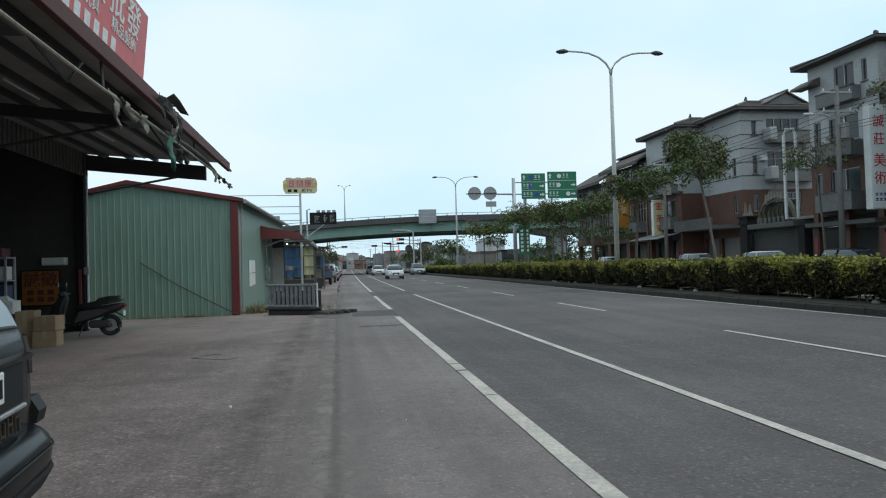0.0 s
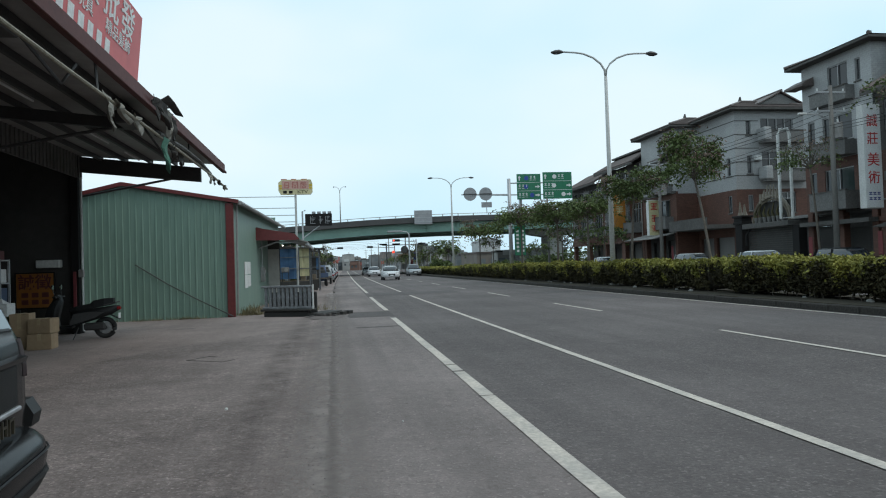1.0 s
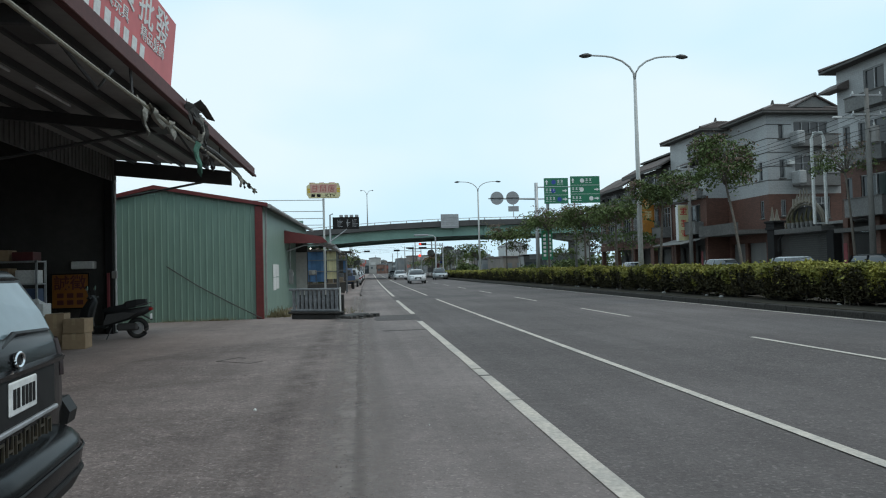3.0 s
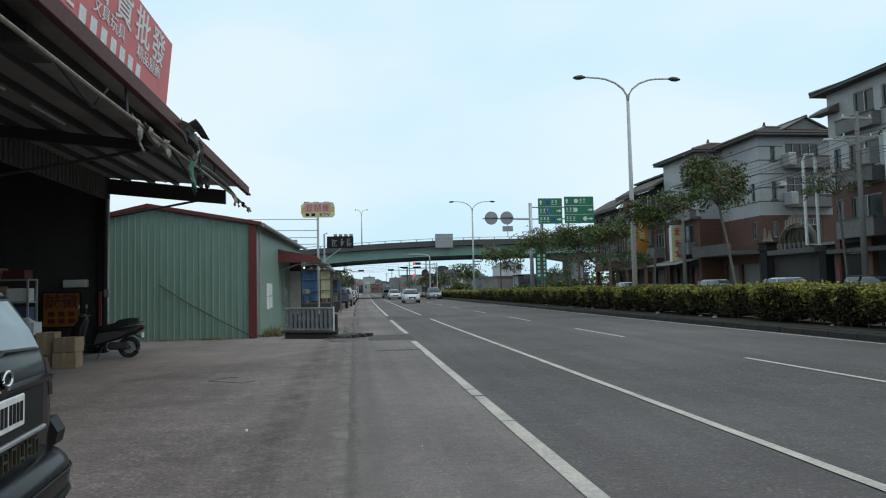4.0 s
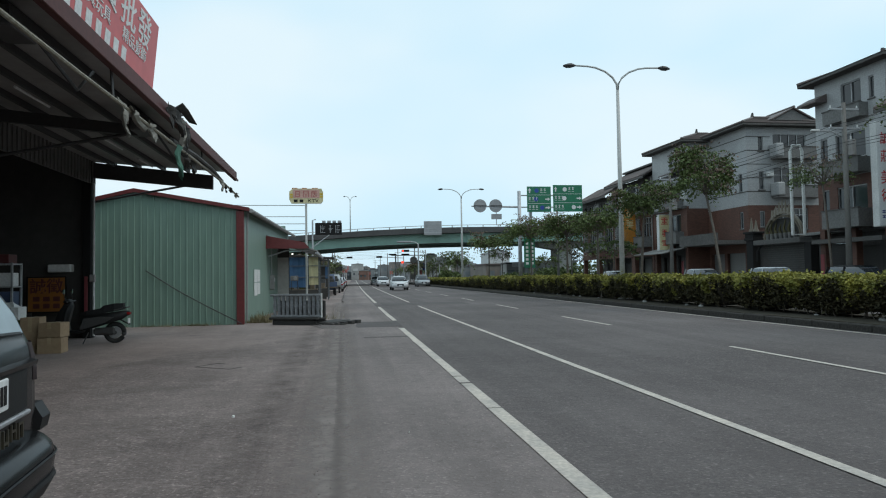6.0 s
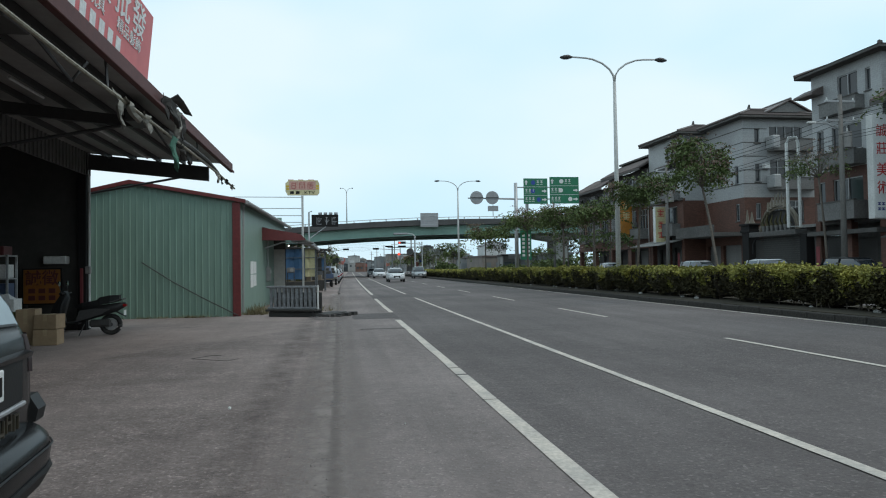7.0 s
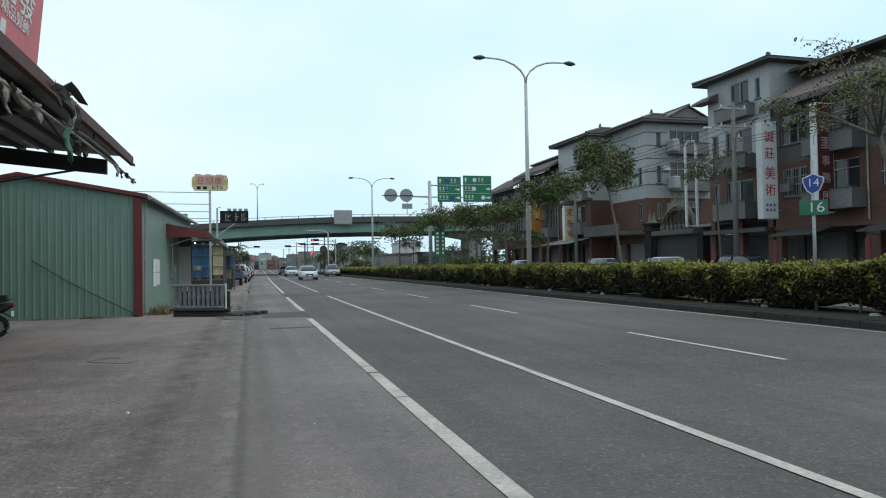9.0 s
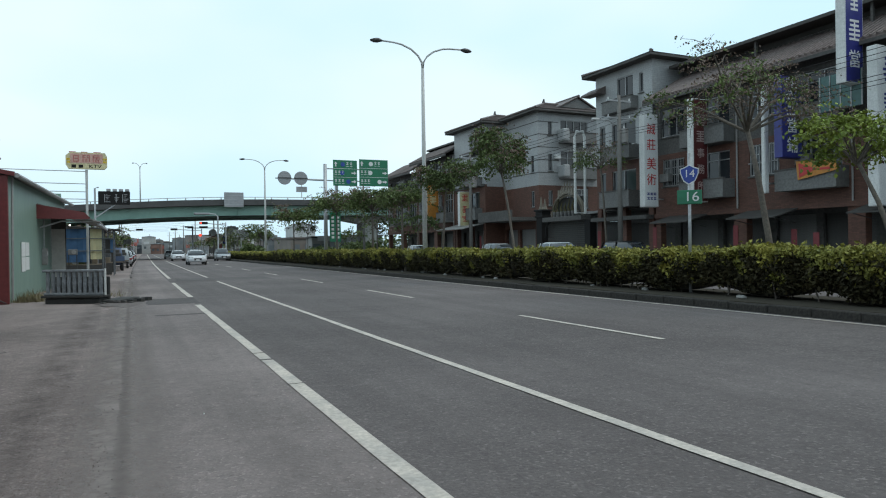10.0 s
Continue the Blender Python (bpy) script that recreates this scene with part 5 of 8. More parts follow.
# ---- shop signs on brackets ----
def hanging_sign(y, x0, x1, z0, z1, face, label, glyphs=(), ink="white", side="white_metal", thick=0.45, chars=None, small=0.0):
    t = thing("shop_sign", label, "sign", pose(0, y, 0), group="upright shop signs")
    part("box", boxes((x0, x1, -thick / 2, thick / 2, z0, z1), bevel=0.03), side, t)
    f = part("face", boxes((x0 + 0.06, x1 - 0.06, -thick / 2 - 0.012, -thick / 2 + 0.01, z0 + 0.06, z1 - 0.06)), face, t)
    for z in (z0 + 0.5, z1 - 0.5):
        part("bracket", boxes((x1, 29.99, -0.04, 0.04, z - 0.04, z + 0.04)), "galv", t)
    cx = (x0 + x1) / 2
    rng = random.Random(int(y * 10))
    for k in range(6 if small else 0):
        x, z = x0 + 0.2 + 0.25 * (k % 3), small - 0.28 * (k // 3)
        part("text_bar", boxes((x, x + 0.18, -thick / 2 - 0.02, -thick / 2 - 0.0125, z, z + 0.05), (x, x + 0.18, -thick / 2 - 0.02, -thick / 2 - 0.0125, z + 0.1, z + 0.15), (x + 0.06, x + 0.11, -thick / 2 - 0.02, -thick / 2 - 0.0125, z + 0.05, z + 0.1)), "sign_blue2", f)
    for k, (z, h) in enumerate(glyphs):
        if chars and chars[k]:
            words(chars[k], h * 0.82, ink, f, Matrix.Translation((cx, -thick / 2 - 0.016, z)) @ pose(0, 0, 0, 90, 0, 0), bold=0.004)
            continue
        w = min(h, (x1 - x0) * 0.6)
        for q in range(5):
            zz = z + h * 0.5 - (q + 0.5) * h / 5
            ww = w * rng.uniform(0.6, 1.0)
            part("stroke", boxes((cx - ww / 2, cx + ww / 2, -thick / 2 - 0.02, -thick / 2 - 0.0125, zz - h * 0.05, zz + h * 0.05)), ink, f)
        part("stroke", boxes((cx - w * 0.06, cx + w * 0.06, -thick / 2 - 0.022, -thick / 2 - 0.0205, z - h * 0.45, z + h * 0.45)), ink, f)
    return t


hanging_sign(32.75, 28.35, 29.45, 3.7, 9.35, "white", "tall white upright shop sign with red characters", [(8.39, 0.86), (7.43, 0.86), (6.28, 0.95), (5.32, 0.9)], "sign_red", chars=("誠", "莊", "美", "術"), small=4.42)
hanging_sign(28.85, 28.4, 29.5, 3.75, 9.5, "sign_maroon", "tall maroon upright shop sign with pale characters", [(8.3, 0.66), (7.4, 0.66), (6.43, 0.7), (5.54, 0.7), (4.6, 0.7)], "sign_dim", chars=(None, None, "事", "務", "所"))
hanging_sign(23.1, 28.3, 29.7, 5.5, 9.4, "sign_blue2", "deep blue upright shop sign with white characters", [(8.9, 0.95), (7.95, 0.95), (7.0, 0.95), (6.05, 0.95)], "white", chars=(None, None, "當", "鋪"), side="sign_blue2")
hanging_sign(24.3, 28.7, 29.0, 3.9, 9.3, "white", "narrow white upright sign box", [], "white", thick=0.22)
hanging_sign(19.75, 28.1, 29.3, 8.3, 13.3, "sign_blue2", "large deep blue upright shop sign with white characters", [(11.9, 1.0), (10.6, 1.0), (9.3, 1.0)], "white", chars=(None, None, "當"))
hanging_sign(18.45, 28.2, 29.9, 2.9, 9.6, "white", "large pale shop sign with dark and red marks", [(8.6, 1.1), (7.2, 0.9), (6.0, 0.9), (4.8, 0.8)], "sign_blue2")
hanging_sign(66.0, 28.3, 29.7, 4.2, 8.4, "sign_orange", "faded orange upright shop sign", [(7.5, 0.8), (6.4, 0.8)], "sign_cream")
hanging_sign(58.8, 28.6, 29.7, 3.4, 6.7, "sign_cream", "faded cream upright shop sign with red marks", [(6.1, 0.7), (5.0, 0.7), (4.1, 0.6)], "sign_red")
wf = thing("tube_frame", "bare white tubular sign frame on the house wall", "frame", pose(29.0, 40.5, 0))
part("frame", tube([(0, 0, 3.7), (0, 0, 9.2), (0.15, 0, 9.55), (0.7, 0, 9.6), (0.85, 0, 9.2), (0.85, 0, 3.7)], 0.1, 8), "white_metal", wf)
part("strut", boxes((0.1, 0.8, -0.03, 0.03, 3.72, 3.8)), "white_metal", wf)
bn = thing("banner", "small yellow and red banner tied to a balcony", "banner", pose(29.0, 21.6, 4.35))
part("cloth", prism([(1.1, 0.95), (-0.9, 0.8), (-1.0, 0.35), (1.0, 0.05)], "x", 0.0, 0.02), "sign_orange", bn)
part("triangle", prism([(0.95, 0.85), (0.0, 0.5), (0.9, 0.15)], "x", -0.012, -0.004), "sign_red", bn)
part("bar", boxes((-0.012, -0.004, -0.7, -0.1, 0.42, 0.52)), "sign_red", bn)
tl = thing("teal_awning", "faded teal sheeting round a shop house balcony", "awning", pose(29.05, 20.6, 7.4))
part("panel", boxes((0, 0.03, -1.2, 0.9, 0.0, 1.6)), "teal", tl)
for k in range(5):
    part("batten", boxes((-0.03, -0.001, -1.2 + k * 0.5, -1.15 + k * 0.5, 0.0, 1.6)), "alu", tl)
for y, z, h in ((33.5, 1.2, 1.3), (27.2, 1.0, 1.4), (23.6, 0.9, 1.2), (22.4, 1.0, 0.9), (39.1, 1.1, 1.3), (57.0, 1.0, 1.4)):
    t = thing("door_couplet", "red paper couplet strip pasted on a shop column", "banner", pose(29.97, y, z), group="couplets")
    part("strip", boxes((0, 0.015, -0.16, 0.16, 0, h)), "pink", t)
for y in (18.2, 24.8, 30.6):
    t = thing("shop_awning", "dark sloping shop awning over the pavement", "awning", pose(29.98, y, 3.0), group="shop awnings")
    part("sheet", prism([(-1.7, -0.35), (0, 0.1), (0, 0.16), (-1.7, -0.29)], "y", -1.5, 1.5), "dark_sheet", t)
    for s in (-1.3, 1.3):
        part("stay", tube([(-1.6, s, -0.33), (0, s, -0.6)], 0.02, 6), "steel", t)


# ---- utility poles and wires ----
def utility_pole(x, y, h=9.4, z0=0.14):
    t = thing("utility_pole", "weathered concrete utility pole with cross-arms", "utility pole", pose(x, y, z0), group="utility poles")
    part("pole", tube([(0, 0, 0), (0, 0, h)], 0.17, 10, 0.11), "pole", t, smooth=True)
    for z in (h - 0.35, h - 1.4):
        part("cross_arm", boxes((-0.9, 0.9, -0.05, 0.05, z - 0.05, z + 0.05)), "galv", t)
        for q in (-0.8, 0.0, 0.8):
            part("insulator", tube([(q, 0, z + 0.05), (q, 0, z + 0.2)], 0.05, 6, 0.03), "white_metal", t)
    if h < 9.45 or h > 10:
        can = part("transformer", tube([(0.3, -0.1, h - 2.9), (0.3, -0.1, h - 2.05)], 0.24, 12), "sheet", t, "grey transformer can")
        part("bushing", tube([(0.3, -0.1, h - 2.05), (0.3, -0.1, h - 1.85)], 0.05, 6), "white_metal", can)
        part("lamp_arm", tube([(0, 0, h - 1.9), (-0.8, 0, h - 1.6), (-1.6, 0, h - 1.55)], 0.03, 6), "galv", t)
        part("lamp_head", boxes((-2.0, -1.5, -0.09, 0.09, h - 1.62, h - 1.5), bevel=0.03), "white_metal", t)
    return t


poles = [(27.2, 33.4), (27.2, 53.5), (27.3, 84.0)]
for x, y in poles:
    utility_pole(x, y, 10.4 if y < 40 else 9.4)
wires = thing("overhead_wires", "thin black overhead wires sagging between poles", "wires")
for (xa, ya), (xb, yb) in zip([(27.2, 5.0)] + poles, poles + [(28, 120)]):
    for dx in (-0.8, 0.0, 0.8):
        for zz in (9.25, 8.2):
            part("wire", tube([(xa + dx + (xb - xa) * f, ya + (yb - ya) * f, zz - 4 * 0.35 * f * (1 - f)) for f in (0, 0.2, 0.4, 0.6, 0.8, 1.0)], 0.014, 4), "black", wires)

M["car_dark"] = mat("dark graphite car paint", (0.009, 0.0095, 0.0105), rough=0.22, metal=0.0, spec=0.13, fine=60, coarse=1.6, dirt=0.22, dirt_color=(0.04, 0.039, 0.036), bump=0.0)
M["dull_gold"] = mat("dull bronze sticker", (0.042, 0.035, 0.022), rough=0.5, fine=12, coarse=2, dirt=0.3, bump=0.0)
# pale blue base colour paints the sky's brightness into the rear glass
M["sky_glass"] = mat("rear glass with painted sky light", (0.19, 0.25, 0.28), rough=0.1, fine=3, coarse=0.8, dirt=0.25, bump=0.0, spec=0.55)
M["faded_red"] = mat("faded red sign paint", (0.44, 0.13, 0.11), rough=0.5, fine=6, coarse=1, dirt=0.3, bump=0.0)
M["car_white"] = mat("white car paint", (0.72, 0.73, 0.74), rough=0.25, fine=40, coarse=0.8, dirt=0.12, bump=0.0)
M["car_silver"] = mat("silver car paint", (0.42, 0.44, 0.45), rough=0.3, metal=0.5, fine=60, coarse=0.8, dirt=0.15, bump=0.0)
M["car_blue"] = mat("faded blue truck paint", (0.06, 0.09, 0.16), rough=0.4, fine=40, coarse=0.8, dirt=0.3, bump=0.0)
M["car_glass"] = mat("car glass", (0.02, 0.025, 0.03), rough=0.04, fine=8, coarse=1.0, dirt=0.2, bump=0.0, spec=0.9)
M["tyre"] = mat("black tyre rubber", (0.018, 0.018, 0.018), rough=0.85, fine=40, coarse=3, dirt=0.4, dirt_color=(0.07, 0.065, 0.06))
M["plastic"] = mat("black moulded plastic", (0.012, 0.012, 0.0125), rough=0.55, fine=70, coarse=3, dirt=0.3, dirt_color=(0.03, 0.028, 0.026), bump=0.1, spec=0.3)
M["chrome"] = mat("chrome", (0.75, 0.75, 0.76), rough=0.15, metal=1.0, fine=20, coarse=3, dirt=0.15, bump=0.0)
M["tail_red"] = mat("red lamp lens", (0.28, 0.012, 0.012), rough=0.2, fine=20, coarse=3, dirt=0.15, bump=0.0)
M["tail_dark"] = mat("smoked tail lamp lens", (0.022, 0.007, 0.007), rough=0.15, fine=20, coarse=3, dirt=0.15, bump=0.0)
M["card"] = mat("brown cardboard", (0.36, 0.255, 0.155), (0.31, 0.215, 0.13), rough=0.85, fine=10, coarse=1.6, dirt=0.35, bump=0.1)
M["tape"] = mat("brown packing tape", (0.42, 0.31, 0.18), rough=0.3, fine=10, coarse=2, dirt=0.2, bump=0.0)
M["paper"] = mat("white paper", (0.70, 0.70, 0.68), rough=0.8, fine=20, coarse=2, dirt=0.15, bump=0.0)
M["olive"] = mat("olive carton", (0.19, 0.19, 0.06), rough=0.8, fine=12, coarse=2, dirt=0.3)
M["cloth_dark"] = mat("grimy torn tarpaulin", (0.06, 0.055, 0.05), (0.035, 0.033, 0.03), rough=0.85, fine=14, coarse=3, dirt=0.4, bump=0.4)
M["cloth_pale"] = mat("bleached torn cloth", (0.34, 0.33, 0.29), (0.24, 0.23, 0.20), rough=0.9, fine=14, coarse=3, dirt=0.5, bump=0.4)
M["cloth_green"] = mat("faded green cloth strip", (0.10, 0.24, 0.18), rough=0.9, fine=14, coarse=3, dirt=0.4, bump=0.3)
M["tarp_blue"] = mat("bright blue tarpaulin", (0.06, 0.145, 0.27), (0.04, 0.10, 0.20), rough=0.6, fine=3, coarse=1.5, dirt=0.3, bump=0.3)
# pale colour imitating light that shows under the hedge
M["stone"] = mat("pale paint for light behind the hedge", (0.33, 0.32, 0.30), (0.22, 0.215, 0.20), rough=0.85, fine=12, coarse=3, dirt=0.4, bump=0.3)
M["dry_grass"] = mat("dry roadside weeds", (0.25, 0.21, 0.11), (0.16, 0.14, 0.07), rough=0.8, fine=3, coarse=1, dirt=0.3, bump=0.0, per_piece=0.4)
M["stall_steel"] = mat("weathered grey stall steel", (0.16, 0.17, 0.18), (0.10, 0.105, 0.11), rough=0.6, metal=0.2, fine=14, coarse=1.5, dirt=0.4, bump=0.05)
M["slat"] = mat("beige shutter slats", (0.50, 0.48, 0.44), rough=0.6, fine=8, coarse=1, dirt=0.4, bump=0.05)
M["balus"] = mat("stained grey balustrade", (0.26, 0.27, 0.28), (0.17, 0.175, 0.18), rough=0.85, fine=12, coarse=1.2, dirt=0.6, bump=0.2)
M["wood"] = mat("weathered plank", (0.26, 0.21, 0.15), (0.19, 0.15, 0.11), rough=0.8, fine=10, coarse=1.5, dirt=0.4, bump=0.2)
# distance haze is mixed into the next three colours, low in contrast
M["far_glass"] = mat("distant glass with painted haze", (0.20, 0.225, 0.24), rough=0.3, fine=1, coarse=0.5, dirt=0.2, bump=0.0)
M["far_haze"] = mat("far render with painted haze", (0.30, 0.31, 0.31), rough=0.9, fine=0.3, coarse=0.1, dirt=0.2, bump=0.0)
M["far_haze_glass"] = mat("far windows with painted haze", (0.23, 0.255, 0.275), rough=0.6, fine=0.3, coarse=0.1, dirt=0.2, bump=0.0)
M["far_brick"] = mat("distant dull red render", (0.25, 0.145, 0.115), rough=0.9, fine=0.6, coarse=0.2, dirt=0.3, bump=0.0)
M["dark_far"] = mat("distant dim shopfront", (0.13, 0.14, 0.15), rough=0.8, fine=0.8, coarse=0.3, dirt=0.3, bump=0.0)
M["far_a"] = mat("distant pale render", (0.42, 0.41, 0.39), rough=0.9, fine=0.6, coarse=0.2, dirt=0.25, bump=0.0)
M["far_white"] = mat("distant white render", (0.54, 0.54, 0.53), rough=0.9, fine=0.6, coarse=0.3, dirt=0.3, bump=0.0)
M["far_b"] = mat("distant grey-blue render", (0.26, 0.27, 0.275), rough=0.9, fine=0.6, coarse=0.2, dirt=0.3, bump=0.0)
M["far_c"] = mat("distant brownish render", (0.27, 0.235, 0.21), rough=0.9, fine=0.6, coarse=0.2, dirt=0.3, bump=0.0)


# ---- vehicles ----
def plan_ring(xr, xf, w, rr, rf, z, n=6):
    """A rounded plan outline of a car at height z: rear xr, front xf, half width w, corner radii."""
    pts = []
    for cx, cy, r, a0 in ((xr + rr, -w + rr, rr, math.pi), (xf - rf, -w + rf, rf, 1.5 * math.pi), (xf - rf, w - rf, rf, 0.0), (xr + rr, w - rr, rr, 0.5 * math.pi)):
        for k in range(n):
            a = a0 + k / (n - 1) * math.pi / 2
            pts.append((cx + r * math.cos(a), cy + r * math.sin(a), z))
    return pts


def wheel(parent, x, y, r, w=0.2):
    s = 1 if y > 0 else -1
    ty = part("wheel", bmesh.new(), "tyre", parent)
    bm = bmesh.new()
    prof = [(r * 0.62, -w / 2), (r * 0.95, -w / 2), (r, -w * 0.3), (r, w * 0.3), (r * 0.95, w / 2), (r * 0.62, w / 2)]
    rings = [[(x + rad * math.cos(a), y + off, r + rad * math.sin(a)) for rad, off in prof] for a in [2 * math.pi * k / 24 for k in range(24)]]
    vs = [[bm.verts.new(p) for p in q] for q in rings]
    for i in range(24):
        for j in range(6):
            bm.faces.new((vs[i][j], vs[i][(j + 1) % 6], vs[(i + 1) % 24][(j + 1) % 6], vs[(i + 1) % 24][j]))
    bmesh.ops.recalc_face_normals(bm, faces=bm.faces[:])
    bm.to_mesh(ty.data)
    bm.free()
    rim = bmesh.new()
    disc((x, r), r * 0.62, "y", y + s * w * 0.28 - 0.01, y + s * w * 0.28 + 0.01, 20, rim)
    disc((x, r), r * 0.16, "y", y + s * w * 0.28, y + s * (w * 0.28 + 0.03), 12, rim)
    rm_ = part("rim", rim, "alu", ty)
    for k in range(5):
        a = 2 * math.pi * k / 5
        part("spoke", tube([(x + 0.1 * r * math.cos(a), y + s * (w * 0.28 + 0.02), r + 0.1 * r * math.sin(a)), (x + 0.58 * r * math.cos(a), y + s * (w * 0.28 + 0.015), r + 0.58 * r * math.sin(a))], 0.03, 5), "alu", rm_)
    return ty


def car(name, label, paint, m, length=4.4, w=0.86, belt=0.92, top=1.44, hood=1.05, boot=0.75, wagon=False, group="cars on the road"):
    """Origin under the rear bumper, front along +x."""
    t = thing(name, label, "car", m, group=group)
    L = length
    low = [(0.10, L - 0.12, w - 0.06, 0.28), (0.03, L - 0.03, w - 0.01, 0.42), (0.0, L, w, 0.58), (0.04, L - 0.05, w, 0.70), (0.09, L - 0.16, w - 0.01, 0.80), (0.12, L - 0.30, w - 0.03, belt - 0.02), (0.16, L - 0.42, w - 0.07, belt)]
    part("body", loft([plan_ring(a, b, ww, 0.38, 0.5, z) for a, b, ww, z in low]), paint, t, smooth=True)
    r0 = 0.22 if wagon else boot
    cab = [(r0, L - hood, w - 0.07, belt - 0.01), (r0 + 0.14 if wagon else r0 + 0.35, L - hood - 0.42, w - 0.16, belt + 0.3), (r0 + 0.3 if wagon else r0 + 0.62, L - hood - 0.75, w - 0.23, top - 0.05), (r0 + 0.5 if wagon else r0 + 0.85, L - hood - 0.98, w - 0.32, top)]
    part("cabin", loft([plan_ring(a, b, ww, 0.2, 0.3, z) for a, b, ww, z in cab]), "car_glass", t, smooth=True)
    part("roof", loft([plan_ring(a + da, b - da, ww, 0.2, 0.3, z + dz) for (a, b, ww, z), da, dz in ((cab[2], -0.01, 0.0), (cab[3], 0.0, 0.012), (cab[3], 0.2, 0.03))]), paint, t, smooth=True)
    for s in (-1, 1):
        xm = (r0 + L - hood) / 2 - 0.1
        for xx, dx in ((xm, 0.0), (r0 + (0.1 if wagon else 0.2), 0.2)):
            part("pillar", tube([(xx, s * (w - 0.065), belt - 0.02), (xx + dx * 0.6, s * (w - 0.15), belt + 0.3), (xx + dx, s * (w - 0.225), top - 0.03)], 0.045, 6), paint, t)
        part("mirror", boxes((L - hood - 0.55, L - hood - 0.4, s * (w + 0.02) - 0.09, s * (w + 0.02) + 0.09, belt, belt + 0.13), bevel=0.03), paint, t)
        part("headlamp", loft([[(L - 0.36, s * (w - 0.1), 0.66), (L - 0.1, s * (w - 0.42), 0.64), (L - 0.14, s * (w - 0.42), 0.79), (L - 0.42, s * (w - 0.08), 0.83)], [(L - 0.3, s * (w - 0.0), 0.66), (L + 0.0, s * (w - 0.44), 0.64), (L - 0.08, s * (w - 0.44), 0.78), (L - 0.36, s * (w - 0.0), 0.82)]]), "alu", t, "clear headlamp")
        part("tail_lamp", boxes((0.02, 0.22, s * (w - 0.12) - 0.1, s * (w - 0.12) + 0.1, 0.66, 0.82), bevel=0.02), "tail_red", t)
        for xw in (0.78, L - 0.85):
            wheel(t, xw, s * (w - 0.1), 0.31)
    part("grille", boxes((L - 0.05, L + 0.012, -0.34, 0.34, 0.46, 0.66), bevel=0.02), "plastic", t)
    part("front_plate", boxes((L - 0.01, L + 0.02, -0.17, 0.17, 0.42, 0.56)), "white", t)
    part("rear_plate", boxes((-0.015, 0.02, -0.17, 0.17, 0.62, 0.76)), "white", t)
    return t


su = thing("estate_car", "dark graphite estate car parked nose towards the warehouse", "car", pose(-1.51, 3.57, 0, 0, 0, 186))
prof = [(0.14, 0.80, 0.27), (0.05, 0.84, 0.34), (0.01, 0.86, 0.44), (0.0, 0.87, 0.52), (0.012, 0.87, 0.585), (0.05, 0.86, 0.625), (0.12, 0.83, 0.64)]
part("bumper", loft([plan_ring(a, 1.0, ww, 0.46, 0.2, z, 8) for a, ww, z in prof]), "car_dark", su, smooth=True)
hatch = [(0.14, 0.83, 0.58), (0.125, 0.84, 0.78), (0.13, 0.845, 1.0), (0.15, 0.84, 1.12), (0.18, 0.82, 1.19)]
part("body", loft([plan_ring(0.55, 4.4, 0.80, 0.3, 0.5, 0.27)] + [plan_ring(a, 4.42, ww, 0.34, 0.5, z) for a, ww, z in hatch[:2]] + [plan_ring(a, b, ww, 0.34, 0.5, z) for (a, ww, z), b in zip(hatch[2:], (4.2, 3.6, 3.45))]), "car_dark", su, smooth=True)
cab = [(0.185, 3.5, 0.845, 1.03), (0.215, 3.42, 0.835, 1.14), (0.285, 3.1, 0.795, 1.31), (0.385, 2.8, 0.735, 1.475)]
part("cabin", loft([plan_ring(a, b, ww, 0.15, 0.3, z, 8) for a, b, ww, z in cab]), "car_dark", su, smooth=True)
part("roof", loft([plan_ring(a, b, ww, 0.15, 0.3, z, 8) for a, b, ww, z in ((0.36, 2.82, 0.745, 1.47), (0.41, 2.7, 0.72, 1.52), (0.5, 2.55, 0.64, 1.55))]), "car_dark", su, smooth=True)
g = [(0.207, -0.655, 1.13), (0.207, 0.655, 1.13), (0.268, 0.625, 1.29), (0.366, 0.575, 1.455), (0.366, -0.575, 1.455), (0.268, -0.625, 1.29)]
part("rear_window", loft([[(x - 0.002, y, z) for x, y, z in g], [(x - 0.014, y * 0.985, z + 0.003) for x, y, z in g]]), "sky_glass", su, "sloping rear window with sky light painted into its colour")
gs = [(x, y * 1.04, z + (0.012 if z > 1.4 else -0.012 if z < 1.2 else 0)) for x, y, z in g]
part("window_seal", loft([[(x + 0.001, y, z) for x, y, z in gs], [(x - 0.008, y, z + 0.002) for x, y, z in gs]]), "plastic", su)
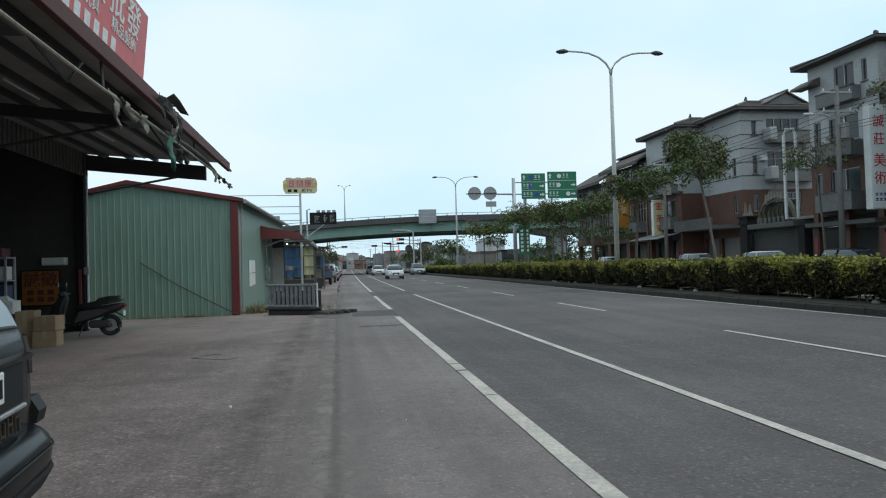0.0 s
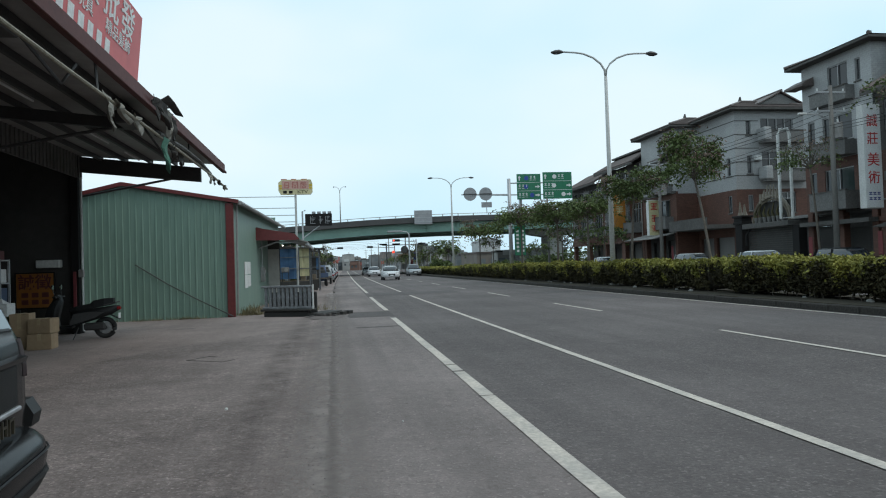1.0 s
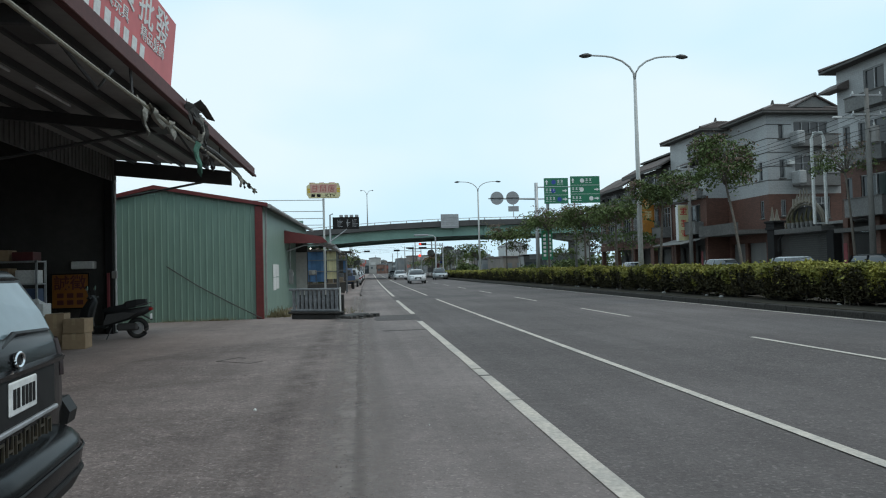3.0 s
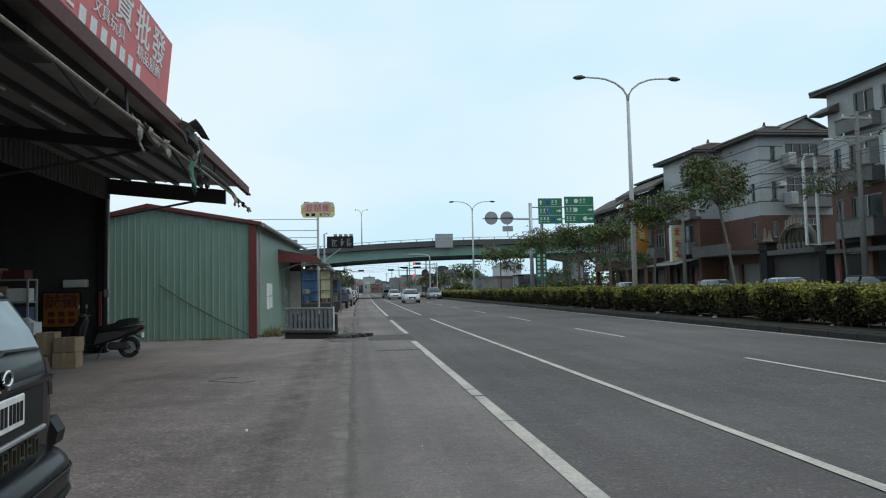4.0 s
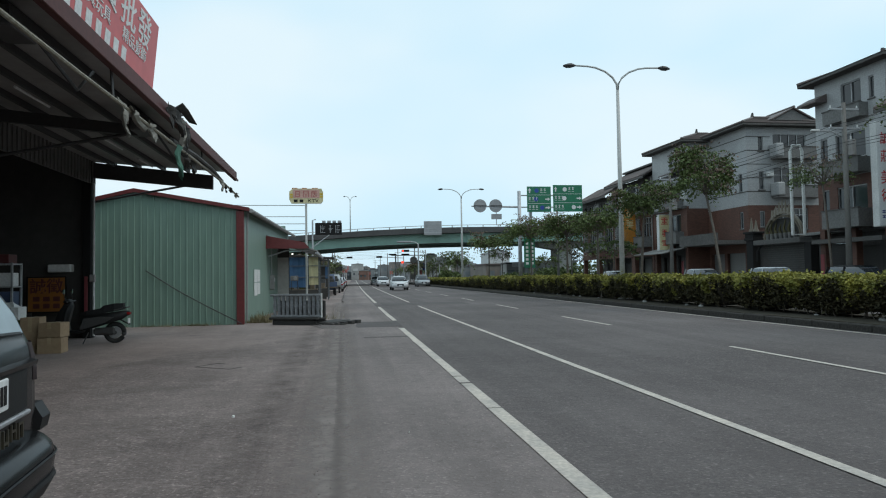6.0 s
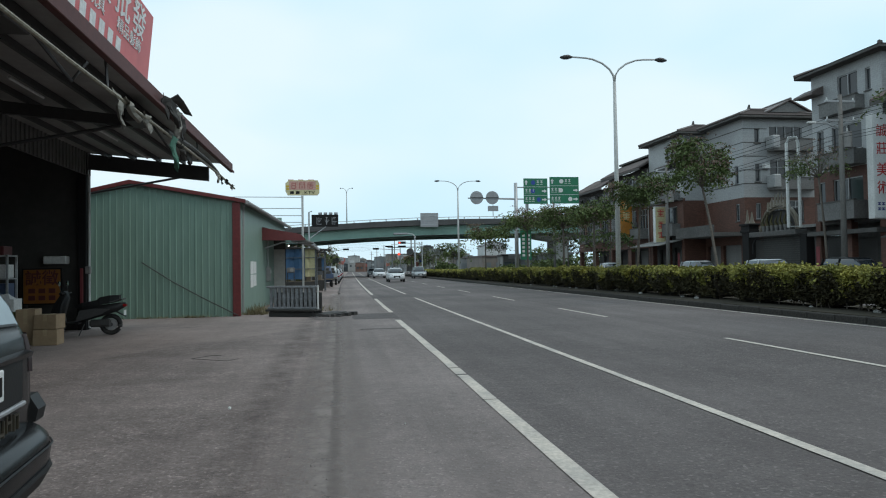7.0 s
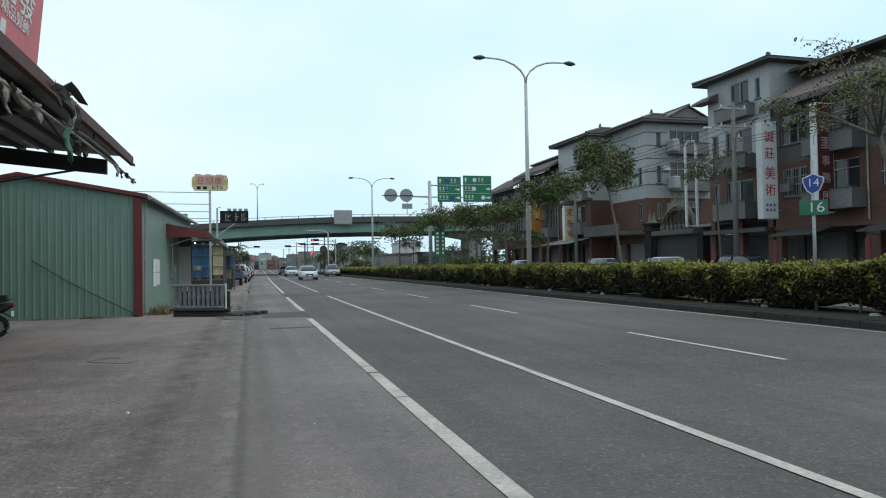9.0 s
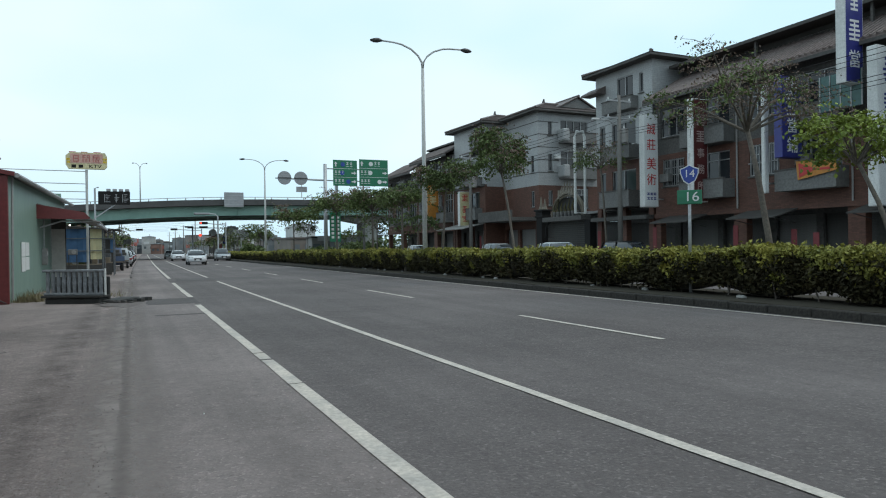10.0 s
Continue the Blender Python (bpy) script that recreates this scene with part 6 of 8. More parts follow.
for s in (-1, 1):
    part("side_window", loft([[(0.75, s * (0.795 + d), 1.23), (3.0, s * (0.795 + d), 1.23), (2.7, s * (0.70 + d), 1.47), (0.85, s * (0.70 + d), 1.47)] for d in (0.0, 0.008)]), "car_glass", su)
    lamp_rows = []
    for z, a_, ww in ((0.93, 0.127, 0.842), (1.0, 0.130, 0.845), (1.07, 0.140, 0.843), (1.14, 0.155, 0.836)):
        outer = [q for q in plan_ring(a_ - 0.010, 4.2, ww + 0.010, 0.34, 0.5, z, 9) if q[0] < 0.5 and q[1] * s > 0.56]
        inner = [(x_ + 0.03, y_ - s * 0.03, z_) for x_, y_, z_ in outer]
        lamp_rows.append(outer + inner[::-1])
    part("tail_lamp", loft(lamp_rows), "tail_dark", su, "smoked dark red tail lamp")
    for xw in (0.95, 3.5):
        wheel(su, xw, s * 0.76, 0.33, 0.21)
    part("exhaust", tube([(0.45, s * 0.56, 0.36), (0.07, s * 0.56, 0.37)], 0.045, 12), "plastic", su)
part("wiper", tube([(0.178, 0.16, 1.155), (0.196, -0.05, 1.205), (0.195, -0.52, 1.188)], 0.015, 6), "plastic", su)
part("wiper_hub", disc((0.16, 1.145), 0.022, "x", 0.17, 0.21, 12), "plastic", su)
part("boot_ledge", loft([[(x, y, z) for x, z in ((0.10, 1.045), (0.15, 1.06), (0.15, 1.03), (0.108, 1.02))] for y in (-0.52, -0.4, 0.4, 0.52)]), "car_dark", su)
em = part("emblem", tube([(0.132, 0.06 + 0.055 * math.cos(a), 1.09 + 0.034 * math.sin(a)) for a in [2 * math.pi * k / 20 for k in range(21)]], 0.009, 6), "chrome", su, "plain chrome oval")
part("emblem_field", disc((0.06, 1.09), 0.036, "x", 0.134, 0.15, 20), "plastic", em)
part("plate_recess", boxes((0.116, 0.15, -0.40, 0.40, 0.80, 1.02), bevel=0.008), "plastic", su, "black recess round the plate")
part("recess_strip", boxes((0.105, 0.15, -0.42, 0.42, 0.772, 0.796), bevel=0.006), "sign_grey", su, "dull silver strip")
pb = part("plate", boxes((0.104, 0.118, -0.09, 0.25, 0.85, 1.005), bevel=0.006), "white", su, "white plate with dark bars")
for k in range(6):
    y = -0.055 + k * 0.046 + (0.012 if k > 3 else 0)
    part("plate_bar", boxes((0.1005, 0.1035, y, y + 0.032, 0.88, 0.972)), "black", pb)
for k in range(7):
    y = -0.36 + k * 0.105
    z = 0.66 + 0.01 * (k % 2)
    part("sticker_stroke", boxes((0.121, 0.135, y, y + 0.012, z, z + 0.085), (0.121, 0.135, y + 0.058, y + 0.07, z, z + 0.085), (0.121, 0.135, y + 0.012, y + 0.058, z + 0.073 - 0.03 * (k % 3), z + 0.085 - 0.03 * (k % 3))), "dull_gold", su)
for y0, y1 in ((-0.868, -0.72), (0.72, 0.868)):
    part("bumper_cap", loft([[(x0, y0, z), (0.5, y0, z), (0.5, y1, z), (x0, y1, z)] for x0, z in ((0.15, 0.62), (0.135, 0.69), (0.18, 0.77))]), "plastic", su, "black bumper end cap")
part("valance", loft([plan_ring(a_, 1.0, ww, 0.44, 0.2, z, 8) for a_, ww, z in ((0.12, 0.80, 0.262), (0.04, 0.845, 0.34), (-0.002, 0.866, 0.42), (0.004, 0.864, 0.44))]), "plastic", su, "black lower bumper")
part("bumper_crease", tube([q for q in plan_ring(-0.004, 1.0, 0.874, 0.46, 0.2, 0.545, 8)[-8:] + plan_ring(-0.004, 1.0, 0.874, 0.46, 0.2, 0.545, 8)[:8]], 0.006, 6), "plastic", su)

for k, (args, label, paint, kind) in enumerate((((5.95, 70.5, 0.02), "white saloon car coming up the road", "car_white", False), ((10.3, 92.0, 0.02), "silver people carrier far along the road", "car_silver", True),
                                                ((5.2, 100.0, 0.02), "white saloon car far along the road", "car_white", False), ((4.9, 122.0, 0.02), "pale car in the far distance", "car_silver", False),
                                                ((9.6, 135.0, 0.02), "small white car in the far distance", "car_white", True), ((7.2, 150.0, 0.02), "dark car waiting far off by the junction", "car_dark", False))):
    car("saloon_car" if not kind else "hatchback_car", label, paint, pose(args[0] + bend(args[1]) * (args[1] > 80), args[1] + 4, args[2], 0, 0, -90), wagon=kind, top=1.44 if not kind else 1.58)
for x, y, p, lb in ((27.2, 37.8, "car_white", "white van parked behind the hedge by the shops"), (26.9, 45.5, "car_silver", "silver car parked by the shops"), (27.0, 61.5, "car_white", "white car parked by the shops"), (27.2, 31.0, "car_dark", "dark car parked by the shops")):
    car("parked_car", lb, p, pose(x - 1.2, y + 2.2, 0.0, 0, 0, -90), wagon=True, top=1.62, belt=1.0, group="parked cars")


def pickup(m, paint, label):
    t = thing("pickup_truck", label, "truck", m, group="parked trucks")
    part("cab", loft([plan_ring(2.9, 4.3, 0.74, 0.1, 0.2, 0.4), plan_ring(2.9, 4.32, 0.76, 0.1, 0.2, 0.9), plan_ring(2.92, 4.15, 0.74, 0.1, 0.2, 1.15), plan_ring(2.95, 3.8, 0.66, 0.1, 0.2, 1.75)]), paint, t, smooth=True)
    part("windscreen", prism([(4.21, 1.15), (3.86, 1.7), (3.875, 1.71), (4.23, 1.16)], "y", -0.6, 0.6), "car_glass", t)
    part("bed", boxes((0, 2.85, -0.78, 0.78, 0.62, 0.72), bevel=0.01), "wood", t)
    for s in (-1, 1):
        part("bed_side", boxes((0, 2.85, s * 0.78 - 0.03, s * 0.78 + 0.03, 0.72, 1.1)), paint, t)
        for x in (0.75, 3.6):
            wheel(t, x, s * 0.66, 0.28, 0.18)
    part("tailgate", boxes((-0.03, 0.03, -0.76, 0.76, 0.72, 1.1)), paint, t)
    part("load", boxes((0.4, 1.3, -0.6, 0.5, 0.72, 1.35), (1.3, 2.4, -0.5, 0.6, 0.72, 1.6), bevel=0.05), "dark_sheet", t)
    return t


pickup(pose(-1.2, 56.5, 0, 0, 0, 92), "car_blue", "dark blue pickup truck parked by the stalls")
pickup(pose(-0.9, 64.0, 0, 0, 0, 90), "car_silver", "grey pickup truck with a load parked by the stalls")
car("parked_car", "dark car parked beyond the stalls", "car_dark", pose(-0.7, 70.5, 0, 0, 0, 90), group="parked cars")

# ---- scooter ----
sc = thing("scooter", "black motor scooter parked on its stand by the warehouse post", "scooter", pose(-5.95, 17.25, 0, 0, 0, 4))
for x in (-0.62, 0.6):
    bm = bmesh.new()
    w_ = part("wheel", tube([(x + 0.2 * math.cos(a), 0, 0.25 + 0.2 * math.sin(a)) for a in [2 * math.pi * k / 22 for k in range(23)]], 0.055, 8), "tyre", sc, smooth=True)
    part("rim", disc((x, 0.25), 0.14, "y", -0.03, 0.03, 18), "alu", w_)
    part("hub", disc((x, 0.25), 0.05, "y", -0.07, 0.07, 12), "steel", w_)
part("rear_body", loft([[(x, -w, z0), (x, w, z0), (x, w * 0.8, z1), (x, -w * 0.8, z1)] for x, w, z0, z1 in ((-0.12, 0.12, 0.32, 0.66), (0.1, 0.17, 0.36, 0.70), (0.45, 0.17, 0.46, 0.72), (0.75, 0.12, 0.56, 0.76), (0.92, 0.05, 0.66, 0.76))]), "plastic", sc, smooth=True)
part("seat", loft([[(x, -w, z - 0.03), (x, w, z - 0.03), (x, w * 0.8, z + h), (x, -w * 0.8, z + h)] for x, w, z, h in ((-0.16, 0.08, 0.68, 0.04), (0.0, 0.14, 0.70, 0.08), (0.3, 0.15, 0.73, 0.1), (0.38, 0.15, 0.75, 0.15), (0.6, 0.14, 0.78, 0.16), (0.8, 0.10, 0.82, 0.12))]), "plastic", sc, "black padded seat")
part("grab_rail", tube([(0.6, -0.14, 0.78), (0.86, -0.1, 0.84), (0.92, 0, 0.85), (0.86, 0.1, 0.84), (0.6, 0.14, 0.78)], 0.015, 6), "steel", sc)
part("tail_lamp", boxes((0.86, 0.95, -0.07, 0.07, 0.66, 0.73), bevel=0.015), "tail_red", sc)
part("plate", boxes((0.9, 0.915, -0.1, 0.1, 0.46, 0.58)), "white", sc)
part("mudguard", loft([[(0.7, -0.07, 0.55), (0.7, 0.07, 0.55), (0.7, 0.07, 0.57), (0.7, -0.07, 0.57)], [(0.93, -0.06, 0.42), (0.93, 0.06, 0.42), (0.93, 0.06, 0.44), (0.93, -0.06, 0.44)]]), "plastic", sc)
part("engine", boxes((0.15, 0.62, -0.14, -0.04, 0.2, 0.38), bevel=0.04), "steel", sc)
part("muffler", tube([(0.3, 0.14, 0.22), (0.75, 0.16, 0.3)], 0.05, 10), "steel", sc)
part("floorboard", boxes((-0.42, -0.08, -0.14, 0.14, 0.27, 0.33), bevel=0.02), "plastic", sc)
part("leg_shield", loft([[(x, -w, z), (x, w, z), (x + 0.06, w, z), (x + 0.06, -w, z)] for x, w, z in ((-0.45, 0.15, 0.28), (-0.5, 0.2, 0.5), (-0.46, 0.2, 0.75), (-0.4, 0.12, 0.95))]), "plastic", sc, smooth=True)
part("front_mudguard", loft([[(x, -0.07, z), (x, 0.07, z), (x, 0.06, z + 0.03), (x, -0.06, z + 0.03)] for x, z in ((-0.88, 0.34), (-0.78, 0.46), (-0.6, 0.5), (-0.45, 0.4))]), "plastic", sc)
part("fork", tube([(-0.62, 0.08, 0.25), (-0.44, 0.06, 0.9)], 0.025, 8), "galv", sc)
part("handlebar", tube([(-0.36, -0.32, 1.02), (-0.42, -0.1, 0.98), (-0.42, 0.1, 0.98), (-0.36, 0.32, 1.02)], 0.016, 8), "steel", sc)
for s in (-1, 1):
    mi = part("mirror_stem", tube([(-0.4, s * 0.22, 1.0), (-0.44, s * 0.3, 1.2)], 0.008, 6), "steel", sc)
    part("mirror", disc((s * 0.3, 1.24), 0.055, "x", -0.45, -0.42, 14), "chrome", mi)
part("front_cowl", loft([[(x, -w, z), (x, w, z), (x + d, w * 0.8, z), (x + d, -w * 0.8, z)] for x, d, w, z in ((-0.62, 0.2, 0.13, 0.42), (-0.64, 0.24, 0.19, 0.58), (-0.58, 0.22, 0.2, 0.76), (-0.5, 0.18, 0.16, 0.9), (-0.46, 0.12, 0.1, 1.0))]), "plastic", sc, smooth=True)
part("side_panel", prism([(-0.14, 0.33), (0.42, 0.5), (0.62, 0.62), (0.3, 0.64), (-0.05, 0.6)], "y", -0.182, -0.172), "steel", sc, "dull grey lower side panel")
part("headset", boxes((-0.5, -0.34, -0.16, 0.16, 0.94, 1.06), bevel=0.05), "plastic", sc)
part("stand", tube([(0.05, -0.12, 0.28), (-0.05, -0.2, 0.01)], 0.012, 6), "steel", sc)


# ---- goods at the warehouse mouth ----
def carton(x, y, sx, sy, sz, z=0.0, turn=0, material="card", label="closed brown cardboard carton on the ground", tapes=True):
    t = thing("carton", label, "box", pose(x, y, z, 0, 0, turn), group="cartons")
    part("box", boxes((-sx / 2, sx / 2, -sy / 2, sy / 2, 0, sz), bevel=0.008), material, t)
    if tapes:
        part("tape", boxes((-0.035, 0.035, -sy / 2 - 0.004, -sy / 2 - 0.001, sz * 0.6, sz), (-0.035, 0.035, -sy / 2, sy / 2, sz + 0.001, sz + 0.004)), "tape", t)
        part("flap_seam", boxes((-sx / 2 + 0.01, sx / 2 - 0.01, -sy / 2 - 0.003, -sy / 2 - 0.001, sz * 0.46, sz * 0.48)), "card", t)
    return t


carton(-5.98, 15.35, 0.46, 0.45, 0.32, turn=4)
carton(-5.96, 15.36, 0.44, 0.43, 0.30, z=0.328, turn=-3, label="brown cardboard carton stacked on another")
carton(-6.42, 15.5, 0.36, 0.5, 0.74, turn=8, label="tall brown cardboard carton on the ground")
carton(-6.85, 15.45, 0.46, 0.5, 0.70, turn=0, material="olive", label="olive green carton on the ground", tapes=False)
carton(-6.82, 15.35, 0.50, 0.42, 0.26, z=0.704, turn=3, material="paper", label="open white carton with loose contents", tapes=False)
bk = thing("loose_papers", "crumpled white wrapping on the open carton", "paper", pose(-6.82, 15.35, 0.96))
part("wrap", loft([[(-0.2, -0.1, 0), (0.15, -0.12, 0), (0.2, 0.1, 0), (-0.15, 0.12, 0)], [(-0.05, -0.06, 0.09), (0.08, -0.03, 0.12), (0.1, 0.05, 0.07), (-0.08, 0.06, 0.1)]]), "paper", bk)

rk = thing("shelf_rack", "grey steel shelf rack with stacked goods", "shelf", pose(-7.58, 16.6, 0.01))
for x in (-0.75, 0.35):
    for y in (-0.22, 0.22):
        part("upright", boxes((x - 0.02, x + 0.02, y - 0.02, y + 0.02, 0, 1.9)), "galv", rk)
for z in (0.3, 0.85, 1.35, 1.86):
    part("shelf", boxes((-0.77, 0.37, -0.24, 0.24, z, z + 0.03)), "galv", rk)
for x, z, w, h, m_ in ((-0.5, 0.332, 0.5, 0.4, "card"), (0.1, 0.332, 0.4, 0.35, "paper"), (-0.45, 0.882, 0.55, 0.34, "paper"), (0.12, 0.882, 0.4, 0.38, "car_blue"), (-0.5, 1.382, 0.5, 0.35, "card"), (0.1, 1.382, 0.42, 0.3, "paper"), (-0.5, 1.893, 0.5, 0.25, "card"), (0.05, 1.893, 0.45, 0.2, "sign_maroon")):
    g_ = thing("packed_goods", "carton of goods stacked on the steel shelf", "box", pose(-7.58 + x, 16.6, z + 0.01), group="shelf goods")
    part("box", boxes((-w / 2, w / 2, -0.2, 0.2, 0, h), bevel=0.01), m_, g_)
ys_ = thing("notice_board", "yellow notice board with dark brown characters", "sign", pose(-7.45, 18.75, 0.72))
part("board", boxes((-0.44, 0.44, -0.02, 0.02, 0, 0.86), bevel=0.005), "notice", ys_)
words("誠徵", 0.40, "sign_maroon", ys_, Matrix.Translation((0, -0.026, 0.62)) @ pose(0, 0, 0, 90, 0, 0), bold=0.006)
part("frame", boxes((-0.47, 0.47, -0.03, 0.025, -0.03, 0.0), (-0.47, 0.47, -0.03, 0.025, 0.86, 0.89), (-0.47, -0.44, -0.03, 0.025, 0.0, 0.86), (0.44, 0.47, -0.03, 0.025, 0.0, 0.86)), "black", ys_, "dark frame")
for r in range(2):
    for c in range(3):
        part("text_bar", boxes((-0.32 + c * 0.24, -0.16 + c * 0.24, -0.027, -0.021, 0.08 + r * 0.18, 0.2 + r * 0.18)), "sign_maroon", ys_)
part("stand_leg", boxes((-0.4, -0.36, -0.01, 0.02, -0.71, 0.0), (0.36, 0.4, -0.01, 0.02, -0.71, 0.0)), "steel", ys_)
cv = thing("wall_unit", "white box unit fixed to the dark warehouse wall", "box", pose(-7.2, 19.0, 1.72))
part("cover", boxes((-0.28, 0.28, -0.15, 0.09, 0, 0.2), bevel=0.02), "white_metal", cv)
fe = thing("wall_strip", "narrow red board on the warehouse corner post", "board", pose(WX - 0.1, WY - 0.24, 0.3))
part("board", boxes((-0.035, 0.035, -0.03, 0.01, 0, 1.3), bevel=0.005), "pink", fe)
me_ = thing("meter_box", "small white meter box on the corner post", "meter", pose(WX + 0.06, WY - 0.2, 1.45))
part("case", boxes((-0.07, 0.07, -0.09, 0.0, 0, 0.2), bevel=0.02), "sheet", me_)
for k in range(5):
    x, z = -8.4 - 1.9 * (k % 3), 0.01
    pa = thing("pallet_goods", "stacked dark goods deep in the warehouse", "goods", pose(x, 10.5 + 2.1 * k, z), group="stored goods")
    part("stack", boxes((-0.6, 0.6, -0.5, 0.5, 0.0, 0.7), (-0.5, 0.4, -0.4, 0.5, 0.7, 1.2 + 0.12 * k), bevel=0.03), ("card", "dark_sheet", "olive")[k % 3], pa)


# ---- torn cloth on the awning ----
def rag(x, y, z, w, drop, material, seed, dy=0.0):
    rng = random.Random(seed)
    t = thing("torn_cloth", "torn %s hanging from the awning edge" % {"cloth_dark": "grimy dark tarpaulin", "cloth_pale": "bleached cloth", "cloth_green": "green cloth strip"}[material], "cloth", pose(x, y, z), group="torn cloth")
    n = 9
    rings = []
    sway, tear = rng.uniform(-0.05, 0.05), rng.uniform(0.55, 0.8)
    for k in range(n + 1):
        f = k / n
        ww = w * (1 - tear * f) * (1 + 0.18 * math.sin(k * 2.1 + seed))
        off = dy * f * f + 0.02 * math.sin(k * 1.3 + seed)
        dx = sway * f + 0.02 * math.sin(k * 0.9 + seed)
        us = (-0.5, -0.2, 0.1, 0.5)
        front = [(dx + 0.035 * math.sin(u * 9 + seed + f), off + u * ww, -drop * f + 0.05 * f * math.sin(u * 13 + seed)) for u in us]
        rings.append(front + [(x_ + 0.008, y_, z_) for x_, y_, z_ in front[::-1]])
    part("cloth", loft(rings), material, t)
    return t


for a in ((AX + 0.11, 11.6, 4.32, 0.5, 0.28, "cloth_dark", 1, 0.3), (AX + 0.11, 12.0, 4.34, 0.7, 0.38, "cloth_dark", 2, 0.3), (AX + 0.1, 12.5, 4.3, 0.4, 0.45, "cloth_pale", 3, 0.1), (AX + 0.1, 12.9, 4.26, 0.35, 0.35, "cloth_dark", 4, 0.2),
          (AX - 0.02, 9.6, 3.88, 0.5, 0.42, "cloth_pale", 5, 0.2), (AX, 10.0, 3.86, 0.5, 0.22, "cloth_pale", 6, 0.4), (AX, 10.9, 3.86, 0.5, 0.2, "cloth_pale", 7, 0.3), (AX + 0.02, 12.6, 3.85, 0.35, 0.55, "cloth_green", 8, 0.3), (AX, 13.2, 3.84, 0.3, 0.24, "cloth_dark", 9, 0.2),
          (AX + 0.02, 17.0, 3.84, 0.3, 0.2, "cloth_pale", 10, 0.1), (AX + 0.02, 17.5, 3.84, 0.4, 0.16, "cloth_dark", 11, 0.2), (AX + 0.04, 18.2, 3.82, 0.4, 0.1, "cloth_dark", 12, 0.1), (AX + 0.06, 19.0, 3.78, 0.35, 0.1, "cloth_pale", 13, 0.1), (AX - 0.05, 14.2, 3.86, 0.6, 0.25, "cloth_dark", 14, 0.2)):
    rag(*a)
tp = thing("loose_sheet", "bent dark roofing sheet curling off the awning edge", "sheet", pose(AX + 0.1, 11.9, 4.33))
part("sheet", loft([[(0.0, 0, 0.0), (0.14, 0, 0.1), (0.14, 0, 0.115), (0.0, 0, 0.03)], [(0.01, 0.5, 0.05), (0.13, 0.5, 0.1), (0.13, 0.5, 0.115), (0.01, 0.5, 0.07)], [(0.03, 1.0, 0.0), (0.16, 1.05, -0.03), (0.16, 1.05, -0.015), (0.03, 1.0, 0.02)]]), "cloth_dark", tp)

# ---- on and beside the shed ----
for k, (y, z, h) in enumerate(((25.5, 0.86, 0.46), (25.5, 1.34, 0.46), (26.2, 0.9, 0.42), (26.2, 1.36, 0.44))):
    n_ = thing("wall_notice", "white paper notice taped to the green shed wall", "notice", pose(-3.185 + (y - SY) * 0.033, y, z, 0, 0, -1.9), group="notices")
    part("sheet", boxes((0.0, 0.012, -0.33, 0.33, 0, h)), "paper", n_)
mb = thing("meter_box", "grey electricity meter box with pipe on the shed wall", "meter", pose(-2.98, 29.6, 1.0))
part("case", boxes((-0.02, 0.16, -0.2, 0.2, 0, 0.62), bevel=0.02), "sheet", mb)
part("pipe", tube([(0.05, 0, 0.6), (0.05, 0, 1.9)], 0.025, 6), "galv", mb)
part("dial", disc((0.0, 0.42), 0.08, "x", 0.16, 0.18, 14), "white_metal", mb)

cp = thing("porch", "lean-to porch with dark red fascia on the shed side", "porch", kind="structure")
part("roof", prism([(-3.15, 3.22), (-1.0, 2.55), (-1.0, 2.6), (-3.15, 3.28)], "y", 28.43, 37.5), "sheet", cp)
part("fascia", prism([(-3.06, 2.68), (-3.06, 3.2), (-1.5, 2.92), (-1.3, 2.7), (-1.5, 2.66)], "y", 28.3, 28.42), "red_trim", cp, "dark red folded end fascia")
part("edge_beam", tube([(-1.05, 28.7, 2.5), (-1.02, 37.5, 2.52)], 0.05, 6), "galv", cp)
part("brace", tube([(-3.1, 29.1, 2.35), (-2.3, 29.1, 2.62), (-1.1, 29.0, 2.62)], 0.03, 6), "galv", cp)
part("back_wall", boxes((-2.87, -2.35, 31.6, 31.7, 0, 2.85)), "dark_sheet", cp)
sl = part("slat_door", boxes((-2.86, -2.38, 31.55, 31.58, 0.1, 2.4)), "slat", cp, "beige slatted shutter door")
for k in range(16):
    part("slat", boxes((-2.86, -2.38, 31.52, 31.549, 0.12 + k * 0.141, 0.225 + k * 0.141)), "slat", sl)
part("lit_bulb", disc((-2.05, 2.48), 0.03, "y", 29.3, 29.36, 10), glow("lit bulb", (1, 0.97, 0.9), 3.0), cp, "small lit bulb")

fn = thing("balustrade", "stained grey concrete balustrade on a blackened footing", "railing", pose(-2.17, 22.3, -0.03, 0, 0, -28))
part("footing", boxes((0.02, 1.62, -0.1, 0.3, -0.02, 0.2), bevel=0.03), "dark_room", fn, "blackened concrete footing")
part("ledge", boxes((-0.06, 1.7, -0.16, 0.3, 0.2, 0.27), bevel=0.02), "dark_room", fn)
part("top_rail", boxes((-0.08, 1.72, -0.06, 0.06, 0.93, 1.0), bevel=0.015), "balus", fn)
part("bottom_rail", boxes((-0.05, 1.7, -0.05, 0.05, 0.27, 0.34), bevel=0.015), "balus", fn)
for k in range(11):
    x = 0.02 + k * 0.155
    part("baluster", loft([[(x + 0.045 - w_, -0.035, z), (x + 0.045 + w_, -0.035, z), (x + 0.045 + w_, 0.035, z), (x + 0.045 - w_, 0.035, z)] for z, w_ in ((0.34, 0.04), (0.45, 0.03), (0.62, 0.042), (0.8, 0.03), (0.93, 0.04))]), "balus", fn)
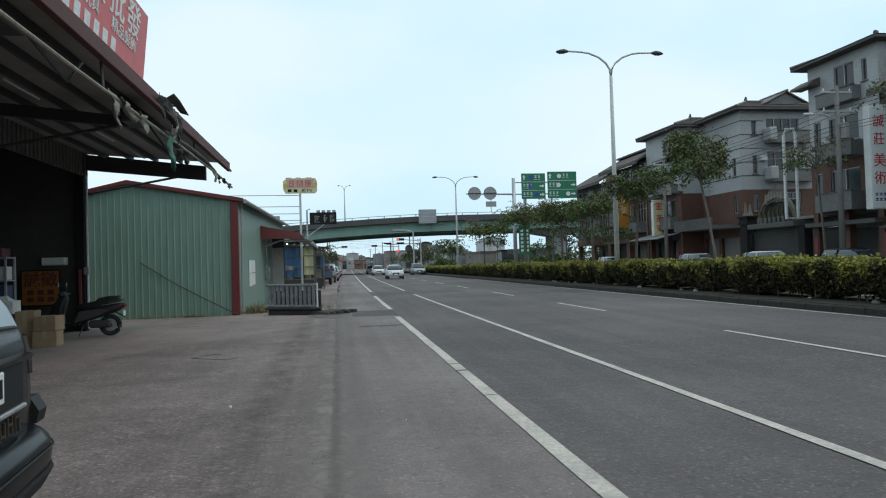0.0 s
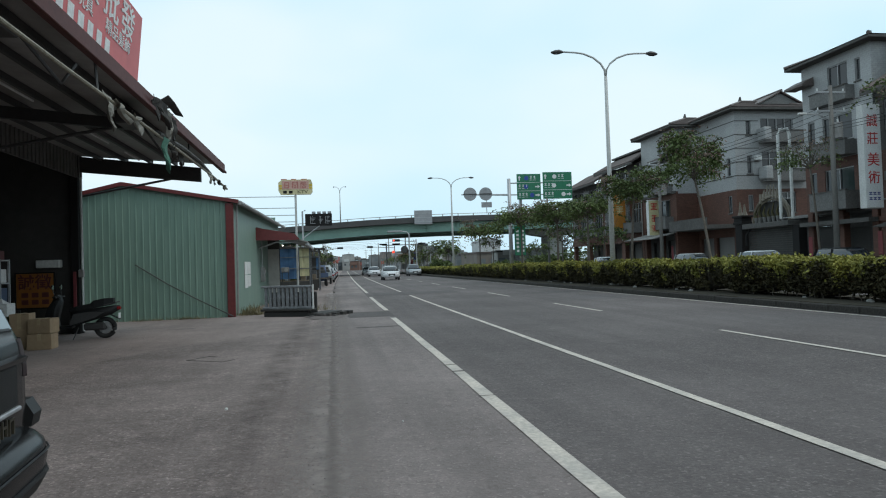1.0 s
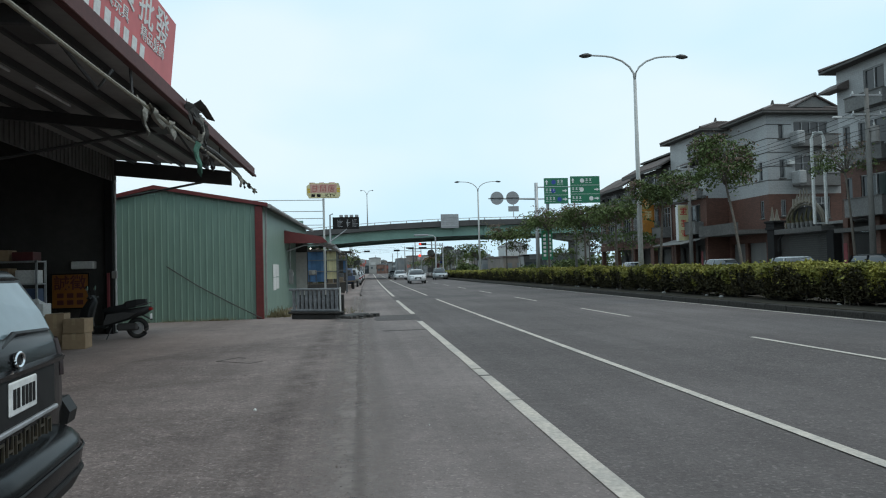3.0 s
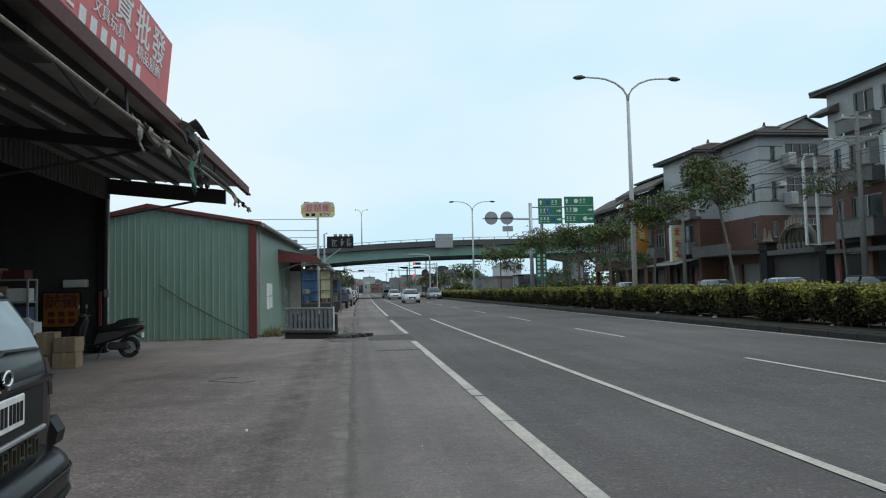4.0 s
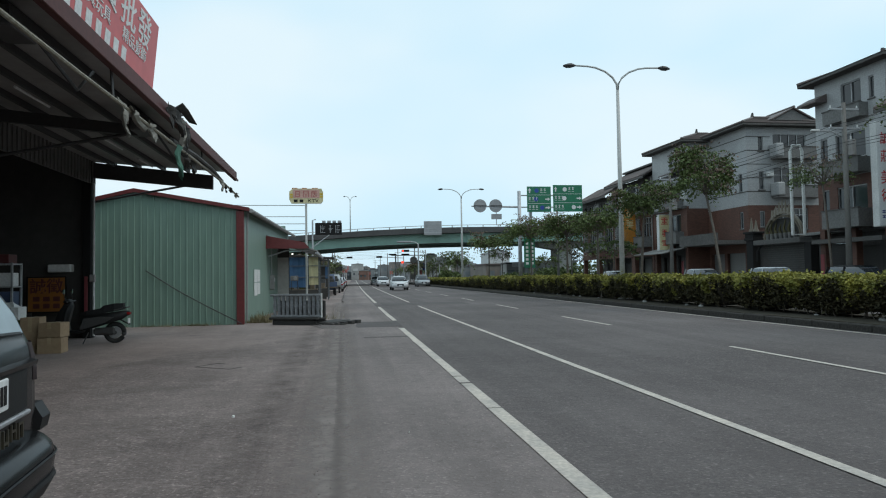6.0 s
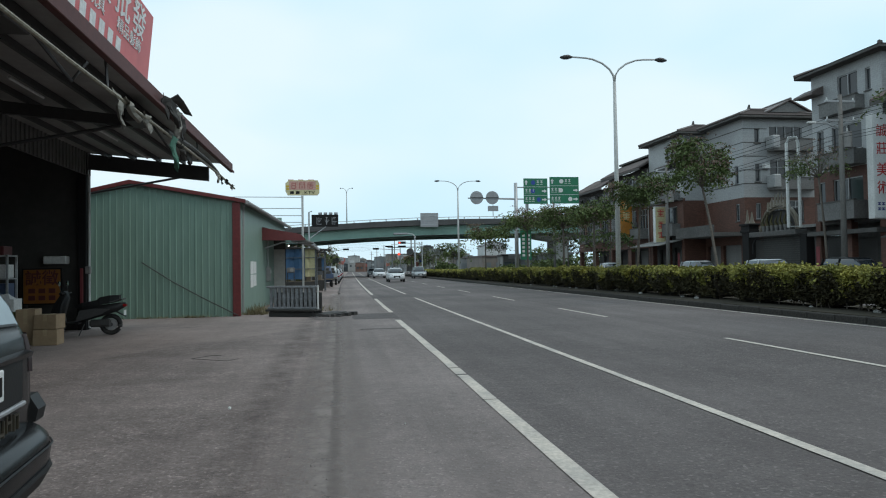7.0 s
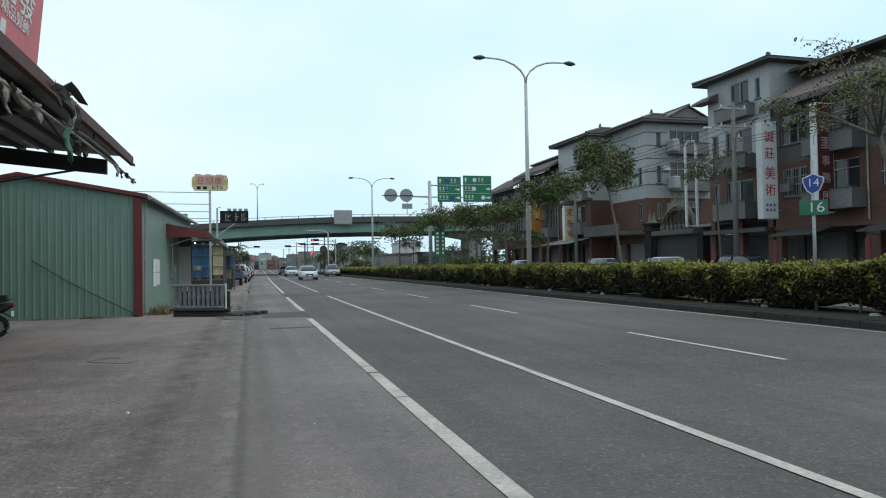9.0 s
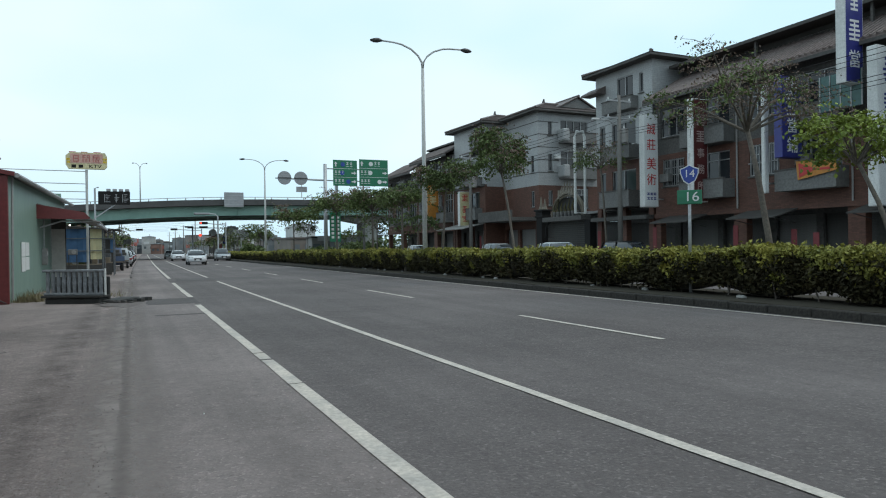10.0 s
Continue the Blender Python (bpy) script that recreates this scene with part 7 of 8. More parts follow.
# added dark backing, makes the gaps read as culvert shade
part("back_wall", boxes((0.0, 1.66, 0.34, 0.42, 0.0, 0.78), bevel=0.02), "dark_room", fn, "added dark panel for the shade behind the balusters")
part("end_post", tube([(1.74, 0, 0.27), (1.74, 0, 1.02)], 0.03, 8), "white_metal", fn, "white end post")
cu_ = thing("culvert_slab", "broken dark concrete slabs over the roadside ditch", "slab", pose(-0.72, 21.75, 0, 0, 0, -28))
part("slab", boxes((-0.05, 0.55, -0.2, 1.1, 0.0, 0.1), bevel=0.03), "dark_room", cu_)
rngd = random.Random(4)
for k in range(26):
    a, b, s_ = rngd.uniform(-0.1, 0.85), rngd.uniform(-0.5, 0.9), rngd.uniform(0.08, 0.24)
    part("rubble", prism([(a, b), (a + s_, b - s_ * 0.2), (a + s_ * 1.2, b + s_ * 0.5), (a + s_ * 0.4, b + s_ * 0.8)], "z", 0.0, rngd.uniform(0.03, 0.13)), rngd.choice(("dark_room", "patch", "seam")), cu_)
rngw = np.random.default_rng(5)
wd = thing("weeds", "tuft of dry weeds at the shed corner", "weeds", kind="stuff")
vs_, fs_ = [], []
for cx, cy, n, r in ((-2.75, 23.6, 380, 0.28), (-0.9, 24.6, 200, 0.3), (-4.5, 22.7, 120, 0.3), (-5.8, 22.7, 90, 0.4), (-3.0, 26.0, 140, 0.3)):
    for k in range(n):
        x, y = cx + rngw.normal(0, r), cy + rngw.normal(0, r * (0.6 if cy > 23 else 0.1))
        h = rngw.uniform(0.06, 0.34 if cx > -4 else 0.12)
        a = rngw.uniform(0, 6.28)
        i = len(vs_)
        vs_ += [(x - 0.012 * math.cos(a), y - 0.012 * math.sin(a), 0), (x + 0.012 * math.cos(a), y + 0.012 * math.sin(a), 0), (x + rngw.normal(0, 0.1), y + rngw.normal(0, 0.1), h)]
        fs_.append((i, i + 1, i + 2))
raw("blades", vs_, fs_, "dry_grass", wd)

# ---- stalls and signs further up ----
kt = thing("pole_sign", "faded yellow and pink karaoke sign on a tall pole", "sign", pose(-1.93, 38.08, 0.647) @ Matrix.Scale(0.56, 4))
part("pole", tube([(0.05, 0, -1.16), (0.05, 0, 8.7)], 0.11, 10), "lamp_paint", kt)
part("panel", prism([(-1.55, 9.1), (-1.35, 8.75), (1.5, 8.75), (1.7, 9.0), (1.7, 9.85), (1.55, 10.2), (-1.2, 10.2), (-1.55, 9.9)], "y", -0.2, 0.2), "sign_cream", kt)
pk = part("pink_field", boxes((-1.2, 1.35, -0.215, -0.205, 9.25, 10.1)), mat("faded pink sign", (0.56, 0.33, 0.27), rough=0.5, fine=6, coarse=1, dirt=0.3, bump=0.0), kt)
GL = (((-0.22, 0.22, 0.5, 0.57), (-0.22, 0.22, 0.0, 0.07), (-0.22, -0.15, 0.07, 0.5), (0.15, 0.22, 0.07, 0.5), (-0.15, 0.15, 0.26, 0.32)),
      ((-0.28, -0.21, 0.0, 0.6), (0.21, 0.28, 0.0, 0.6), (-0.21, -0.04, 0.53, 0.6), (0.04, 0.21, 0.53, 0.6), (-0.21, -0.04, 0.36, 0.41), (0.04, 0.21, 0.36, 0.41), (-0.1, 0.1, 0.22, 0.27), (-0.1, 0.1, 0.05, 0.1), (-0.03, 0.03, 0.1, 0.22)),
      ((-0.25, 0.25, 0.53, 0.6), (-0.25, 0.25, 0.4, 0.45), (-0.28, -0.21, 0.0, 0.53), (0.0, 0.06, 0.2, 0.4), (-0.15, 0.28, 0.28, 0.33), (-0.12, 0.22, 0.0, 0.05), (-0.12, -0.06, 0.05, 0.2), (0.16, 0.22, 0.05, 0.2), (-0.12, 0.22, 0.16, 0.2)))
for k, g_ in enumerate(GL):
    x = -0.75 + k * 0.8
    part("glyph", boxes(*[(x + a, x + b, -0.23, -0.217, 9.37 + c, 9.37 + d) for a, b, c, d in g_]), "faded_red", pk)
for x0, x1 in ((-1.3, -0.75), (-0.35, 0.15), (0.6, 1.2)):
    part("crest", boxes((x0, x1, -0.1, 0.1, 10.2, 10.28), bevel=0.02), "faded_red", kt)
for x0, x1, z in ((-1.5, -1.2, 9.5), (1.38, 1.68, 9.55), (-1.45, -1.2, 9.25), (1.38, 1.66, 9.3)):
    part("side_panel", boxes((x0, x1, -0.212, -0.204, z, z + 0.18)), "sign_yellow", kt)
words("KTV", 0.42, "black", kt, Matrix.Translation((0.75, -0.21, 8.98)) @ pose(0, 0, 0, 90, 0, 0), sx=1.3)
for k in range(2):
    part("text_bar", boxes((-1.1 + k * 0.55, -0.75 + k * 0.55, -0.215, -0.205, 8.85, 9.12)), "black", kt)
for z in (8.55, 7.45, 6.75, 6.1):
    part("side_rail", tube([(0.05, 0, z), (-9, 0, z + 0.05)], 0.035, 6), "galv", kt)
ld = thing("message_board", "black roadside message board on a steel bracket", "sign", pose(-1.25, 67.0, 0))
part("panel", boxes((-1.25, 1.3, -0.15, 0.15, 5.6, 6.75), bevel=0.03), "black", ld)
for k in range(3):
    x = -0.8 + k * 0.72
    for q in range(6):
        a, z = 0.08 * ((q * 7 + k * 3) % 4), 5.8 + q * 0.13
        part("text_bar", boxes((x + 0.12 + a * 0.4, x + 0.52 - a, -0.165, -0.155, z, z + 0.045)), "sign_grey", ld)
    part("text_bar", boxes((x + 0.04 + 0.2 * (k % 2), x + 0.09 + 0.2 * (k % 2), -0.168, -0.1655, 5.78, 6.5)), "sign_grey", ld)
for k in range(4):
    part("top_lamp", boxes((-0.6 + k * 0.5, -0.25 + k * 0.5, -0.1, 0.1, 6.76, 6.98), bevel=0.03), "sign_grey", ld)
part("post", tube([(-1.5, 0, 0), (-1.5, 0, 7.0), (-1.2, 0, 7.1)], 0.08, 8), "galv", ld)
part("brace", tube([(-1.5, 0, 4.4), (0.1, 0, 5.6)], 0.05, 6), "galv", ld)


def stall(y, x0, x1, depth, h, label, cloth=None):
    t = thing("market_stall", label, "stall", pose(0, y, 0), group="roadside stalls")
    for x in (x0, x1):
        for d in (0, depth):
            part("post", tube([(x, d, 0), (x, d, h)], 0.04, 6), "stall_steel", t)
    part("roof", prism([(x0 - 0.3, h + 0.15), (x1 + 0.4, h - 0.05), (x1 + 0.4, h), (x0 - 0.3, h + 0.2)], "y", -0.4, depth + 0.4), "dark_sheet", t)
    part("table", boxes((x0 + 0.2, x1 - 0.1, 0.2, 1.2, 0.75, 0.8)), "wood", t)
    for x in (x0 + 0.3, x1 - 0.2):
        part("table_leg", boxes((x - 0.03, x + 0.03, 0.3, 0.36, 0, 0.75)), "wood", t)
    part("rail", boxes((x0, x1, -0.03, 0.03, h * 0.55, h * 0.55 + 0.05)), "stall_steel", t)
    if cloth:
        part("side_sheet", loft([[(x0 + f * (x1 - x0) * 0.7, 0.06 + 0.08 * math.sin(f * 14) + d, z) for f in (0, 0.2, 0.4, 0.6, 0.8, 1.0)] + [(x0 + f * (x1 - x0) * 0.7, 0.075 + 0.08 * math.sin(f * 14) + d, z) for f in (1.0, 0.8, 0.6, 0.4, 0.2, 0)] for z, d in ((0.9, 0.1), (h, 0))]), cloth, t)
        if cloth == "tarp_blue":
            part("curtain", loft([[(x0 + (x1 - x0) * (0.72 + 0.26 * f), 0.04 + 0.05 * math.sin(f * 17) + d, z) for f in (0, 0.25, 0.5, 0.75, 1.0)] + [(x0 + (x1 - x0) * (0.72 + 0.26 * f), 0.055 + 0.05 * math.sin(f * 17) + d, z) for f in (1.0, 0.75, 0.5, 0.25, 0)] for z, d in ((1.05, 0.06), (h, 0))]), "sign_cream", t, "pale yellowed curtain")
    part("back_sheet", boxes((x0 + 0.05, x1 - 0.05, depth - 0.04, depth - 0.02, 0.1, h * 0.8)), "dark_sheet", t)
    part("counter_skirt", boxes((x0 + 0.22, x1 - 0.12, 0.16, 0.19, 0.05, 0.74)), "dark_sheet", t)
    for d in (-0.04, depth - 0.1):
        part("loft_rail", boxes((x0, x1, d, d + 0.06, h * 0.8, h * 0.8 + 0.04)), "stall_steel", t)
    rq = random.Random(int(y))
    for k in range(9):
        x, d, s_ = rq.uniform(x0 + 0.1, x1 - 0.4), rq.uniform(1.4, depth - 0.5), rq.uniform(0.2, 0.45)
        part("crate", boxes((x, x + s_, d, d + s_, 0, rq.uniform(0.4, 1.5)), bevel=0.02), rq.choice(("dark_sheet", "stall_steel", "tarp_blue", "dark_sheet", "steel", "dark_room")), t)
    for k in range(4):
        x = rq.uniform(x0 + 0.1, x1 - 0.2)
        part("hanging_bag", boxes((x, x + rq.uniform(0.12, 0.3), 0.3, 0.4, h * 0.5, h * 0.78), bevel=0.02), rq.choice(("cloth_pale", "dark_sheet", "tarp_blue", "dark_room")), t)
    for k in range(5):
        x = x0 + 0.35 + k * (x1 - x0 - 0.6) / 5
        part("ware", boxes((x, x + 0.28, 0.35, 0.75, 0.8, 1.0 + 0.1 * (k % 3)), bevel=0.02), ("card", "paper", "olive", "dark_sheet", "wood")[k], t)
    return t


stall(41.5, -3.5, -1.35, 3.0, 2.7, "roadside stall with a bright blue tarpaulin side", "tarp_blue")
stall(46.2, -2.75, -0.9, 3.0, 2.8, "steel-framed roadside stall with wares on a table", "cloth_pale")
stall(53.0, -4.2, -1.9, 3.0, 2.9, "steel-framed roadside stall with a flat sheet roof")
stall(60.0, -3.8, -1.6, 3.5, 3.0, "steel-framed roadside stall stacked with goods", "cloth_pale")
ac = thing("air_conditioner", "white air-conditioner unit beside the blue tarpaulin", "air conditioner", pose(-2.75, 40.9, 1.3))
part("case", boxes((-0.22, 0.22, -0.15, 0.15, 0, 0.3), bevel=0.03), "balcony_tile", ac)
part("grille", disc((0.06, 0.15), 0.11, "y", -0.165, -0.15, 18), "sheet", ac)
part("stand", boxes((-0.2, -0.17, -0.1, 0.1, -1.31, 0), (0.17, 0.2, -0.1, 0.1, -1.31, 0)), "dark_room", ac)

# ---- traffic lights ----
def signal(x, y, arm, lit=True):
    t = thing("traffic_light", "grey mast with a horizontal traffic light on its arm", "traffic light", pose(x, y, 0), group="traffic lights")
    part("mast", tube([(0, 0, 0), (0, 0, 5.6)], 0.1, 8, 0.08), "galv", t)
    part("arm", tube([(0, 0, 5.2), (-arm, 0, 5.5)], 0.06, 6), "galv", t)
    h = part("head", boxes((-arm - 0.6, -arm + 0.6, -0.15, 0.1, 5.3, 5.68), bevel=0.04), "black", t)
    for k, m_ in enumerate(("red_lamp", "sign_yellow", "sign_green")):
        part("lens", disc((-arm - 0.38 + 0.38 * k, 5.49), 0.13, "y", -0.17, -0.15, 14), m_ if k == 0 and lit else "glass", h)
    return t


signal(13.2, 108, 3.2)
signal(12.6, 140, 5.0, False)
signal(-1.4, 142, -3.0, False)
lm = thing("mast_lamp", "grey single-arm lamp mast with broad flat head", "street lamp", pose(12.4, 111, 0))
part("mast", tube([(0, 0, 0), (0, 0, 6.6), (-0.4, 0, 6.95), (-1.2, 0, 7.05)], 0.14, 8, 0.08), "galv", lm)
part("head", boxes((-3.5, -1.15, -0.3, 0.3, 6.9, 7.2), bevel=0.08), "sign_grey", lm)

# ---- town beyond the overpass ----
rngb = random.Random(9)
for k in range(78):
    side = k % 2
    y = 116 + k * 6.2
    if side:
        x = rngb.uniform(17, 34) + (y - 120) * 0.02 - max(0, y - 330) * 0.09
    else:
        x = rngb.uniform(-20, -9) + (y - 120) * 0.03
    w, d, h = rngb.uniform(7, 12), rngb.uniform(8, 12), rngb.choice((4.5, 6.5, 7.5, 9.5, 12.0))
    h = min(h, 2.6 + y * 0.016)
    if y > 330:
        h *= rngb.uniform(0.45, 0.9)
    if side and y < 240:
        x, w, h = x + 9 + (240 - y) * 0.05, w * 0.7, min(h, 3.6)
    t = thing("town_building", "distant %s town building with dark windows" % ("pale", "grey-blue", "brownish")[k % 3], "building", pose(x, y, -0.03, 0, 0, rngb.uniform(-8, 8)), group="town buildings")
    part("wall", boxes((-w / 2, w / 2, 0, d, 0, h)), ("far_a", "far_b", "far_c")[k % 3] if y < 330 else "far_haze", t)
    part("roof", boxes((-w / 2 - 0.2, w / 2 + 0.2, -0.2, d + 0.2, h, h + 0.35)), ("sheet", "cement", "roof_tile")[(k // 2) % 3], t)
    for fl in range(int(h // 3)):
        for q in range(3):
            xx = -w / 2 + w * (q + 0.5) / 3
            part("window", boxes((xx - 0.7, xx + 0.7, -0.06, 0.02, 1.0 + fl * 3, 2.4 + fl * 3)), "far_glass" if y < 330 else "far_haze_glass", t)
    if k % 4 == 0:
        part("roof_tank", tube([(0, 4, h + 0.3), (0, 4, h + 1.8)], 0.7, 10), "galv", t)
    if k % 3 == 0:
        sg = part("shop_sign", boxes((-w * 0.3, w * 0.3, -0.3, -0.1, 3.0, 4.0)), ("sign_red", "sign_yellow", "sign_blue", "white")[k % 4], t)
for k in range(9):
    utility_pole(-2.2 if k % 2 else 15.5, 146 + k * 22, 9.5, -0.03)
rngh = random.Random(51)
for k in range(16):
    y = 118 + k * 9
    x = rngh.uniform(-8.5, -4.2) + (y - 118) * 0.012
    t = thing("roadside_shed", "far low sheet-roofed roadside shed with faded hoardings", "shed", pose(x, y, -0.03), group="far sheds")
    w, h = rngh.uniform(3.0, 5.0), rngh.uniform(2.6, 4.4)
    part("wall", boxes((-w / 2, w / 2, 0, 6, 0, h)), rngh.choice(("far_b", "far_c", "dark_sheet", "far_c")), t)
    part("roof", prism([(-w / 2 - 0.5, h + 0.3), (w / 2 + 0.9, h - 0.1), (w / 2 + 0.9, h), (-w / 2 - 0.5, h + 0.4)], "y", -0.8, 6.5), "sheet", t)
    part("hoarding", boxes((-w * 0.3, w * 0.42, -0.35, -0.2, h - 0.9, h + 0.6)), rngh.choice(("faded_red", "sign_cream", "sign_blue", "sign_grey", "white")), t)
    part("doorway", boxes((-w * 0.3, w * 0.3, -0.05, 0.02, 0, 2.1)), "dark_room", t)
    part("post", tube([(w / 2 + 0.7, -0.6, 0), (w / 2 + 0.7, -0.6, h - 0.05)], 0.06, 6), "galv", t)


def gable_hall(x, y, w, d, h, rise, label, n=4):
    """A long low hall with a gable roof and a row of windows in its front."""
    t = thing("gable_hall", label, "building", pose(x, y, -0.03), group="town buildings")
    part("wall", boxes((0, w, 0, d, 0, h)), "far_white", t)
    part("gable", prism([(0, h), (w, h), (w * 0.42, h + rise)], "y", 0.02, d - 0.02), "far_white", t)
    part("roof", prism([(-0.3, h - 0.05), (w * 0.42, h + rise + 0.05), (w + 0.3, h - 0.05), (w + 0.3, h + 0.1), (w * 0.42, h + rise + 0.22), (-0.3, h + 0.1)], "y", -0.3, d + 0.3), "far_b", t)
    for k in range(n):
        xx = w * (k + 0.5) / n
        part("window", boxes((xx - 0.45, xx + 0.45, -0.06, 0.02, 0.9, 2.2)), "far_glass", t)
    return t


gable_hall(29.6, 210, 14.2, 14, 4.2, 2.2, "long white hall with a low gable roof")
gable_hall(44.6, 205, 6.5, 12, 8.0, 1.3, "two-storey white house with dark windows")
# crossing: signal gantry, boards and bare trees
gn = thing("signal_gantry", "grey gantry across the far carriageway with hooded signals and round sign", "traffic light", pose(10.4, 133, 0))
for x in (0.0, 7.4):
    part("mast", tube([(x, 0, 0), (x, 0, 5.7)], 0.13, 8), "galv", gn)
part("beam", boxes((-0.9, 7.6, -0.1, 0.1, 5.45, 5.6)), "galv", gn)
part("lower_beam", boxes((0.0, 7.4, -0.06, 0.06, 4.0, 4.1)), "galv", gn)
for x in (-0.6, 1.9, 6.9):
    part("hood", boxes((x - 0.75, x + 0.75, -0.35, 0.2, 5.6, 5.85), bevel=0.05), "black", gn)
part("round_sign", disc((3.5, 4.6), 0.62, "y", -0.16, -0.12, 20), "white", gn)
part("sign_ring", disc((3.5, 4.6), 0.72, "y", -0.12, -0.1, 20), "faded_red", gn)
part("red_signal", disc((1.3, 4.2), 0.24, "y", -0.2, -0.12, 14), "red_lamp", gn)
part("blue_sign", boxes((5.3, 6.0, -0.15, -0.1, 2.6, 4.0)), "sign_blue", gn)
part("board", boxes((4.4, 5.1, -0.15, -0.1, 1.0, 2.6)), "faded_red", gn)
rngt = random.Random(12)
for k in range(17):
    y = 116 + k * 5.5
    x = (14.8 + rngt.uniform(0, 9)) if k % 3 else 14.2 + (y - 116) * 0.02
    tree(x, y, -0.03, 0.07, 5, rngt.uniform(2.9, 4.1), rngt.uniform(0.9, 1.7), 1.2, rngt.uniform(0.7, 1.2), 260 + 160 * (k % 3), 0.26, 0.9 if k % 2 else 0.35, 140 + k, far=True, label="thin distant street tree with a sparse brownish crown")
for k, (x, y, h) in enumerate(((-3.0, 96, 4.5), (-4.5, 124, 5.2), (-2.6, 150, 4.4), (-2.0, 178, 5.0), (-6.0, 104, 5.5))):
    tree(x, y, -0.03, 0.1, 6, h * 0.75, 2.0, 1.8, 1.3, 900, 0.3, 0.5, 170 + k, far=True, label="distant roadside tree with a dull dark crown")
shp = thing("bush_row", "far green shrubs and saplings behind the pavement", "shrubs", kind="stuff")
rngs = np.random.default_rng(77)
pts_, szs_ = [], []
for cx, cy, r, h in ((29, 88, 2.5, 2.2), (34, 92, 3.5, 2.8), (40, 94, 4, 3.2), (24, 93, 2.2, 1.6), (46, 95, 4, 3.0), (30, 97, 3, 2.2), (16.5, 104, 2, 2.0), (-12, 112, 4, 3.5), (-20, 110, 5, 4.5)):
    q = rngs.normal(size=(700, 3))
    q /= np.linalg.norm(q, axis=1)[:, None]
    q *= (0.55 + 0.45 * rngs.random((700, 1))) * (1 + 0.3 * np.sin(q[:, :1] * 7) * np.cos(q[:, 1:2] * 6))
    pts_.append(q * np.array([r, r * 0.8, h * 0.55]) + np.array([cx, cy, h * 0.55]))
pts_ = np.concatenate(pts_)
leaves(pts_, rngs.uniform(0.25, 0.55, len(pts_)), rngs, "leaf_tree", "foliage", shp, flat=1.0)

# ---- small things on the ground ----
# added pale lumps in place of light spots through the hedge foot
rg = random.Random(21)
for k in range(34):
    y = 6 + k * 1.15 + rg.uniform(-0.4, 0.4)
    if rg.random() < 0.55:
        continue
    s = rg.uniform(0.08, 0.17)
    t = bmesh.new()
    bmesh.ops.create_icosphere(t, subdivisions=2, radius=1)
    for v in t.verts:
        v.co = Vector((v.co.x * s * 0.5, v.co.y * s * rg.uniform(0.95, 1.1) * 0.9, max(-0.4, v.co.z) * s * 0.4)) * (1 + 0.25 * noise.noise(v.co * 1.6 + Vector((k, 0, 0))))
    o = part("light_lump", t, "stone", None)
    o.location = (12.8 + rg.uniform(-0.12, 0.25), y, 0.19 + s * 0.15)
    tagged(o, "pale lump added for light showing through the hedge foot", "rock", group="white rocks")
for x, y, s in ((-1.16, 7.56, 0.02), (0.6, 6.4, 0.009)):
    t = bmesh.new()
    bmesh.ops.create_icosphere(t, subdivisions=1, radius=s)
    o = part("litter_scrap", t, "paper")
    o.location = (x, y, s * 0.7 + (0.012 if x > 0 else 0))
    tagged(o, "tiny white scrap of litter on the ground", "litter", group="litter")
hc = thing("drain_cover", "flush rusty drain cover in the forecourt", "drain cover", pose(-2.0, 12.0, 0.0, 0, 0, -36))
part("frame", boxes((-0.40, 0.40, -0.25, -0.225, 0, 0.008), (-0.40, -0.2, 0.23, 0.26, 0, 0.008), (-0.40, -0.365, -0.22, 0.22, 0, 0.008), (0.37, 0.40, -0.22, 0.05, 0, 0.008)), "patch", hc)
part("lid", boxes((-0.35, 0.36, -0.215, 0.215, 0, 0.006)), "apron", hc)


def crack(points, w, material="seam", name="crack", label="dark crack in the worn concrete"):
    bm = bmesh.new()
    rows = []
    for (x, y), (x2, y2) in zip(points, points[1:]):
        for q in range(12):
            f = q / 12
            px_, py_ = x + (x2 - x) * f, y + (y2 - y) * f
            n1 = noise.noise((px_ * 2.1, py_ * 2.1, 3.0)) * 0.10
            ww = w * (0.45 + 0.9 * abs(noise.noise((px_ * 5, py_ * 5, 9.0))))
            d = Vector((y2 - y, x - x2)).normalized()
            rows.append((bm.verts.new((px_ + d.x * (n1 - ww), py_ + d.y * (n1 - ww), 0.004 if px_ < -0.5 else 0.013)), bm.verts.new((px_ + d.x * (n1 + ww), py_ + d.y * (n1 + ww), 0.004 if px_ < -0.5 else 0.013))))
    for (a, b), (c, d_) in zip(rows, rows[1:]):
        bm.faces.new((a, b, d_, c))
    o = part(name, bm, material)
    return tagged(structure(o, label, "crack"), group="cracks")


crack([(-4.25, 18.75), (-3.55, 18.95)], 0.09, label="dark oily stain on the forecourt")

wet = bmesh.new()
wet.faces.new([wet.verts.new((-0.25 + (0.55 + 0.28 * noise.noise((math.cos(a) * 1.5, math.sin(a) * 1.5, 7.0))) * math.cos(a), 21.0 + (1.0 + 0.5 * noise.noise((math.cos(a) * 2, math.sin(a) * 2, 3.0))) * math.sin(a), 0.0158)) for a in [2 * math.pi * k / 48 for k in range(48)]])
structure(part("damp_stain", wet, "gutter_dirt"), "dark damp stain on the paving beside the culvert", "stain")


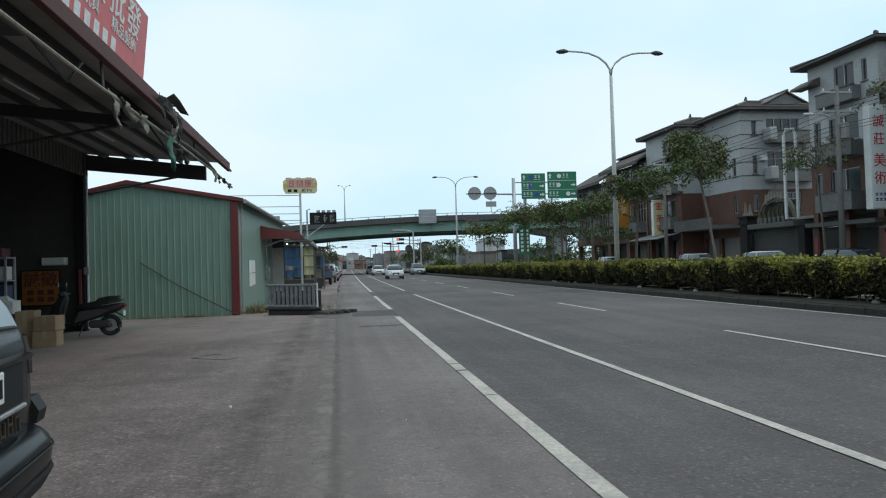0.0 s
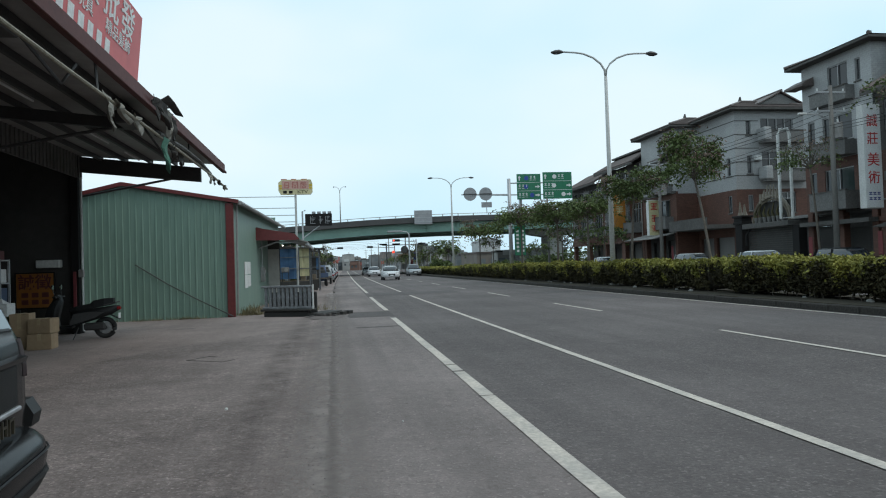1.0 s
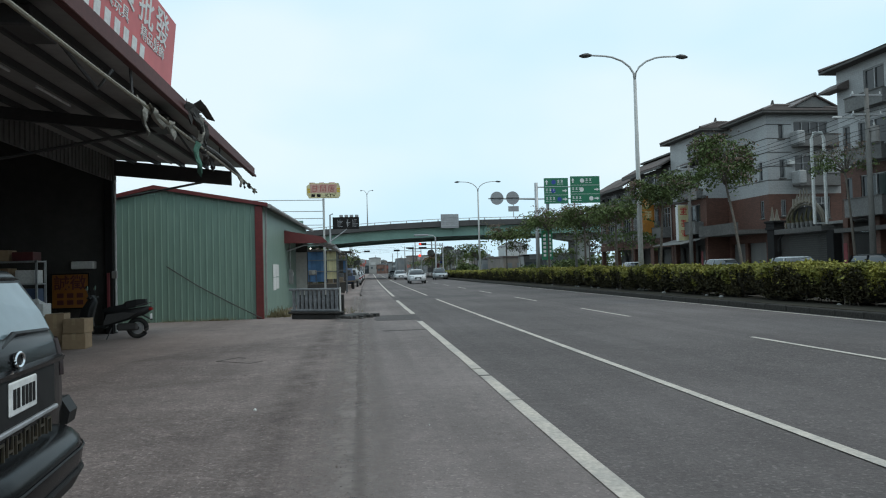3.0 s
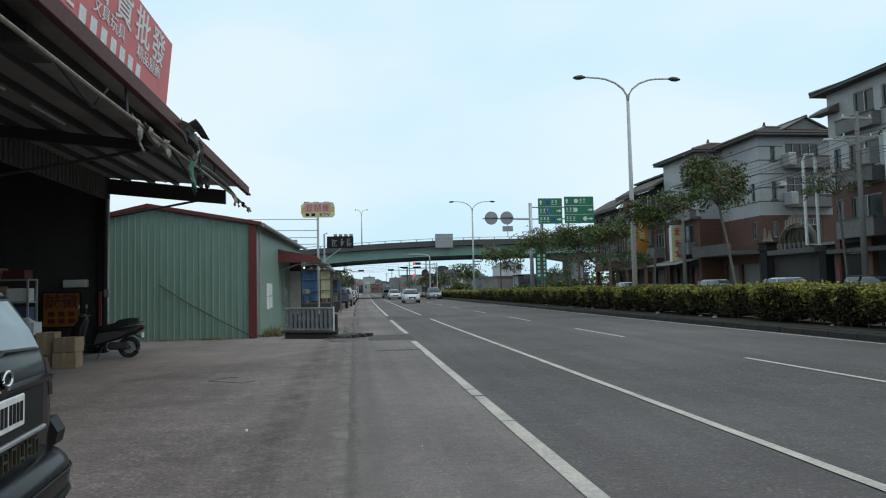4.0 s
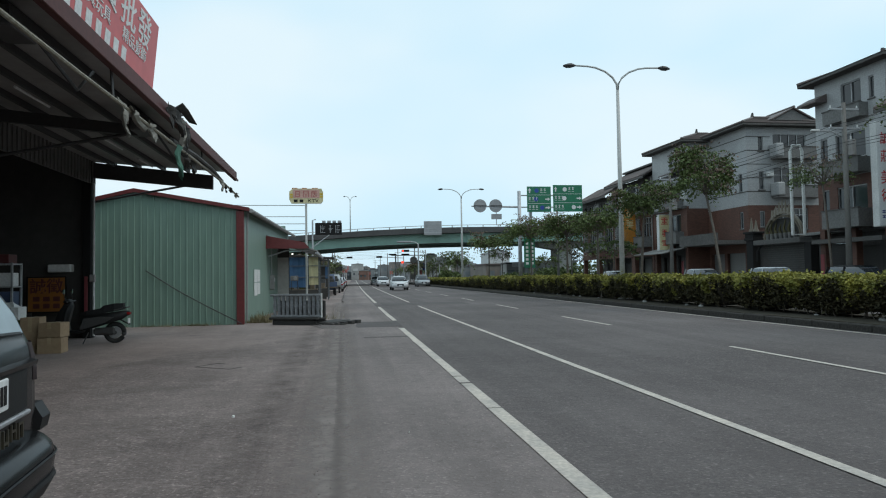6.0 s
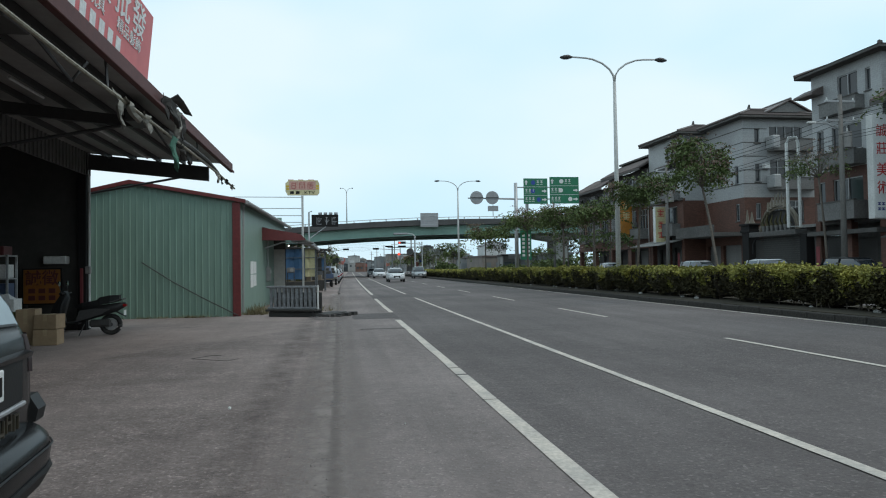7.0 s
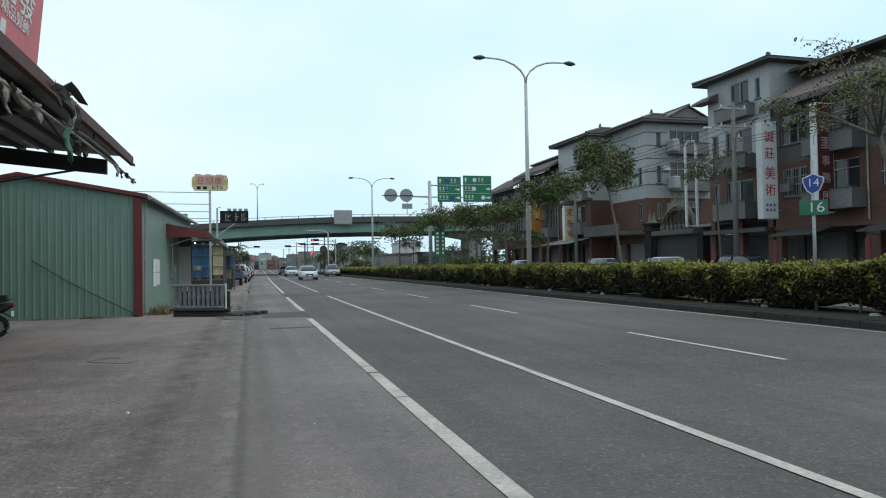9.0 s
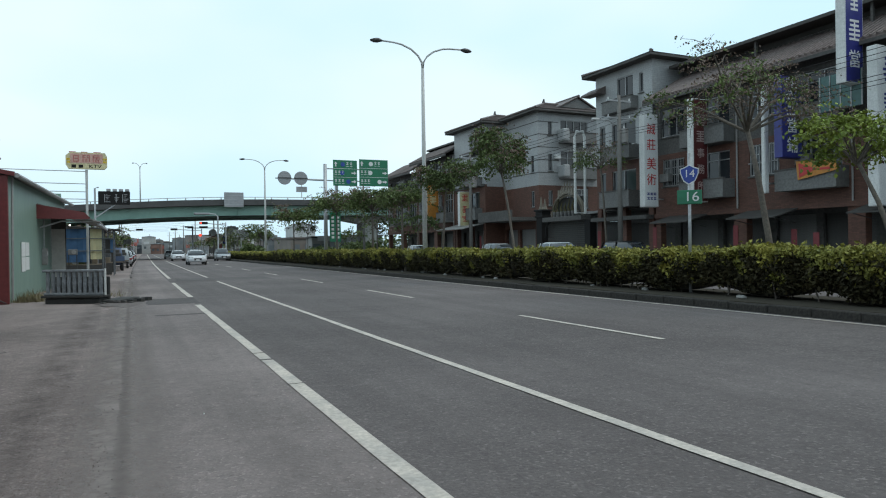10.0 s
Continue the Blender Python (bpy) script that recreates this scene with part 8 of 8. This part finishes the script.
def grit(name, label, material, n, seed, place, lo, hi):
    """Loose chips of stone scattered on the paving."""
    rng = np.random.default_rng(seed)
    vs, fs = [], []
    for k in range(n):
        x, y = place(rng)
        s = rng.uniform(lo, hi) * (0.6 + y * 0.05)
        z = 0.014 if x > -0.5 else 0.004
        a = rng.uniform(0, 6.28)
        i = len(vs)
        for q in range(4):
            r = s * rng.uniform(0.6, 1.1)
            vs.append((x + r * math.cos(a + q * 1.57), y + r * math.sin(a + q * 1.57), z))
        vs.append((x + rng.normal(0, s * 0.2), y + rng.normal(0, s * 0.2), z + s * rng.uniform(0.5, 0.9)))
        fs += [(i, i + 1, i + 4), (i + 1, i + 2, i + 4), (i + 2, i + 3, i + 4), (i + 3, i, i + 4)]
    ob = raw(name, vs, fs, material)
    return tagged(ob, label, "grit", kind="stuff")


grit("edge_grit", "dark crumbs of broken asphalt along the road edge", "gutter_dirt", 1300, 3, lambda r: (-0.25 + r.normal(0, 0.2), 3.0 + 18 * r.random() ** 1.3), 0.004, 0.011)
grit("pale_grit", "pale chips of stone scattered on the forecourt", "concrete", 420, 4, lambda r: (-4.2 + 4.1 * r.random(), 3.2 + 13 * r.random() ** 1.4), 0.003, 0.006)
grit("dark_grit", "dark chips scattered on the forecourt", "gutter_dirt", 900, 5, lambda r: (-4.6 + 4.5 * r.random(), 3.2 + 14 * r.random() ** 1.3), 0.003, 0.008)

# the street's far end: a row of taller blocks and rooftops closing the view
for k in range(15):
    x, y = -110 + k * 17 + rngb.uniform(-5, 5), 560 + rngb.uniform(-60, 160)
    h, w = rngb.choice((4, 5, 6, 7, 9, 13)), rngb.uniform(3.5, 7.5)
    t = thing("distant_block", "far %s block of flats at the street end" % ("pale", "grey-blue")[k % 2], "building", pose(x, y, -0.03), group="distant blocks")
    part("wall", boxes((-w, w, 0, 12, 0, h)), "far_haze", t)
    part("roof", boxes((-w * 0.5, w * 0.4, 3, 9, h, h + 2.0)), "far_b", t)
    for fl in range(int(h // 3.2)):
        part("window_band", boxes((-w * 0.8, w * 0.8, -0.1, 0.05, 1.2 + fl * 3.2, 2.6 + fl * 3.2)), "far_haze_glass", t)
# backdrop ridge whose pale blue-grey carries the horizon haze
ridge = bmesh.new()
rows_ = []
for k in range(121):
    x = -900 + k * 16
    h = 20 + 13 * noise.noise((x * 0.004, 0, 2.0)) + 5 * noise.noise((x * 0.02, 0, 5.0)) + 2 * noise.noise((x * 0.09, 0, 9.0))
    rows_.append([ridge.verts.new(p) for p in ((x, 1400, -0.03), (x, 1440, max(6.0, h)), (x, 1600, -0.03))])
for p, q in zip(rows_, rows_[1:]):
    ridge.faces.new((p[0], q[0], q[1], p[1]))
    ridge.faces.new((p[1], q[1], q[2], p[2]))
structure(part("backdrop", ridge, mat("far hills with painted haze", (0.50, 0.56, 0.60), rough=1.0, fine=0.05, coarse=0.01, dirt=0.2, bump=0.0, spec=0.0)), "low hills far beyond the town, haze painted into their blue-grey", "hills")
hz = random.Random(81)
for k in range(34):
    x, y = 2 + 1.55 * k + hz.uniform(-1, 1), hz.uniform(335, 420)
    if k > 26:
        x = -14 + (k - 27) * 2.3
    w, h = hz.uniform(3.0, 6.5), hz.uniform(3.6, 8.6) * (0.55 if k > 26 else 1.0)
    t = thing("corner_shop", "far hazy shop building closing the street, with faded hoarding", "building", pose(x, y, -0.03, 0, 0, hz.uniform(-10, 10)), group="far shops")
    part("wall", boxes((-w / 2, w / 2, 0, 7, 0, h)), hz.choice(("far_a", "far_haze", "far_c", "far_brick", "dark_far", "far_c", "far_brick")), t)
    part("roof", prism([(-w / 2 - 0.2, h), (w / 2 + 0.2, h), (w * 0.1, h + hz.uniform(0.2, 1.0))], "y", -0.3, 7.2), hz.choice(("far_b", "dark_far", "far_haze")), t)
    part("hoarding", boxes((-w * 0.35, w * hz.uniform(0.0, 0.4), -0.5, -0.3, h * 0.55, h * 0.55 + hz.uniform(0.8, 1.6))), hz.choice(("far_brick", "sign_cream", "far_haze", "far_white", "faded_red", "far_glass")), t)
    for q in (-0.25, 0.2):
        part("window", boxes((w * q - 0.5, w * q + 0.5, -0.06, 0.02, h * 0.3, h * 0.3 + 1.1)), "dark_far", t)
    if k % 3 == 0:
        part("mast", tube([(w * 0.3, -1.0, 0), (w * 0.3, -1.0, h + 2.5)], 0.09, 5), "dark_far", t)
for k in range(46):
    y = 170 + k * 8 + hz.uniform(-4, 4)
    left = k % 2 == 0
    x = (hz.uniform(-14, -4.5) if left else hz.uniform(20, 34)) + bend(y) - (0 if left else max(0, y - 260) * 0.03)
    w, h = hz.uniform(2.5, 6), hz.uniform(2.4, 5.0) * (1 + (y - 170) / 500)
    t = thing("shop_shed", "far small shopfront with a faded hoarding and awning", "shed", pose(x, y, -0.03, 0, 0, hz.uniform(-6, 6)), group="far sheds")
    part("wall", boxes((-w / 2, w / 2, 0, 5, 0, h)), hz.choice(("far_a", "far_brick", "far_c", "far_c", "dark_far")), t)
    part("hoarding", boxes((-w * hz.uniform(0.2, 0.5), w * hz.uniform(0.1, 0.5), -0.5, -0.3, h - 1.2, h + hz.uniform(-0.2, 0.7))), hz.choice(("faded_red", "sign_cream", "far_b", "white", "far_glass", "far_c")), t)
    part("awning", prism([(-w / 2, 2.4), (w / 2, 2.4), (w / 2, 2.55), (-w / 2, 2.55)], "y", -1.4, -0.02), hz.choice(("far_b", "dark_far", "far_c")), t)
    part("shopfront", boxes((-w * 0.4, w * 0.4, -0.04, 0.02, 0, 2.2)), "dark_far", t)
for k in range(26):
    y = 165 + k * 11
    x = (hz.uniform(-8, -2.5) if k % 2 else hz.uniform(15.5, 30)) + bend(y)
    tree(x, y, -0.03, 0.09, 5, hz.uniform(3.0, 5.5), hz.uniform(1.2, 2.4), 1.5, hz.uniform(0.8, 1.5), 300, 0.34, 0.3 + 0.5 * (k % 3 == 0), 300 + k, far=True, label="distant hazy street tree with a dull crown")

rngc = random.Random(33)
for k in range(14):
    y = 112 + k * 13
    x = rngc.choice((14.2, 15.0, -1.8, -2.6)) + bend(y)
    t = thing("roadside_sign", "small roadside sign on a thin post far along the street", "sign", pose(x, y, -0.03), group="far signs")
    h = rngc.uniform(3.0, 5.5)
    part("post", tube([(0, 0, 0), (0, 0, h)], 0.06, 6), "galv", t)
    w = rngc.uniform(0.5, 1.3)
    part("panel", boxes((-w, w, -0.05, 0.05, h - rngc.uniform(0.8, 1.8), h), bevel=0.01), rngc.choice(("faded_red", "sign_cream", "sign_grey", "white", "sign_green", "sign_grey")), t)
ovw = thing("street_wires", "thin overhead wires crossing the street far off", "wires")
for k in range(9):
    y = 146 + k * 16
    part("wire", tube([(-2.2 + 15.7 * f, y + 6 * f, 8.9 - 4 * 0.4 * f * (1 - f)) for f in (0, 0.25, 0.5, 0.75, 1.0)], 0.02, 4), "black", ovw)
for k in range(6):
    y = 70 + k * 9
    car("parked_car", "car parked at the roadside far up the street", ("car_silver", "car_white", "car_dark")[k % 3], pose(-1.1 + bend(y), y, -0.005, 0, 0, 90), wagon=k % 2 == 0, top=1.5, group="parked cars")
